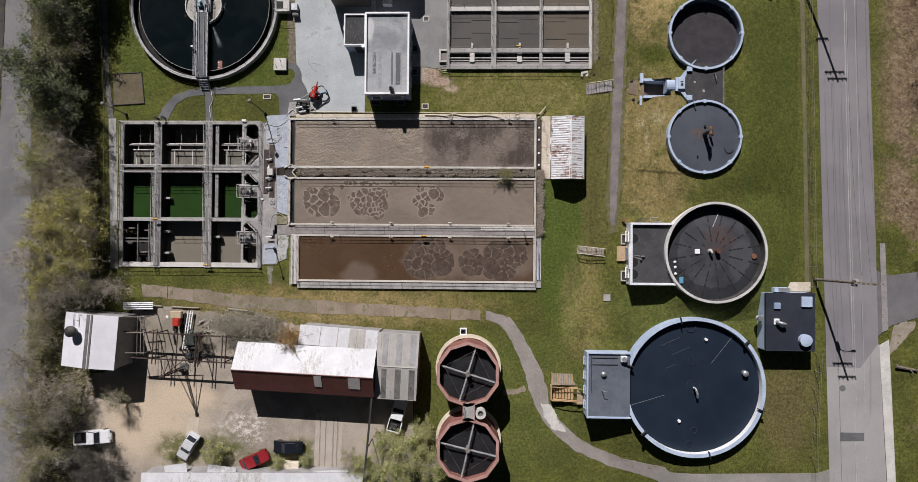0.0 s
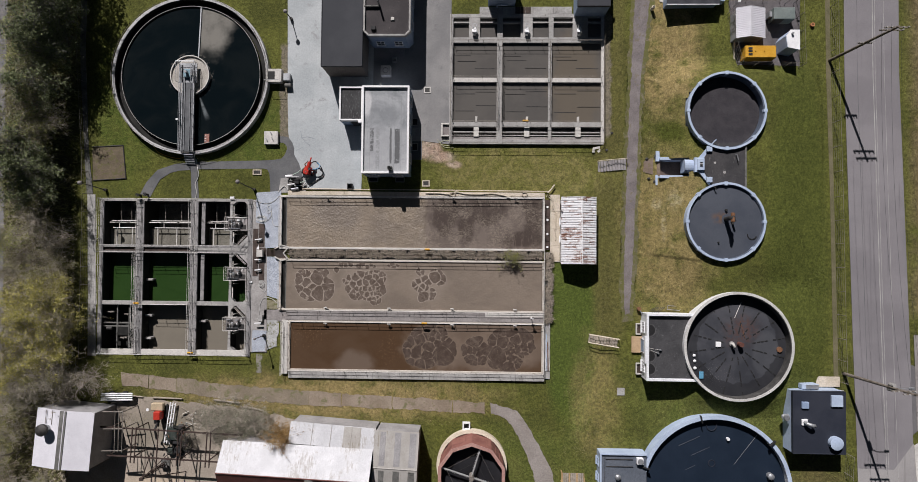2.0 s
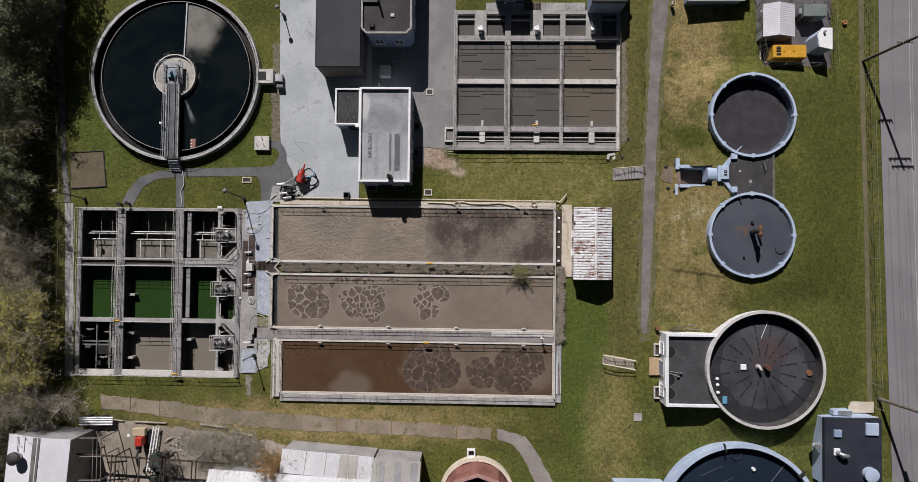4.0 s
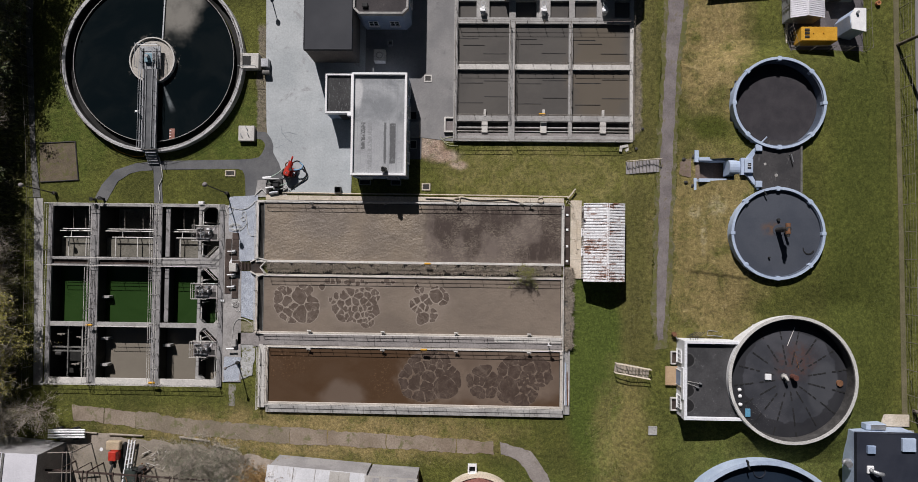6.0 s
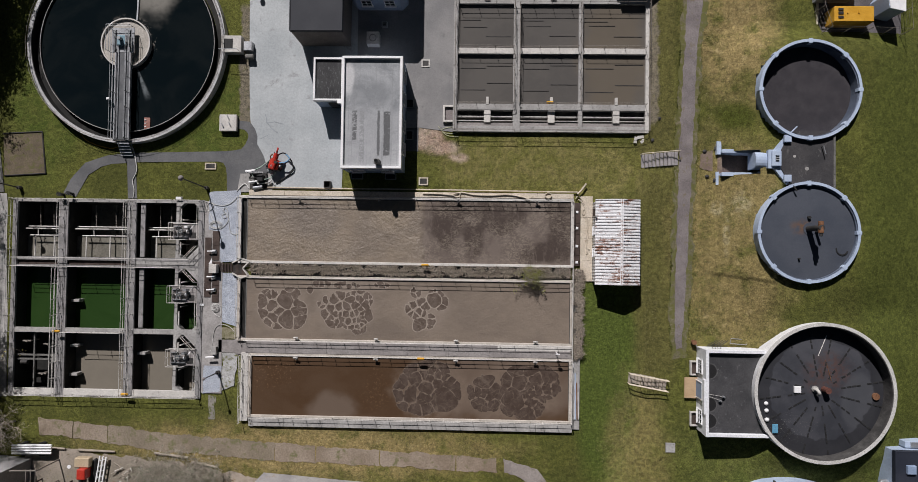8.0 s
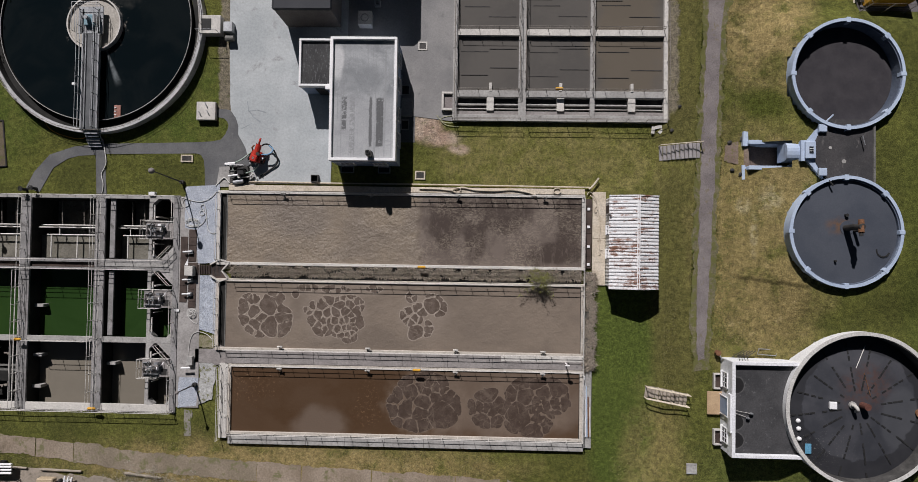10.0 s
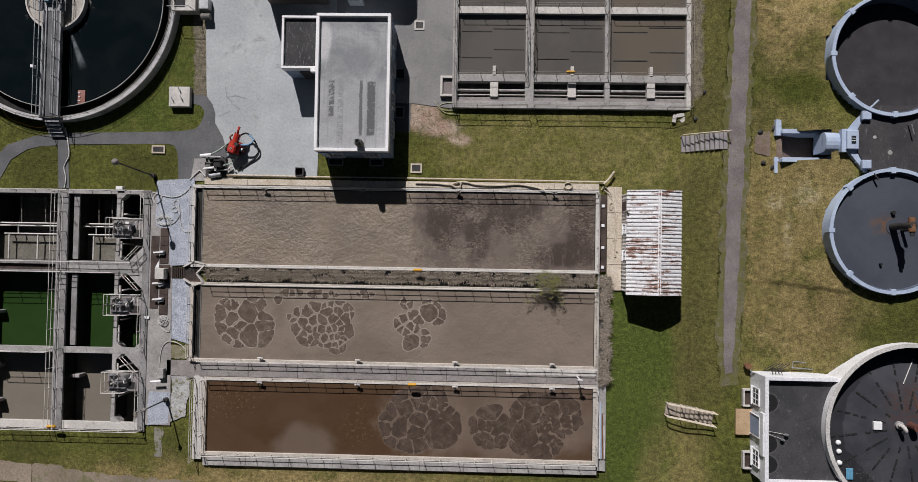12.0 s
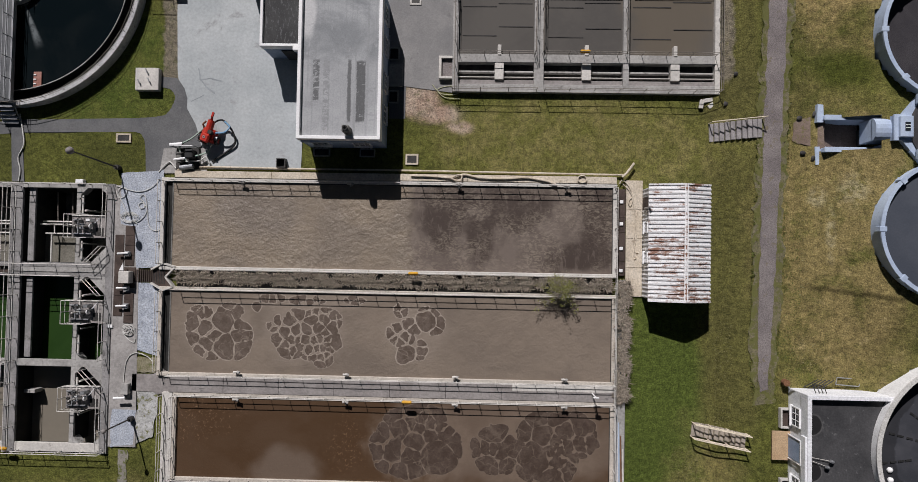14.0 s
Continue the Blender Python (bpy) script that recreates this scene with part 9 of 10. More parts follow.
def timber_steps(x, y, turn, length, width, label, rails):
    t = thing("timber_steps", x, y, land(x, y), label, "steps", "timber steps on the bank", turn=turn)
    n = 11 if len(rails) > 1 else 10
    deck = WOOD if len(rails) > 1 else GREY_BOARD
    c0 = math.cos(radians(turn))
    foot = land(x, y)

    def up(a):
        return land(x + c0 * a, y) - foot
    for k in range(n):
        a = length * k / n
        part("tread", box(a + 0.012, a + length / n - 0.012, -width / 2, width / 2, up(a + 0.2) - 0.1, up(a + length / n) + 0.07, bevel=0.015), deck, t)
    for s in rails:
        yy = s * width / 2
        for e in (0.95, 0.5) if len(rails) > 1 else (0.9,):
            part("rail" if e > 0.9 else "mid_rail", tube((-0.05, yy, e), (length + 0.05, yy, up(length) + e), 0.045, 5), CREAM_WALL, t)
        for k in range(4):
            a = length * k / 3
            part("post", tube((a, yy, up(a) - 0.2), (a, yy, up(length) * k / 3 + 0.92), 0.04, 5), CREAM_WALL, t)
    return t


timber_steps(17.95, 22.05, 1.5, 3.35, 1.4, "weathered timber steps up the grass bank", (1,))
timber_steps(16.85, -0.7, -6.5, 3.5, 1.05, "timber steps with cream handrails up the bank", (1, -1))
t = thing("plank_stair", 15.4, -20.1, 0.1, "new yellow timber stair and boarded landing", "stairs")
for k in range(17):
    part("board", box(-2.25 + 0.24 * k, -2.05 + 0.24 * k, 0.45, 2.05, 1.2, 1.28), WOOD if k % 4 else WOOD_NEW, t)
for x in (-2.1, 0, 1.7):
    for y in (0.6, 1.9):
        part("post", box(x - 0.06, x + 0.06, y - 0.06, y + 0.06, -0.3, 1.2), WOOD_NEW, t)
for k in range(7):
    part("step", box(-1.9 + 0.4 * k, -1.55 + 0.4 * k, -1.6, -0.1, 0.1 + 0.15 * k, 0.16 + 0.15 * k), WOOD_NEW, t)
for y in (-1.75, 0.1):
    part("stringer", tube((-2.2, y, 0.1), (1.3, y, 1.3), 0.09, 6), WOOD_NEW, t)
    part("rail", tube((-2.2, y, 1.0), (1.9, y, 2.1), 0.06, 6), WOOD_NEW, t)
part("end_board", box(-2.3, -2.15, -1.8, 0.3, 0, 0.9), WOOD_NEW, t)
part("side_board", box(-2.2, 1.5, -1.95, -1.8, 0.1, 0.8), WOOD_NEW, t)
part("landing", box(1.3, 2.1, -2.2, 2.05, 1.15, 1.27), surf("tan_decking", (0.33, 0.24, 0.16), (0.4, 0.3, 0.2), 1, 12, 0.85), t)
part("hatch", box(1.0, 1.9, 1.0, 2.0, 1.29, 1.33), RUST, t)


def globe_lamp(x, y, h, label, lean=(0, 0), ball=0.27):
    t = thing("yard_lamp", x, y, land(x, y), label, "lamp", "yard lamps")
    part("base", tube((0, 0, 0), (0, 0, 0.5), 0.2, 10), STEEL_DARK, t)
    part("pole", tube((0, 0, 0.4), (lean[0], lean[1], h), 0.07, 8, r2=0.05), STEEL_DARK, t)
    bm = bmesh.new()
    bmesh.ops.create_uvsphere(bm, u_segments=14, v_segments=9, radius=ball)
    part("globe", bm, CONCRETE_MID, t, "grey globe shade", at=Matrix.Translation((lean[0], lean[1], h + 0.2)))
    return t


globe_lamp(-28.25, 18.7, 5.6, "dark lamp post with a grey globe", (-0.05, 0.35))
globe_lamp(-48.7, 18.5, 4.6, "dark lamp post with a grey globe beside the plot", (-0.5, 0.4))
globe_lamp(-26.53, -0.94, 3.5, "slim dark lamp post by the gravel", (0, 0), 0.17)
globe_lamp(-23.6, 42.0, 2.6, "short lamp post with a grey globe in the yard")
for x, y in ((-42.9, 17.9), (-43.9, 17.8)):
    t = thing("valve_post", x, y, 0, "dark valve post at the tank's corner", "valve post", "valve posts")
    part("post", tube((0, 0, 0), (0, 0, 0.9), 0.14, 8), RUBBER, t)
    part("wheel", ring(0.18, 0.25, 0.86, 0.92, 14), RUBBER, t)


def utility_pole(x, y, h, lean, arms, label):
    z = land(x, y)
    t = thing("utility_pole", x, y, z, label, "utility pole", "utility poles")
    top = Vector((lean[0], lean[1], h))
    part("pole", tube((0, 0, -0.2), top, 0.2, 10, r2=0.13), BARK, t)
    for f, w in arms:
        c = top * f
        part("crossarm", box(-w, w, -0.07, 0.07, -0.07, 0.07), BARK, t, at=Matrix.Translation(c))
        for k in (-0.92, -0.5, 0.5, 0.92):
            part("insulator", tube((k * w, 0, 0.06), (k * w, 0, 0.3), 0.07, 8), CONCRETE, t, at=Matrix.Translation(c))
    return t


utility_pole(47.2, 35.7, 11.5, (0.9, 0.0), ((0.97, 1.3), (0.9, 1.3), (0.55, 0.8)), "dark wooden utility pole with crossarms beside the road")
p = utility_pole(48.75, -4.5, 12.0, (0.5, 0.0), ((0.97, 1.2), (0.84, 1.3)), "pale wooden utility pole with transformers")
for k, s in ((0.72, 0.28), (0.7, -0.26)):
    part("transformer", tube((0.5 * k + 0.1, s, 12 * k - 0.8), (0.5 * k + 0.1, s, 12 * k), 0.22, 12), CONCRETE, p)
part("street_light_arm", pipe(curl([(0.3, 0, 8.2), (1.2, 0, 8.6), (2.2, 0, 8.6)], 4), 0.05), STEEL, p)
part("street_light", box(2.1, 2.7, -0.14, 0.14, 8.5, 8.62, bevel=0.04), STEEL, p)
for k in (-1.1, 0.0, 1.1):
    t = thing("overhead_wire", 47.5, 36.2, land(47.5, 36), "thin overhead wire along the road", "wire", "overhead wires")
    pts = [(k + 1.75 * j / 12, -40.7 * j / 12, 11.2 - 3.2 * (1 - ((j - 6) / 6) ** 2) * 0.3) for j in range(13)]
    part("wire", pipe(pts, 0.012, 4), RUBBER, t)


def wire_fence(points, h, label, gap=3.0, group="fences", wires=4):
    o = points[0]
    t = thing("wire_fence", o[0], o[1], land(*o), label, "fence", group)
    z0 = land(*o)
    me = mesh_of("post", tube((0, 0, -0.2), (0, 0, h), 0.035, 5), RAIL_DARK)
    feet = []
    for (x0, y0), (x1, y1) in zip(points, points[1:]):
        n = max(1, round(math.hypot(x1 - x0, y1 - y0) / gap))
        for k in range(n + (1 if (x1, y1) == points[-1] else 0)):
            x, y = x0 + (x1 - x0) * k / n, y0 + (y1 - y0) * k / n
            feet.append(Vector((x - o[0], y - o[1], land(x, y) - z0)))
    for q in feet:
        piece("post", me, t, Matrix.Translation(q))
    part("top_rail", pipe([q + Vector((0, 0, h)) for q in feet], 0.02, 4), RAIL_DARK, t)
    for j in range(wires):
        part("wire", pipe([q + Vector((0, 0, h * (j + 0.5) / (wires + 0.5))) for q in feet], 0.007, 3), RAIL_DARK, t)
    return t


wire_fence([(47.3, 60), (47.45, 34), (47.8, 18), (48.05, 0), (48.2, -5.5)], 1.8, "tall chain-link fence along the road verge")
wire_fence([(48.9, -14.5), (48.5, -22), (48.3, -32)], 1.8, "tall chain-link fence beside the hut")
wire_fence([(34.3, 43.4), (34.2, 41.8), (35.1, 34.7), (43.2, 34.7), (43.0, 43.4), (34.3, 43.4)], 2.0, "chain-link fence round the tank compound", 2.2)
wire_fence([(-51.7, 60), (-52.4, 38), (-51.3, 24), (-51.0, 17.9), (-50.9, -4.2)], 1.6, "rusted wire fence along the wood's edge", 2.5)
sheet("fence_strip", [((46.6, 60), (47.2, 60)), ((46.8, 34), (47.4, 34)), ((47.2, 18), (47.7, 18)), ((47.5, -5), (48.1, -5))], surf("fence_dirt", (0.125, 0.115, 0.06), (0.165, 0.145, 0.085), 0.6, 9, 0.95, 0.02, vary=0.4), "bare brown strip under the fence", 0.012, thick=0.02)
slab_thing("compound_kerb", 34.95, 35.15, 35.0, 41.5, 2.15, 2.4, CREAM_WALL, "pale timber kerb beside the compound", "kerb", 3, 1)

# compound at the top of the terrace
ZC = land(39, 39)
t = gable("ribbed_store", 34.45, 38.1, 37.9, 41.7, ZC, 2.0, 2.7, "small store with a ribbed white metal roof", STORE_SHEET, surf("grey_sheet_wall", (0.3, 0.3, 0.31), (0.37, 0.37, 0.38), 0.5, 9, 0.6, 0.003), ribs=17, ridge_at=0.42, rib=0.035)
part("wall_lamp", box(-1.95, -1.8, 1.1, 1.3, 1.6, 1.8), WHITE_PAINT, t)
t = thing("yellow_generator", 37.6, 36.2, ZC, "long yellow generator housing with a dark grille", "generator")
part("housing", box(-1.95, 1.9, -0.8, 0.75, 0.25, 2.0, bevel=0.06), YELLOW_PAINT, t)
part("skid", box(-2.1, 2.0, -0.85, 0.8, 0.0, 0.25), STEEL_DARK, t)
for x, w, h in ((-1.35, 0.25, 0.4), (-1.35, 0.25, 0.05), (-1.35, 0.25, -0.35), (-0.7, 0.07, 0.1), (0.4, 0.07, 0.1)):
    part("roof_vent", box(x - w, x + w, h - 0.12, h + 0.12, 2.0, 2.08, bevel=0.02), STEEL_DARK if w > 0.2 else YELLOW_PAINT, t)
for k in range(8):
    part("panel_rib", box(-1.8 + 0.5 * k, -1.76 + 0.5 * k, -0.83, -0.8, 0.3, 1.9), YELLOW_PAINT, t)
t = thing("pipe_cradle", 35.6, 35.6, ZC, "dark open pipe cradle beside the generator", "cradle")
for y in (-0.4, 0.2, 0.9):
    part("rail", box(-0.4, 0.6, y - 0.05, y + 0.05, 0.5, 0.6), STEEL_DARK, t)
for x in (-0.35, 0.5):
    part("leg", box(x - 0.05, x + 0.05, -0.4, 0.9, 0, 0.5), STEEL_DARK, t)
t = thing("green_cabinet", 40.7, 41.2, ZC, "grey-green steel equipment cabinet", "cabinet")
part("body", box(-1.35, 1.35, -0.75, 0.75, 0, 1.7, bevel=0.05), surf("green_grey_paint", (0.16, 0.19, 0.18), (0.2, 0.23, 0.215), 0.6, 9, 0.6), t)
part("door", box(-1.2, 0.0, -0.79, -0.75, 0.15, 1.55), STEEL_DARK, t)
part("side_box", box(-1.7, -1.36, -0.3, 0.4, 0.2, 1.3, bevel=0.03), STEEL, t)
t = thing("white_tank_shelter", 41.05, 37.4, ZC, "white sheeted shelter with a small flue", "shelter")
part("body", prism([(-0.55, -0.9), (0.9, -1.2), (0.9, 1.2), (-0.2, 1.2), (-0.75, 0.5)], 0, 2.7), BLUE_PAINT, t)
part("roof", prism([(-0.5, -0.95), (0.97, -1.27), (0.97, 1.27), (-0.2, 1.27), (-0.7, 0.5)], 2.7, 2.78), WHITE_PAINT, t)
part("flue", tube((0.0, 0.75, 2.78), (0.0, 0.75, 3.1), 0.13, 12), STEEL, t)
for x, y in ((34.9, 42.6), (41.5, 43.0), (42.6, 43.1)):
    q = thing("flood_lamp", x, y, ZC, "small white flood lamp on a post", "lamp", "flood lamps")
    part("post", tube((0, 0, 0), (0, 0, 2.0), 0.04, 6), STEEL, q)
    part("head", box(-0.2, 0.2, -0.1, 0.1, 1.95, 2.08, bevel=0.03), WHITE_PAINT, q)
t = gable("shingled_house", 25.9, 32.6, 42.5, 52, 2.1, 1.6, 3.2, "house with a dark shingled roof", surf("dark_shingles", (0.075, 0.078, 0.09), (0.11, 0.112, 0.125), 0.8, 10, 0.9, 0.02, streak=(0.4, 5, 1), stain=(0.05, 0.05, 0.06)), BLUE_WALL, ridge="x", category="house")
part("gutter", box(-3.35, 3.35, -4.85, -4.73, 1.55, 1.66), WHITE_PAINT, t)
part("end_wall", box(3.1, 4.2, -4.2, 2.0, -0.3, 1.3), BLUE_PAINT, t)
t = thing("gas_bottle", 24.6, 42.6, land(24.6, 42.6), "pale gas bottle with dark valve", "bottle")
part("body", tube((0, 0, 0), (0, 0, 0.9), 0.22, 12), CREAM_WALL, t)
part("valve", tube((0, 0, 0.9), (0, 0, 1.05), 0.1, 8), RUBBER, t)
t = thing("clay_pot", 45.0, 40.3, land(45, 40), "orange clay pot in the grass", "pot")
part("pot", ring(0.15, 0.26, 0, 0.3, 16), surf("terracotta", (0.45, 0.18, 0.08), (0.5, 0.22, 0.1), 1, 9, 0.85), t)
part("soil", disc(0.15, 0.22, 16), RUST, t)

# covers and small things in the grass
for x, y, w, h, m, l in ((20.7, -7.35, 0.47, 0.47, CONCRETE, "square pale concrete cover in the grass"), (-27.95, 21.07, 0.6, 0.36, CONCRETE_CREAM, "cream-framed drain grating in the lawn"), (-4.95, 32.35, 0.45, 0.42, CONCRETE_PALE, "square cast drain in the yard"), (-5.0, 19.7, 0.5, 0.42, CONCRETE_CREAM, "square drain in the grass")):
    q = thing("drain_cover", x, y, land(x, y), l, "drain", "drain covers")
    for b in ((-w, w, h - 0.13, h), (-w, w, -h, -h + 0.13), (-w, -w + 0.13, -h + 0.13, h - 0.13), (w - 0.13, w, -h + 0.13, h - 0.13)):
        part("frame", box(*b, -0.05, 0.1), m, q)
    part("grate", box(-w + 0.13, w - 0.13, -h + 0.13, h - 0.13, -0.02, 0.075), m if x > 20 else STEEL_DARK, q)
for x, y in ((52.5, -19.3), (57.5, -6.8)):
    q = thing("manhole_cover", x, y, land(x, y) + 0.06, "round manhole cover in the road", "manhole")
    part("plate", disc(0.42, 0.015, 24, thick=0.03), ASPHALT_DARK, q)
for x, y, a in ((24.0, 22.9, 20), (25.0, 23.2, 60), (24.2, 20.3, 0), (24.9, 19.9, 40), (19.6, 26.4, 10), (19.0, 24.2, 70), (30.5, 3.2, 30)):
    q = thing("field_stone", x, y, land(x, y), "dark stone lying in the grass", "stone", "stones")
    bm = bmesh.new()
    bmesh.ops.create_icosphere(bm, subdivisions=2, radius=0.2)
    for v in bm.verts:
        v.co *= 0.8 + 0.4 * noise.noise(v.co * 3 + Vector((x, y, a)))
        v.co.z *= 0.4
        v.co.x *= 1.3
    part("stone", bm, STEEL_DARK, q, at=pose(0, 0, 0.1, 0, 0, a))
for a, b in (((-46.5, 24.65), (-46.0, 20.1)), ((-46.0, 20.1), (-50.6, 19.8)), ((-50.8, 24.4), (-46.5, 24.65))):
    d = Vector((b[0] - a[0], b[1] - a[1], 0))
    q = thing("plot_edging", a[0], a[1], 0.0, "dark timber edging of the soil plot", "edging", "plot edging")
    part("board", tube((0, 0, 0.06), d + Vector((0, 0, 0.06)), 0.07, 5), STEEL_DARK, q)
t = thing("debris_blocks", 17.9, 24.6, 0, "small heap of pale broken blocks", "rubble")
for k, (x, y, a) in enumerate(((0, 0, 10), (0.3, -0.35, 40), (-0.5, -0.3, 80))):
    part("block", box(-0.35, 0.35, -0.16, 0.16, 0, 0.2, bevel=0.03), CONCRETE_PALE, t, at=pose(x, y, 0, 0, 0, a))
# life floats on the rails and brackets along the basin walls
for x, y, z in ((-4.9, 1.05, 1.12), (-4.6, 10.8, 1.12), (8.2, 27.95, 1.2), (-43.7, 3.2, 0.9), (-36.2, -3.3, 0.9)):
    q = thing("life_ring", x, y, z, "yellow life float hung on the rail", "life float", "life floats")
    part("float", box(-0.4, 0.4, -0.13, 0.13, -0.13, 0.16, bevel=0.1), YELLOW_PAINT, q)
for y in (17.6, 2.87, 0.78):
    for x in (-18.2, -9.7, -1.3, 7.0):
        q = thing("air_valve", x, y + 0.05, 0.35, "weathered air valve on the basin wall", "valve", "air valves")
        part("body", tube((0, 0, 0), (0, 0, 0.3), 0.08, 8), CONCRETE, q)
        part("bonnet", tube((-0.2, 0, 0.32), (0.16, 0.03, 0.32), 0.1, 8, r2=0.07), CONCRETE_PALE, q)
        part("flange", tube((0.1, 0.0, 0.31), (0.26, -0.04, 0.31), 0.12, 8), CONCRETE, q)
        part("elbow", tube((0.0, 0.0, 0.3), (0.04, -0.22, 0.18), 0.06, 6), CONCRETE, q)
t = thing("warning_post", 9.2, 1.9, 0.4, "white marker post on the walkway", "post")
part("post", tube((0, 0, 0), (0, 0, 1.6), 0.06, 6), WHITE_PAINT, t)
part("plate", box(-0.22, 0.22, -0.03, 0.03, 1.3, 1.6, bevel=0.02), WHITE_PAINT, t)
t = thing("stacked_pipes", 11.4, -1.5, 0.18, "blue and white pipes stacked at the basin's corner", "pipes")
for k, m in enumerate((WHITE_PAINT, BLUE_PAINT, RUST, RAIL)):
    part("pipe", tube((-0.2 + 0.15 * k, -3.6, 0.1), (-0.3 + 0.16 * k, 2.2 - k, 0.1), 0.06, 6), m, t)
t = thing("fallen_log", 60.9, -16.5, land(60.9, -16.5), "dark rotten log lying on the far verge", "log", turn=-12)
part("trunk", tube((-1.4, 0, 0.22), (1.5, 0.1, 0.2), 0.24, 8, r2=0.16), BARK, t)
part("stub", tube((-1.0, 0.1, 0.3), (-1.3, 0.7, 0.6), 0.1, 6, r2=0.05), BARK, t)
part("stub", tube((0.5, 0, 0.3), (0.9, -0.5, 0.6), 0.08, 6, r2=0.04), BARK, t)


# ---- plants ----


def leaf_material(name, a, b):
    m = Tree(name)
    c = m.mix(m.island, a, b)
    m.b.inputs["Subsurface Weight"].default_value = 0.0
    return m.done(c, 0.7, spec=0.2)


LEAF_YELLOW = leaf_material("spring_leaf", (0.22, 0.205, 0.05), (0.42, 0.38, 0.11))
LEAF_CHANNEL = leaf_material("olive_bush_leaf", (0.15, 0.16, 0.04), (0.31, 0.31, 0.09))
LEAF_GREEN = leaf_material("light_leaf", (0.2, 0.22, 0.07), (0.42, 0.42, 0.16))
LEAF_DARK = leaf_material("dark_leaf", (0.06, 0.078, 0.035), (0.2, 0.225, 0.105))
LEAF_ORANGE = leaf_material("rusty_leaf", (0.24, 0.15, 0.05), (0.42, 0.29, 0.12))
LEAF_OLIVE = leaf_material("olive_leaf", (0.14, 0.145, 0.05), (0.28, 0.27, 0.11))
TWIG = surf("grey_twig", (0.30, 0.26, 0.21), (0.45, 0.4, 0.335), 1.0, 9, 0.95, 0.01)
TWIG_DARK = surf("brown_twig", (0.24, 0.21, 0.17), (0.38, 0.34, 0.28), 1.0, 9, 0.95, 0.01)
# darker copy of the twig grey, for the wood's shade
TWIG_SHADE = surf("shaded_twig", (0.11, 0.105, 0.095), (0.21, 0.2, 0.18), 1.0, 9, 0.95, 0.01)
TWIG_BLACK = surf("dead_twig", (0.05, 0.045, 0.04), (0.12, 0.11, 0.1), 1.0, 9, 0.95, 0.01)
TWIG_ORANGE = surf("rusty_twig", (0.22, 0.13, 0.05), (0.36, 0.23, 0.1), 1.0, 9, 0.95, 0.01)
LEAF_GREY = leaf_material("grey_green_leaf", (0.14, 0.15, 0.09), (0.24, 0.25, 0.17))
REED = leaf_material("dry_reed", (0.18, 0.15, 0.115), (0.46, 0.40, 0.325))


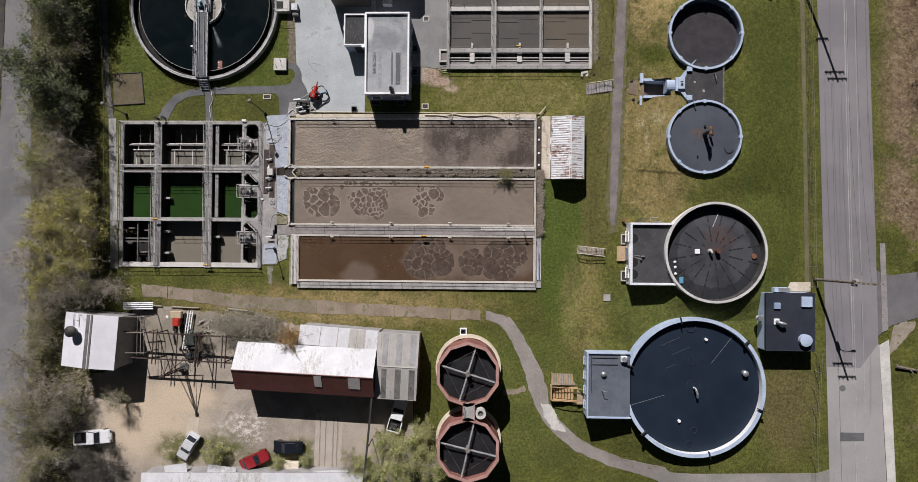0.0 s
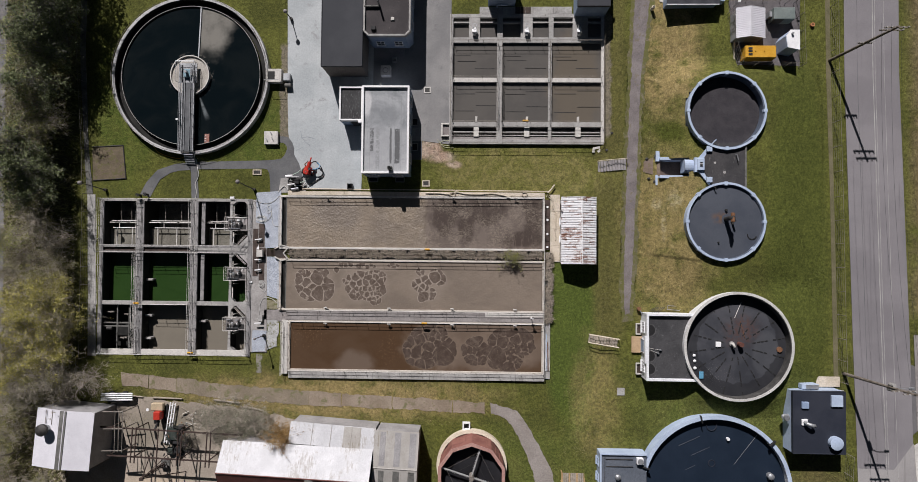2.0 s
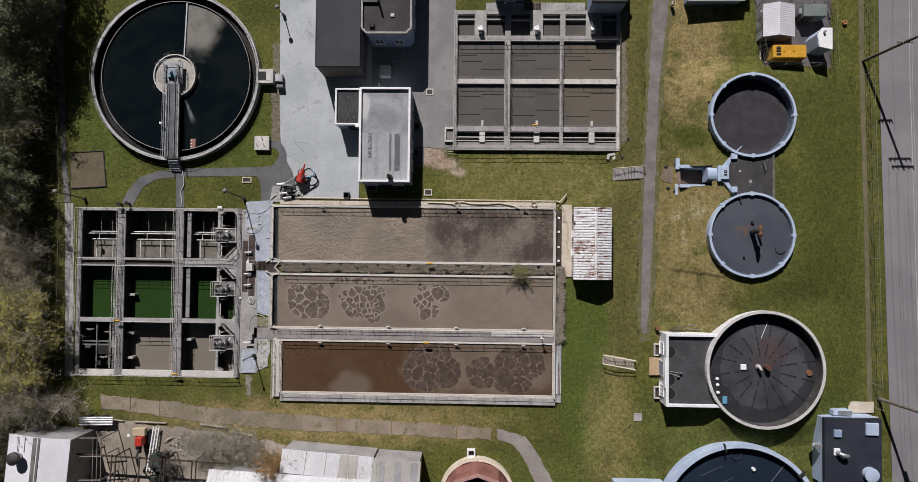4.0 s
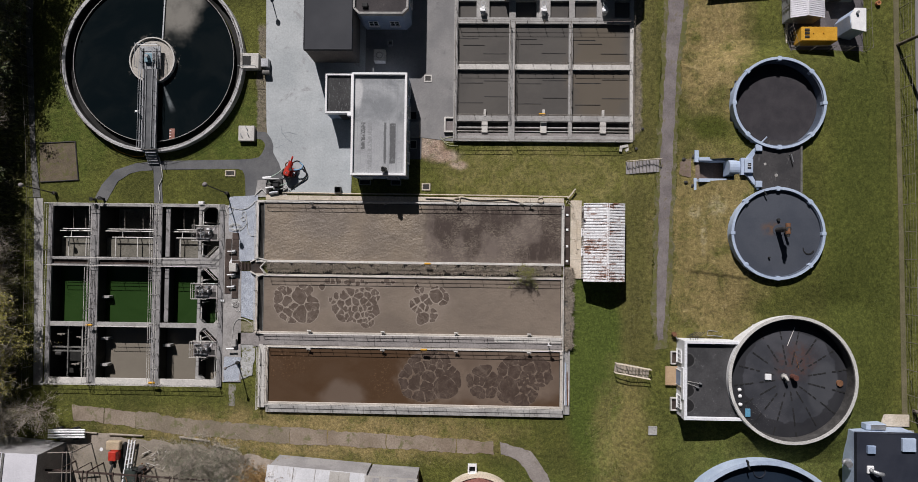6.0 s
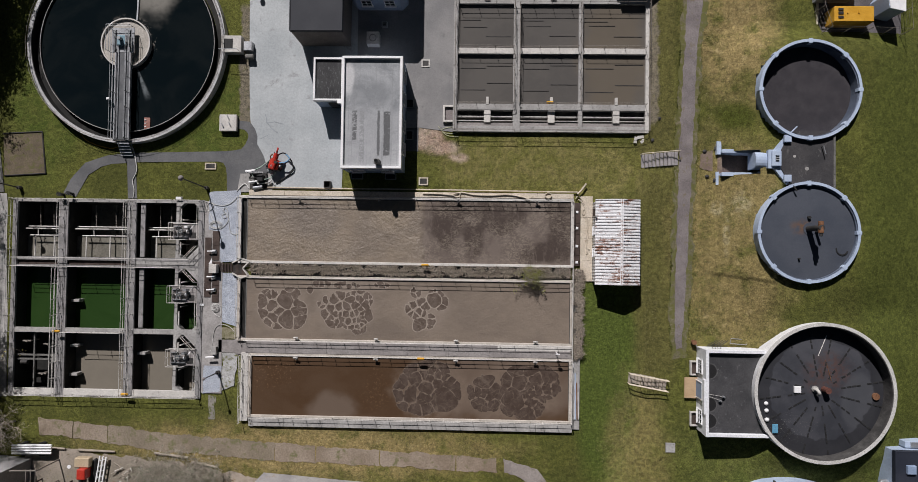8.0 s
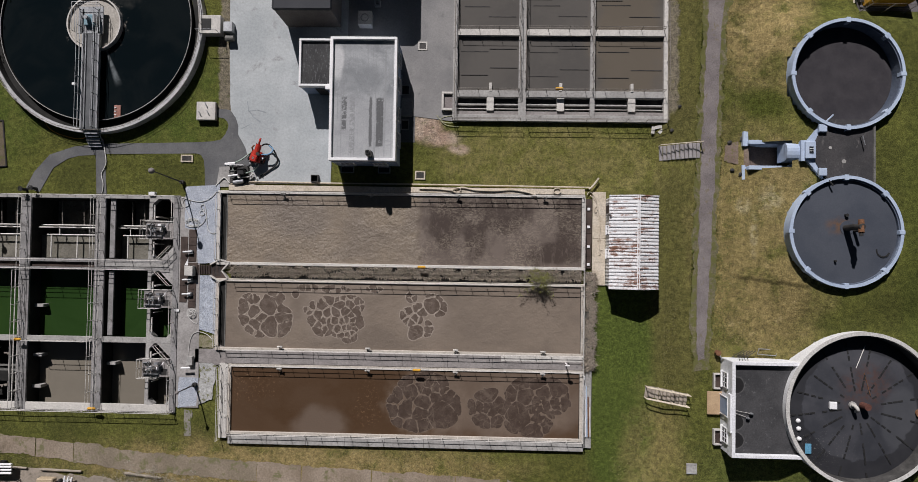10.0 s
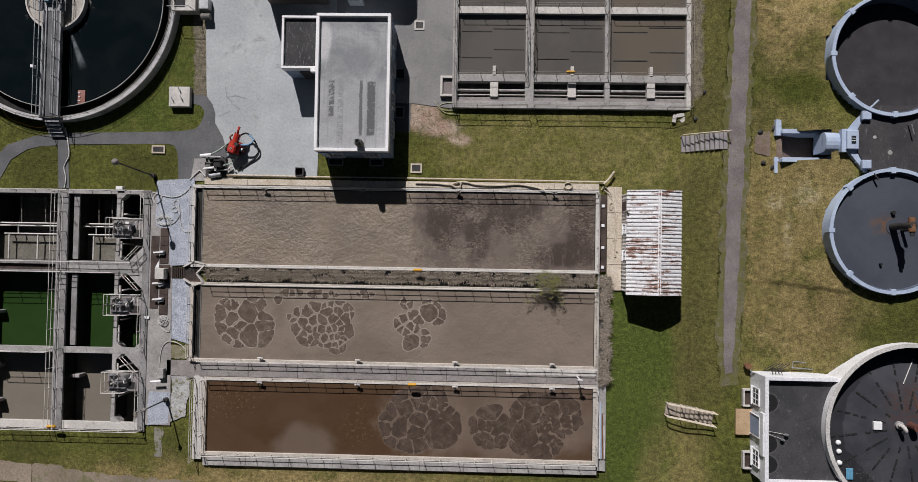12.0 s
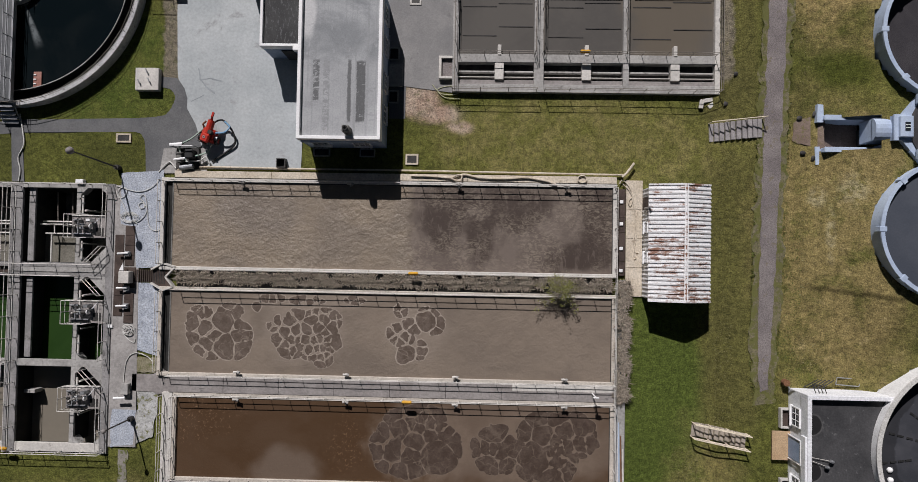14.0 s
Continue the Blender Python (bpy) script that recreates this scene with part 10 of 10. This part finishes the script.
def tree_meshes(seed, height, spread, leaves, leaf_size, twigs, leaf, wood, low=0.3):
    """Trunk with limbs, fine twigs and leaves, as three meshes; spread is the crown's radius."""
    rnd = random.Random(seed)
    wv, wf, tv, tf, lv, lf = [], [], [], [], [], []

    def limb(p, q, r0, r1, n, verts, faces):
        d = (q - p).normalized()
        a = d.orthogonal().normalized()
        b = d.cross(a)
        i = len(verts)
        for c, r in ((p, r0), (q, r1)):
            for k in range(n):
                w = 6.28319 * k / n
                verts.append(c + r * (math.cos(w) * a + math.sin(w) * b))
        for k in range(n):
            j = (k + 1) % n
            faces.append((i + k, i + j, i + n + j, i + n + k))

    def bough(p, q, r0, r1, steps, n, bend, verts, faces):
        """A crooked branch; gives the points along it."""
        out, last = [p], p
        for s in range(1, steps + 1):
            c = p.lerp(q, s / steps) + Vector((rnd.gauss(0, bend), rnd.gauss(0, bend), rnd.gauss(0, bend) + bend * 2 * math.sin(3.1416 * s / steps)))
            limb(last, c, r0 + (r1 - r0) * (s - 1) / steps, r0 + (r1 - r0) * s / steps, n, verts, faces)
            out.append(c)
            last = c
        return out
    lean = Vector((rnd.gauss(0, 0.06), rnd.gauss(0, 0.06), 1)) * height
    r = 0.035 * height ** 0.8
    trunk = bough(Vector((0, 0, -0.2)), lean * 0.72, r, r * 0.4, 5, 6, 0.06, wv, wf)
    tips = []
    count = 11
    for k in range(count):
        w = 6.28319 * (k * 0.382) + rnd.gauss(0, 0.3)
        f = (k + 0.6) / count
        start = trunk[0].lerp(trunk[-1], low + (1 - low) * f)
        reach = spread * rnd.uniform(0.65, 1.12) * (1.0 - 0.62 * f ** 2)
        end = Vector((math.cos(w) * reach, math.sin(w) * reach, start.z + height * rnd.uniform(0.12, 0.3) + 0.1 * height * f))
        line = bough(start, end, r * 0.5 * (1 - 0.4 * f), r * 0.13, 4, 5, spread * 0.035, wv, wf)
        for p in line[1:]:
            for _ in range(4):
                q = p + Vector((rnd.gauss(0, 0.3), rnd.gauss(0, 0.3), rnd.gauss(0.1, 0.2))) * spread
                sub = bough(p, q, r * 0.13, r * 0.05, 3, 3, spread * 0.03, tv, tf)
                tips.extend(sub[1:])
                for u in sub[1:]:
                    v = u + Vector((rnd.gauss(0, 0.13), rnd.gauss(0, 0.13), rnd.gauss(0.04, 0.1))) * spread
                    limb(u, v, r * 0.05, r * 0.025, 3, tv, tf)
                    tips.extend((v, u.lerp(v, 0.5)))
    # leaves sit in clumps, with open wood between them
    tufted = [p for p in tips if noise.noise((p.x * 2.6 / spread + seed, p.y * 2.6 / spread, p.z * 2.0 / spread)) > 0.06] or tips
    for _ in range(twigs):
        p = rnd.choice(tips)
        d = Vector((rnd.gauss(0, 1) + p.x / spread, rnd.gauss(0, 1) + p.y / spread, rnd.gauss(0.3, 0.7))).normalized() * spread * rnd.uniform(0.09, 0.22)
        w = d.cross(Vector((rnd.gauss(0, 1), rnd.gauss(0, 1), rnd.gauss(0, 1)))).normalized() * rnd.uniform(0.009, 0.021)
        i = len(tv)
        tv.extend((p - w, p + w, p + d))
        tf.append((i, i + 1, i + 2))
    for _ in range(leaves):
        p = rnd.choice(tufted)
        c = p + Vector((rnd.gauss(0, 0.075), rnd.gauss(0, 0.075), rnd.gauss(0, 0.06))) * spread
        a = Vector((rnd.gauss(0, 1), rnd.gauss(0, 1), rnd.gauss(0, 0.5))).normalized() * leaf_size * rnd.uniform(0.5, 1.2)
        b = a.cross(Vector((rnd.gauss(0, 1), rnd.gauss(0, 1), rnd.gauss(0, 1))).normalized()) * 0.7
        i = len(lv)
        lv.extend((c - a, c + b, c + a, c - b))
        lf.append((i, i + 1, i + 2, i + 3))
    out = []
    for nm, v, f, m in (("trunk", wv, wf, wood), ("branchwork", tv, tf, wood), ("crown", lv, lf, leaf)):
        if not f:
            out.append(None)
            continue
        me = bpy.data.meshes.new(nm)
        me.from_pydata([tuple(c) for c in v], [], f)
        me.materials.append(m)
        out.append(me)
    return out


def plant(meshes, x, y, label, category="tree", name="tree", size=1.0, turn=0.0, group="", z=None):
    t = thing(name, x, y, land(x, y) if z is None else z, label, category, group)
    for me, n in zip(meshes, ("trunk", "branchwork", "crown")):
        if me:
            ob = piece(n, me, t, pose(0, 0, 0, 0, 0, turn) @ Matrix.Scale(size, 4))
            if n != "trunk":
                tagged(ob, kind="stuff")
    return t


BARE = [tree_meshes(s, 7.5, 3.9, 500, 0.11, 2100, LEAF_OLIVE, TWIG if s % 2 else TWIG_DARK) for s in (11, 12, 13, 14)]
HALF = [tree_meshes(s, 7.0, 3.6, 2000, 0.125, 1500, LEAF_OLIVE, TWIG) for s in (21, 22)]
# leaf and twig tones carry the northern wood's shade
DARKT = [tree_meshes(s, 9.0, 4.2, 5200, 0.15, 700, LEAF_DARK, TWIG_SHADE) for s in (31, 32)]
GREENISH = [tree_meshes(s, 7.0, 3.6, 2800, 0.13, 1500, LEAF_GREEN, TWIG) for s in (71, 72)]
YELLOW = [tree_meshes(s, 7.0, 3.7, 5200, 0.125, 1000, LEAF_YELLOW, TWIG) for s in (41, 42)]
WILLOW = [tree_meshes(s, 6.5, 3.6, 6500, 0.12, 900, LEAF_GREEN, TWIG) for s in (51, 52)]
BUSH_G = tree_meshes(61, 2.4, 1.3, 3200, 0.075, 500, LEAF_GREEN, TWIG_DARK, 0.1)
BUSH_O = tree_meshes(62, 4.6, 2.0, 4200, 0.042, 3200, LEAF_ORANGE, TWIG_ORANGE, 0.15)
BUSH_B = tree_meshes(63, 3.6, 2.1, 2200, 0.055, 2200, LEAF_GREY, TWIG, 0.08)
BUSH_D = tree_meshes(65, 2.2, 1.7, 250, 0.06, 2200, LEAF_DARK, TWIG_BLACK, 0.05)
BUSH_Y = tree_meshes(64, 1.4, 1.35, 3000, 0.06, 1300, LEAF_CHANNEL, TWIG_DARK, 0.1)

rng = random.Random(3)
WOODS = "trees along the western edge"
spots = []
for k in range(900):
    x, y = rng.uniform(-61.0, -53.2), rng.uniform(-46, 60)
    if y > 12 and x < -59.6:
        continue
    if 14 < y < 36 and x > -55.6:
        continue
    if -19.0 < y < -8.0 and x > -57.8:
        continue
    if y < -24.5 and x > -57.0:
        continue
    if all((x - a) ** 2 + (y - b) ** 2 > 7.0 for a, b in spots):
        spots.append((x, y))
for x, y in spots[:125]:
    s, a = rng.uniform(0.7, 1.05), rng.uniform(0, 360)
    if y > 11 and x < -56.3 and rng.random() < 0.85:
        plant(rng.choice(GREENISH), x, y, "tree in thin light green leaf beside the lane", size=s * 0.9, turn=a, group=WOODS)
    elif y > 15.5 and rng.random() < 0.56:
        plant(rng.choice(DARKT), x, y, "dark green tree in the wood", size=s * 0.9, turn=a, group=WOODS)
    elif -6 < y < 4 and x > -58 and rng.random() < 0.6:
        plant(rng.choice(YELLOW), x, y, "tree in yellow-green spring leaf", size=s * 0.85, turn=a, group=WOODS)
    elif rng.random() < 0.33:
        plant(rng.choice(HALF), x, y, "half-bare tree with olive young leaves", size=s * 0.8, turn=a, group=WOODS)
    else:
        plant(rng.choice(BARE), x, y, "bare grey-brown tree of fine twigs", size=s * 0.85, turn=a, group=WOODS)
for x, y, s, k in ((-52.8, 1.6, 0.95, 0), (-53.0, -2.6, 0.95, 1), (-55.8, 3.0, 0.9, 1), (-56.5, -1.0, 0.9, 0)):
    plant(YELLOW[k], x, y, "tree in yellow-green spring leaf beside the tanks", size=s, turn=40 * k, group=WOODS)
for x, y, s, k in ((-56.0, 26.5, 0.85, 0), (-56.2, 21.5, 0.85, 1), (-55.8, 32.0, 0.85, 1), (-55.2, 38.5, 0.95, 0), (-56.2, 17.5, 0.75, 0), (-57.5, 24.0, 1.0, 1), (-57.0, 30.0, 1.0, 0), (-53.4, 41.5, 0.9, 1), (-52.8, 46.0, 1.05, 0), (-53.0, 51.0, 1.05, 1)):
    if y in (26.5, 30.0):
        plant(HALF[k], x, y, "half-bare tree leaning to the boundary fence", size=s, turn=70 * k + x * 40, group=WOODS)
    else:
        plant(DARKT[k], x, y, "dark green tree overhanging the boundary fence", size=s, turn=70 * k + x * 40, group=WOODS)
plant(BARE[1], -51.6, -6.6, "bare grey tree beside the white-roofed store", size=0.8, group=WOODS)
plant(BARE[0], -48.6, -6.6, "bare dark tree at the path's end", size=0.65, group=WOODS)
plant(HALF[0], -54.5, -7.2, "half-bare tree behind the white-roofed store", size=0.75, group=WOODS)
plant(HALF[1], -48.4, -22.2, "olive half-bare tree beside the store's shadow", size=0.5, group=WOODS)
for x, y, s, a, k in ((63.5, 24.5, 0.8, 0, 0), (65.0, 33.0, 0.9, 80, 1), (64.5, 16.0, 0.7, 140, 2), (66.0, 42.0, 0.9, 200, 3), (63.0, 38.5, 0.8, 20, 2), (66.5, 8.0, 0.8, 60, 1), (63.8, 2.5, 0.75, 60, 0)):
    plant(BARE[k], x, y, "bare tree on the far side of the road", size=s, turn=a, group="trees beyond the road")
for x, y, s, a, k in ((-6.4, -28.4, 0.85, 20, 0), (-9.8, -27.6, 0.62, 140, 1), (-3.6, -30.6, 0.75, 250, 0), (-8.2, -31.4, 0.85, 60, 1), (-12.6, -31.0, 0.6, 10, 0), (-4.6, -26.2, 0.5, 300, 1)):
    plant(WILLOW[k], x, y, "bushy tree in fresh yellow-green leaf", size=s, turn=a, group="bushy trees by the annex")
plant(HALF[1], -15.0, -30.5, "olive half-bare shrub tree beside the drive", size=0.5, turn=80)
plant(BUSH_G, -34.2, -29.8, "low green bush beside the parked car", "bush", "bush", 1.25)
plant(BUSH_G, -41.0, -30.6, "low green bush on the verge", "bush", "bush", 0.5, 30)
plant(BUSH_G, -21.6, -31.0, "low green bush on the verge", "bush", "bush", 0.7, 150)
plant(BUSH_G, -25.4, -31.3, "low green bush on the verge", "bush", "bush", 0.8, 90)
plant(BUSH_O, -22.5, -13.4, "rusty orange budding bush beside the lean-to", "bush", "bush", 1.25)
for x, y, s, a in ((-29.3, -11.2, 1.1, 0), (-31.4, -11.8, 1.0, 70), (-27.0, -11.6, 1.05, 150), (-25.2, -12.4, 0.95, 220), (-28.3, -13.4, 1.05, 300), (-33.4, -11.4, 0.85, 30), (-30.4, -13.6, 0.9, 200)):
    plant(BUSH_B, x, y, "bare grey bush behind the works shed", "bush", "bush", s, a, "bare bushes")
for x, y, s, a in ((-53.4, -30.4, 1.0, 0), (-51.2, -31.8, 1.1, 90), (-52.9, -33.6, 1.2, 200), (-50.2, -34.2, 1.0, 40), (-49.6, -29.9, 0.7, 120), (-54.4, -26.4, 0.9, 300), (-36.4, -14.9, 0.75, 10), (-55.6, -31.5, 1.2, 70), (-48.6, -32.6, 0.9, 170)):
    plant(BUSH_D, x, y, "dark tangled dead bush in the works yard", "bush", "bush", s, a, "dead bushes")
plant(BUSH_Y, 6.6, 9.75, "young green bush growing in the channel", "bush", "bush", 0.95, 0, z=0.05)


def scrub(name, area, count, size, mat, label, lift=0.1, tall=0.8):
    """Uncountable low growth: blades and leaves over an area."""
    rnd = random.Random(len(name) * 7 + count)
    v, f = [], []
    for _ in range(count):
        x, y = rnd.uniform(area[0], area[1]), rnd.uniform(area[2], area[3])
        if noise.noise((x * 1.3, y * 2.2, count * 0.01)) < -0.12:
            continue
        z = land(x, y) + lift
        a = rnd.uniform(0, 6.28319)
        h, w = size * rnd.uniform(0.4, 1.2), size * (0.036 if mat is REED else 0.07)
        lx, ly = math.cos(a) * h * rnd.uniform(0.3, 0.9), math.sin(a) * h * rnd.uniform(0.3, 0.9)
        sx, sy = -math.sin(a) * w, math.cos(a) * w
        i = len(v)
        v.extend(((x - sx, y - sy, z), (x + sx, y + sy, z), (x + lx * 0.5 + sx, y + ly * 0.5 + sy, z + h * tall * 0.8), (x + lx * 0.5 - sx, y + ly * 0.5 - sy, z + h * tall * 0.8), (x + lx, y + ly, z + h * tall * 0.7)))
        f.extend(((i, i + 1, i + 2, i + 3), (i + 3, i + 2, i + 4)))
    me = bpy.data.meshes.new(name)
    me.from_pydata(v, [], f)
    me.materials.append(mat)
    return tagged(new(name, me), label, "plants", "", "stuff")


scrub("dry_reeds", (-23.2, 10.6, 9.7, 10.6), 19000, 0.56, REED, "dry grey-brown reeds filling the channel")
scrub("dry_reeds", (11.0, 11.95, 1.3, 10.4), 6000, 0.66, REED, "dry reeds filling the end channel")
scrub("undergrowth", (-62.5, -52.6, -44, 58), 14000, 0.7, LEAF_OLIVE, "low olive undergrowth beneath the trees")
scrub("undergrowth", (-62.5, -52.6, -44, 15), 9000, 0.8, REED, "dead stalks beneath the trees")
scrub("rough_grass", (59.5, 72, 3, 50), 4500, 0.5, REED, "dead grass on the far verge")


def tufts(name, areas, count, size, mat, label, seed):
    """Grass tufts too small to count: crossed blades over stretches of lawn."""
    rnd = random.Random(seed)
    v, f = [], []
    whole = sum((a[1] - a[0]) * (a[3] - a[2]) for a in areas)
    for a in areas:
        for _ in range(int(count * (a[1] - a[0]) * (a[3] - a[2]) / whole)):
            x, y = rnd.uniform(a[0], a[1]), rnd.uniform(a[2], a[3])
            if noise.noise((x * 0.3, y * 0.3, seed)) + rnd.uniform(-1.0, 1.0) < -0.3:
                continue
            if any((x - p) ** 2 + (y - q) ** 2 < r * r for p, q, r in ((-37.1, 34.1, 10.9), (1.5, -17.5, 4.8), (1.58, -27.6, 4.8), (32.15, -19.2, 9.6), (34.6, -0.95, 7.0), (33.1, 14.6, 5.1), (33.2, 28.6, 5.1))):
                continue
            z = land(x, y) - 0.03
            s, w = size * rnd.uniform(0.5, 1.3), rnd.uniform(0, 3.14159)
            for k in (0, 1.6):
                dx, dy = math.cos(w + k) * s * 0.5, math.sin(w + k) * s * 0.5
                lx, ly = rnd.uniform(-0.5, 0.5) * s, rnd.uniform(-0.5, 0.5) * s
                i = len(v)
                v.extend(((x - dx, y - dy, z), (x + dx, y + dy, z), (x + lx, y + ly, z + s * 0.42)))
                f.append((i, i + 1, i + 2))
    me = bpy.data.meshes.new(name)
    me.from_pydata(v, [], f)
    me.materials.append(mat)
    return tagged(new(name, me), label, "grass", "", "stuff")


TUFT_GREEN = leaf_material("tuft_green", (0.075, 0.09, 0.022), (0.142, 0.157, 0.043))
TUFT_DRY = leaf_material("tuft_dry", (0.15, 0.135, 0.055), (0.31, 0.275, 0.14))
TUFT_DARK = leaf_material("tuft_dark", (0.1, 0.098, 0.04), (0.22, 0.2, 0.085))
tufts("grass_tufts", [(39.2, 46.5, -5, 34), (39.2, 46.5, -5, 34), (13.0, 17.6, -28, -12), (22.0, 24.2, 3.5, 20)], 26000, 0.12, TUFT_GREEN, "short green grass tufts", 2)
tufts("dry_grass_tufts", [(24.0, 28.3, 4.2, 20.0), (24.0, 28.3, 24.5, 42), (13.5, 17.0, -16, -7), (-45, 3, -12.5, -6.6)], 14000, 0.12, TUFT_DRY, "short straw-coloured grass tufts", 5)
tufts("bank_tufts", [(17.6, 19.5, -1.0, 21.0), (15.4, 18.0, -13, -2)], 5500, 0.13, TUFT_DARK, "rough dark grass on the bank", 9)
tufts("lawn_tufts", [(-50, -26, 23.5, 50), (-35.5, -27, 18, 21.3), (-6, 0.5, 20.8, 25.2), (-3.5, 12, -30, -11.5), (40, 47.5, -32, -15)], 16000, 0.09, TUFT_GREEN, "short mown lawn tufts", 12)
tufts("tall_weeds", [(25.3, 28.2, 24.9, 27.8), (26.0, 28.4, 28.4, 30.4)], 1500, 0.13, TUFT_GREEN, "rank green weeds in the dry turf", 31)
EDGE = [(21.75, 34.0, 23.5), (21.35, 26.0, 23.2), (21.0, 13.8, 22.7), (20.8, 6.0, 22.3), (20.95, 2.4, 22.0)]
strips = []
for (a, y1, b), (c, y0, d) in zip(EDGE, EDGE[1:]):
    n = max(2, int((y1 - y0) / 0.8))
    for k in range(n):
        lo, f = y1 + (y0 - y1) * (k + 1) / n, (k + 0.5) / n
        for e in (a + (c - a) * f, b + (d - b) * f):
            strips.append((e - 0.3, e + 0.3, lo, lo + (y1 - y0) / n))
strips.append((21.0, 22.2, 2.0, 4.6))
tufts("path_edge_tufts", strips, 5200, 0.15, TUFT_GREEN, "grass creeping over the path's edges", 15)
tufts("yard_weeds", [(-42.5, -20.8, -32.2, -28.4), (-41.5, -36.0, -30, -28), (-33, -29, -30.5, -27.6)], 5200, 0.2, TUFT_GREEN, "weeds round the parked cars", 21)
tufts("yard_weeds", [(-33, -24, -29.5, -26.2), (-46, -28, -13.5, -9.8), (-52, -46, -24, -20)], 3200, 0.18, TUFT_DRY, "dry weeds in the works yard", 22)
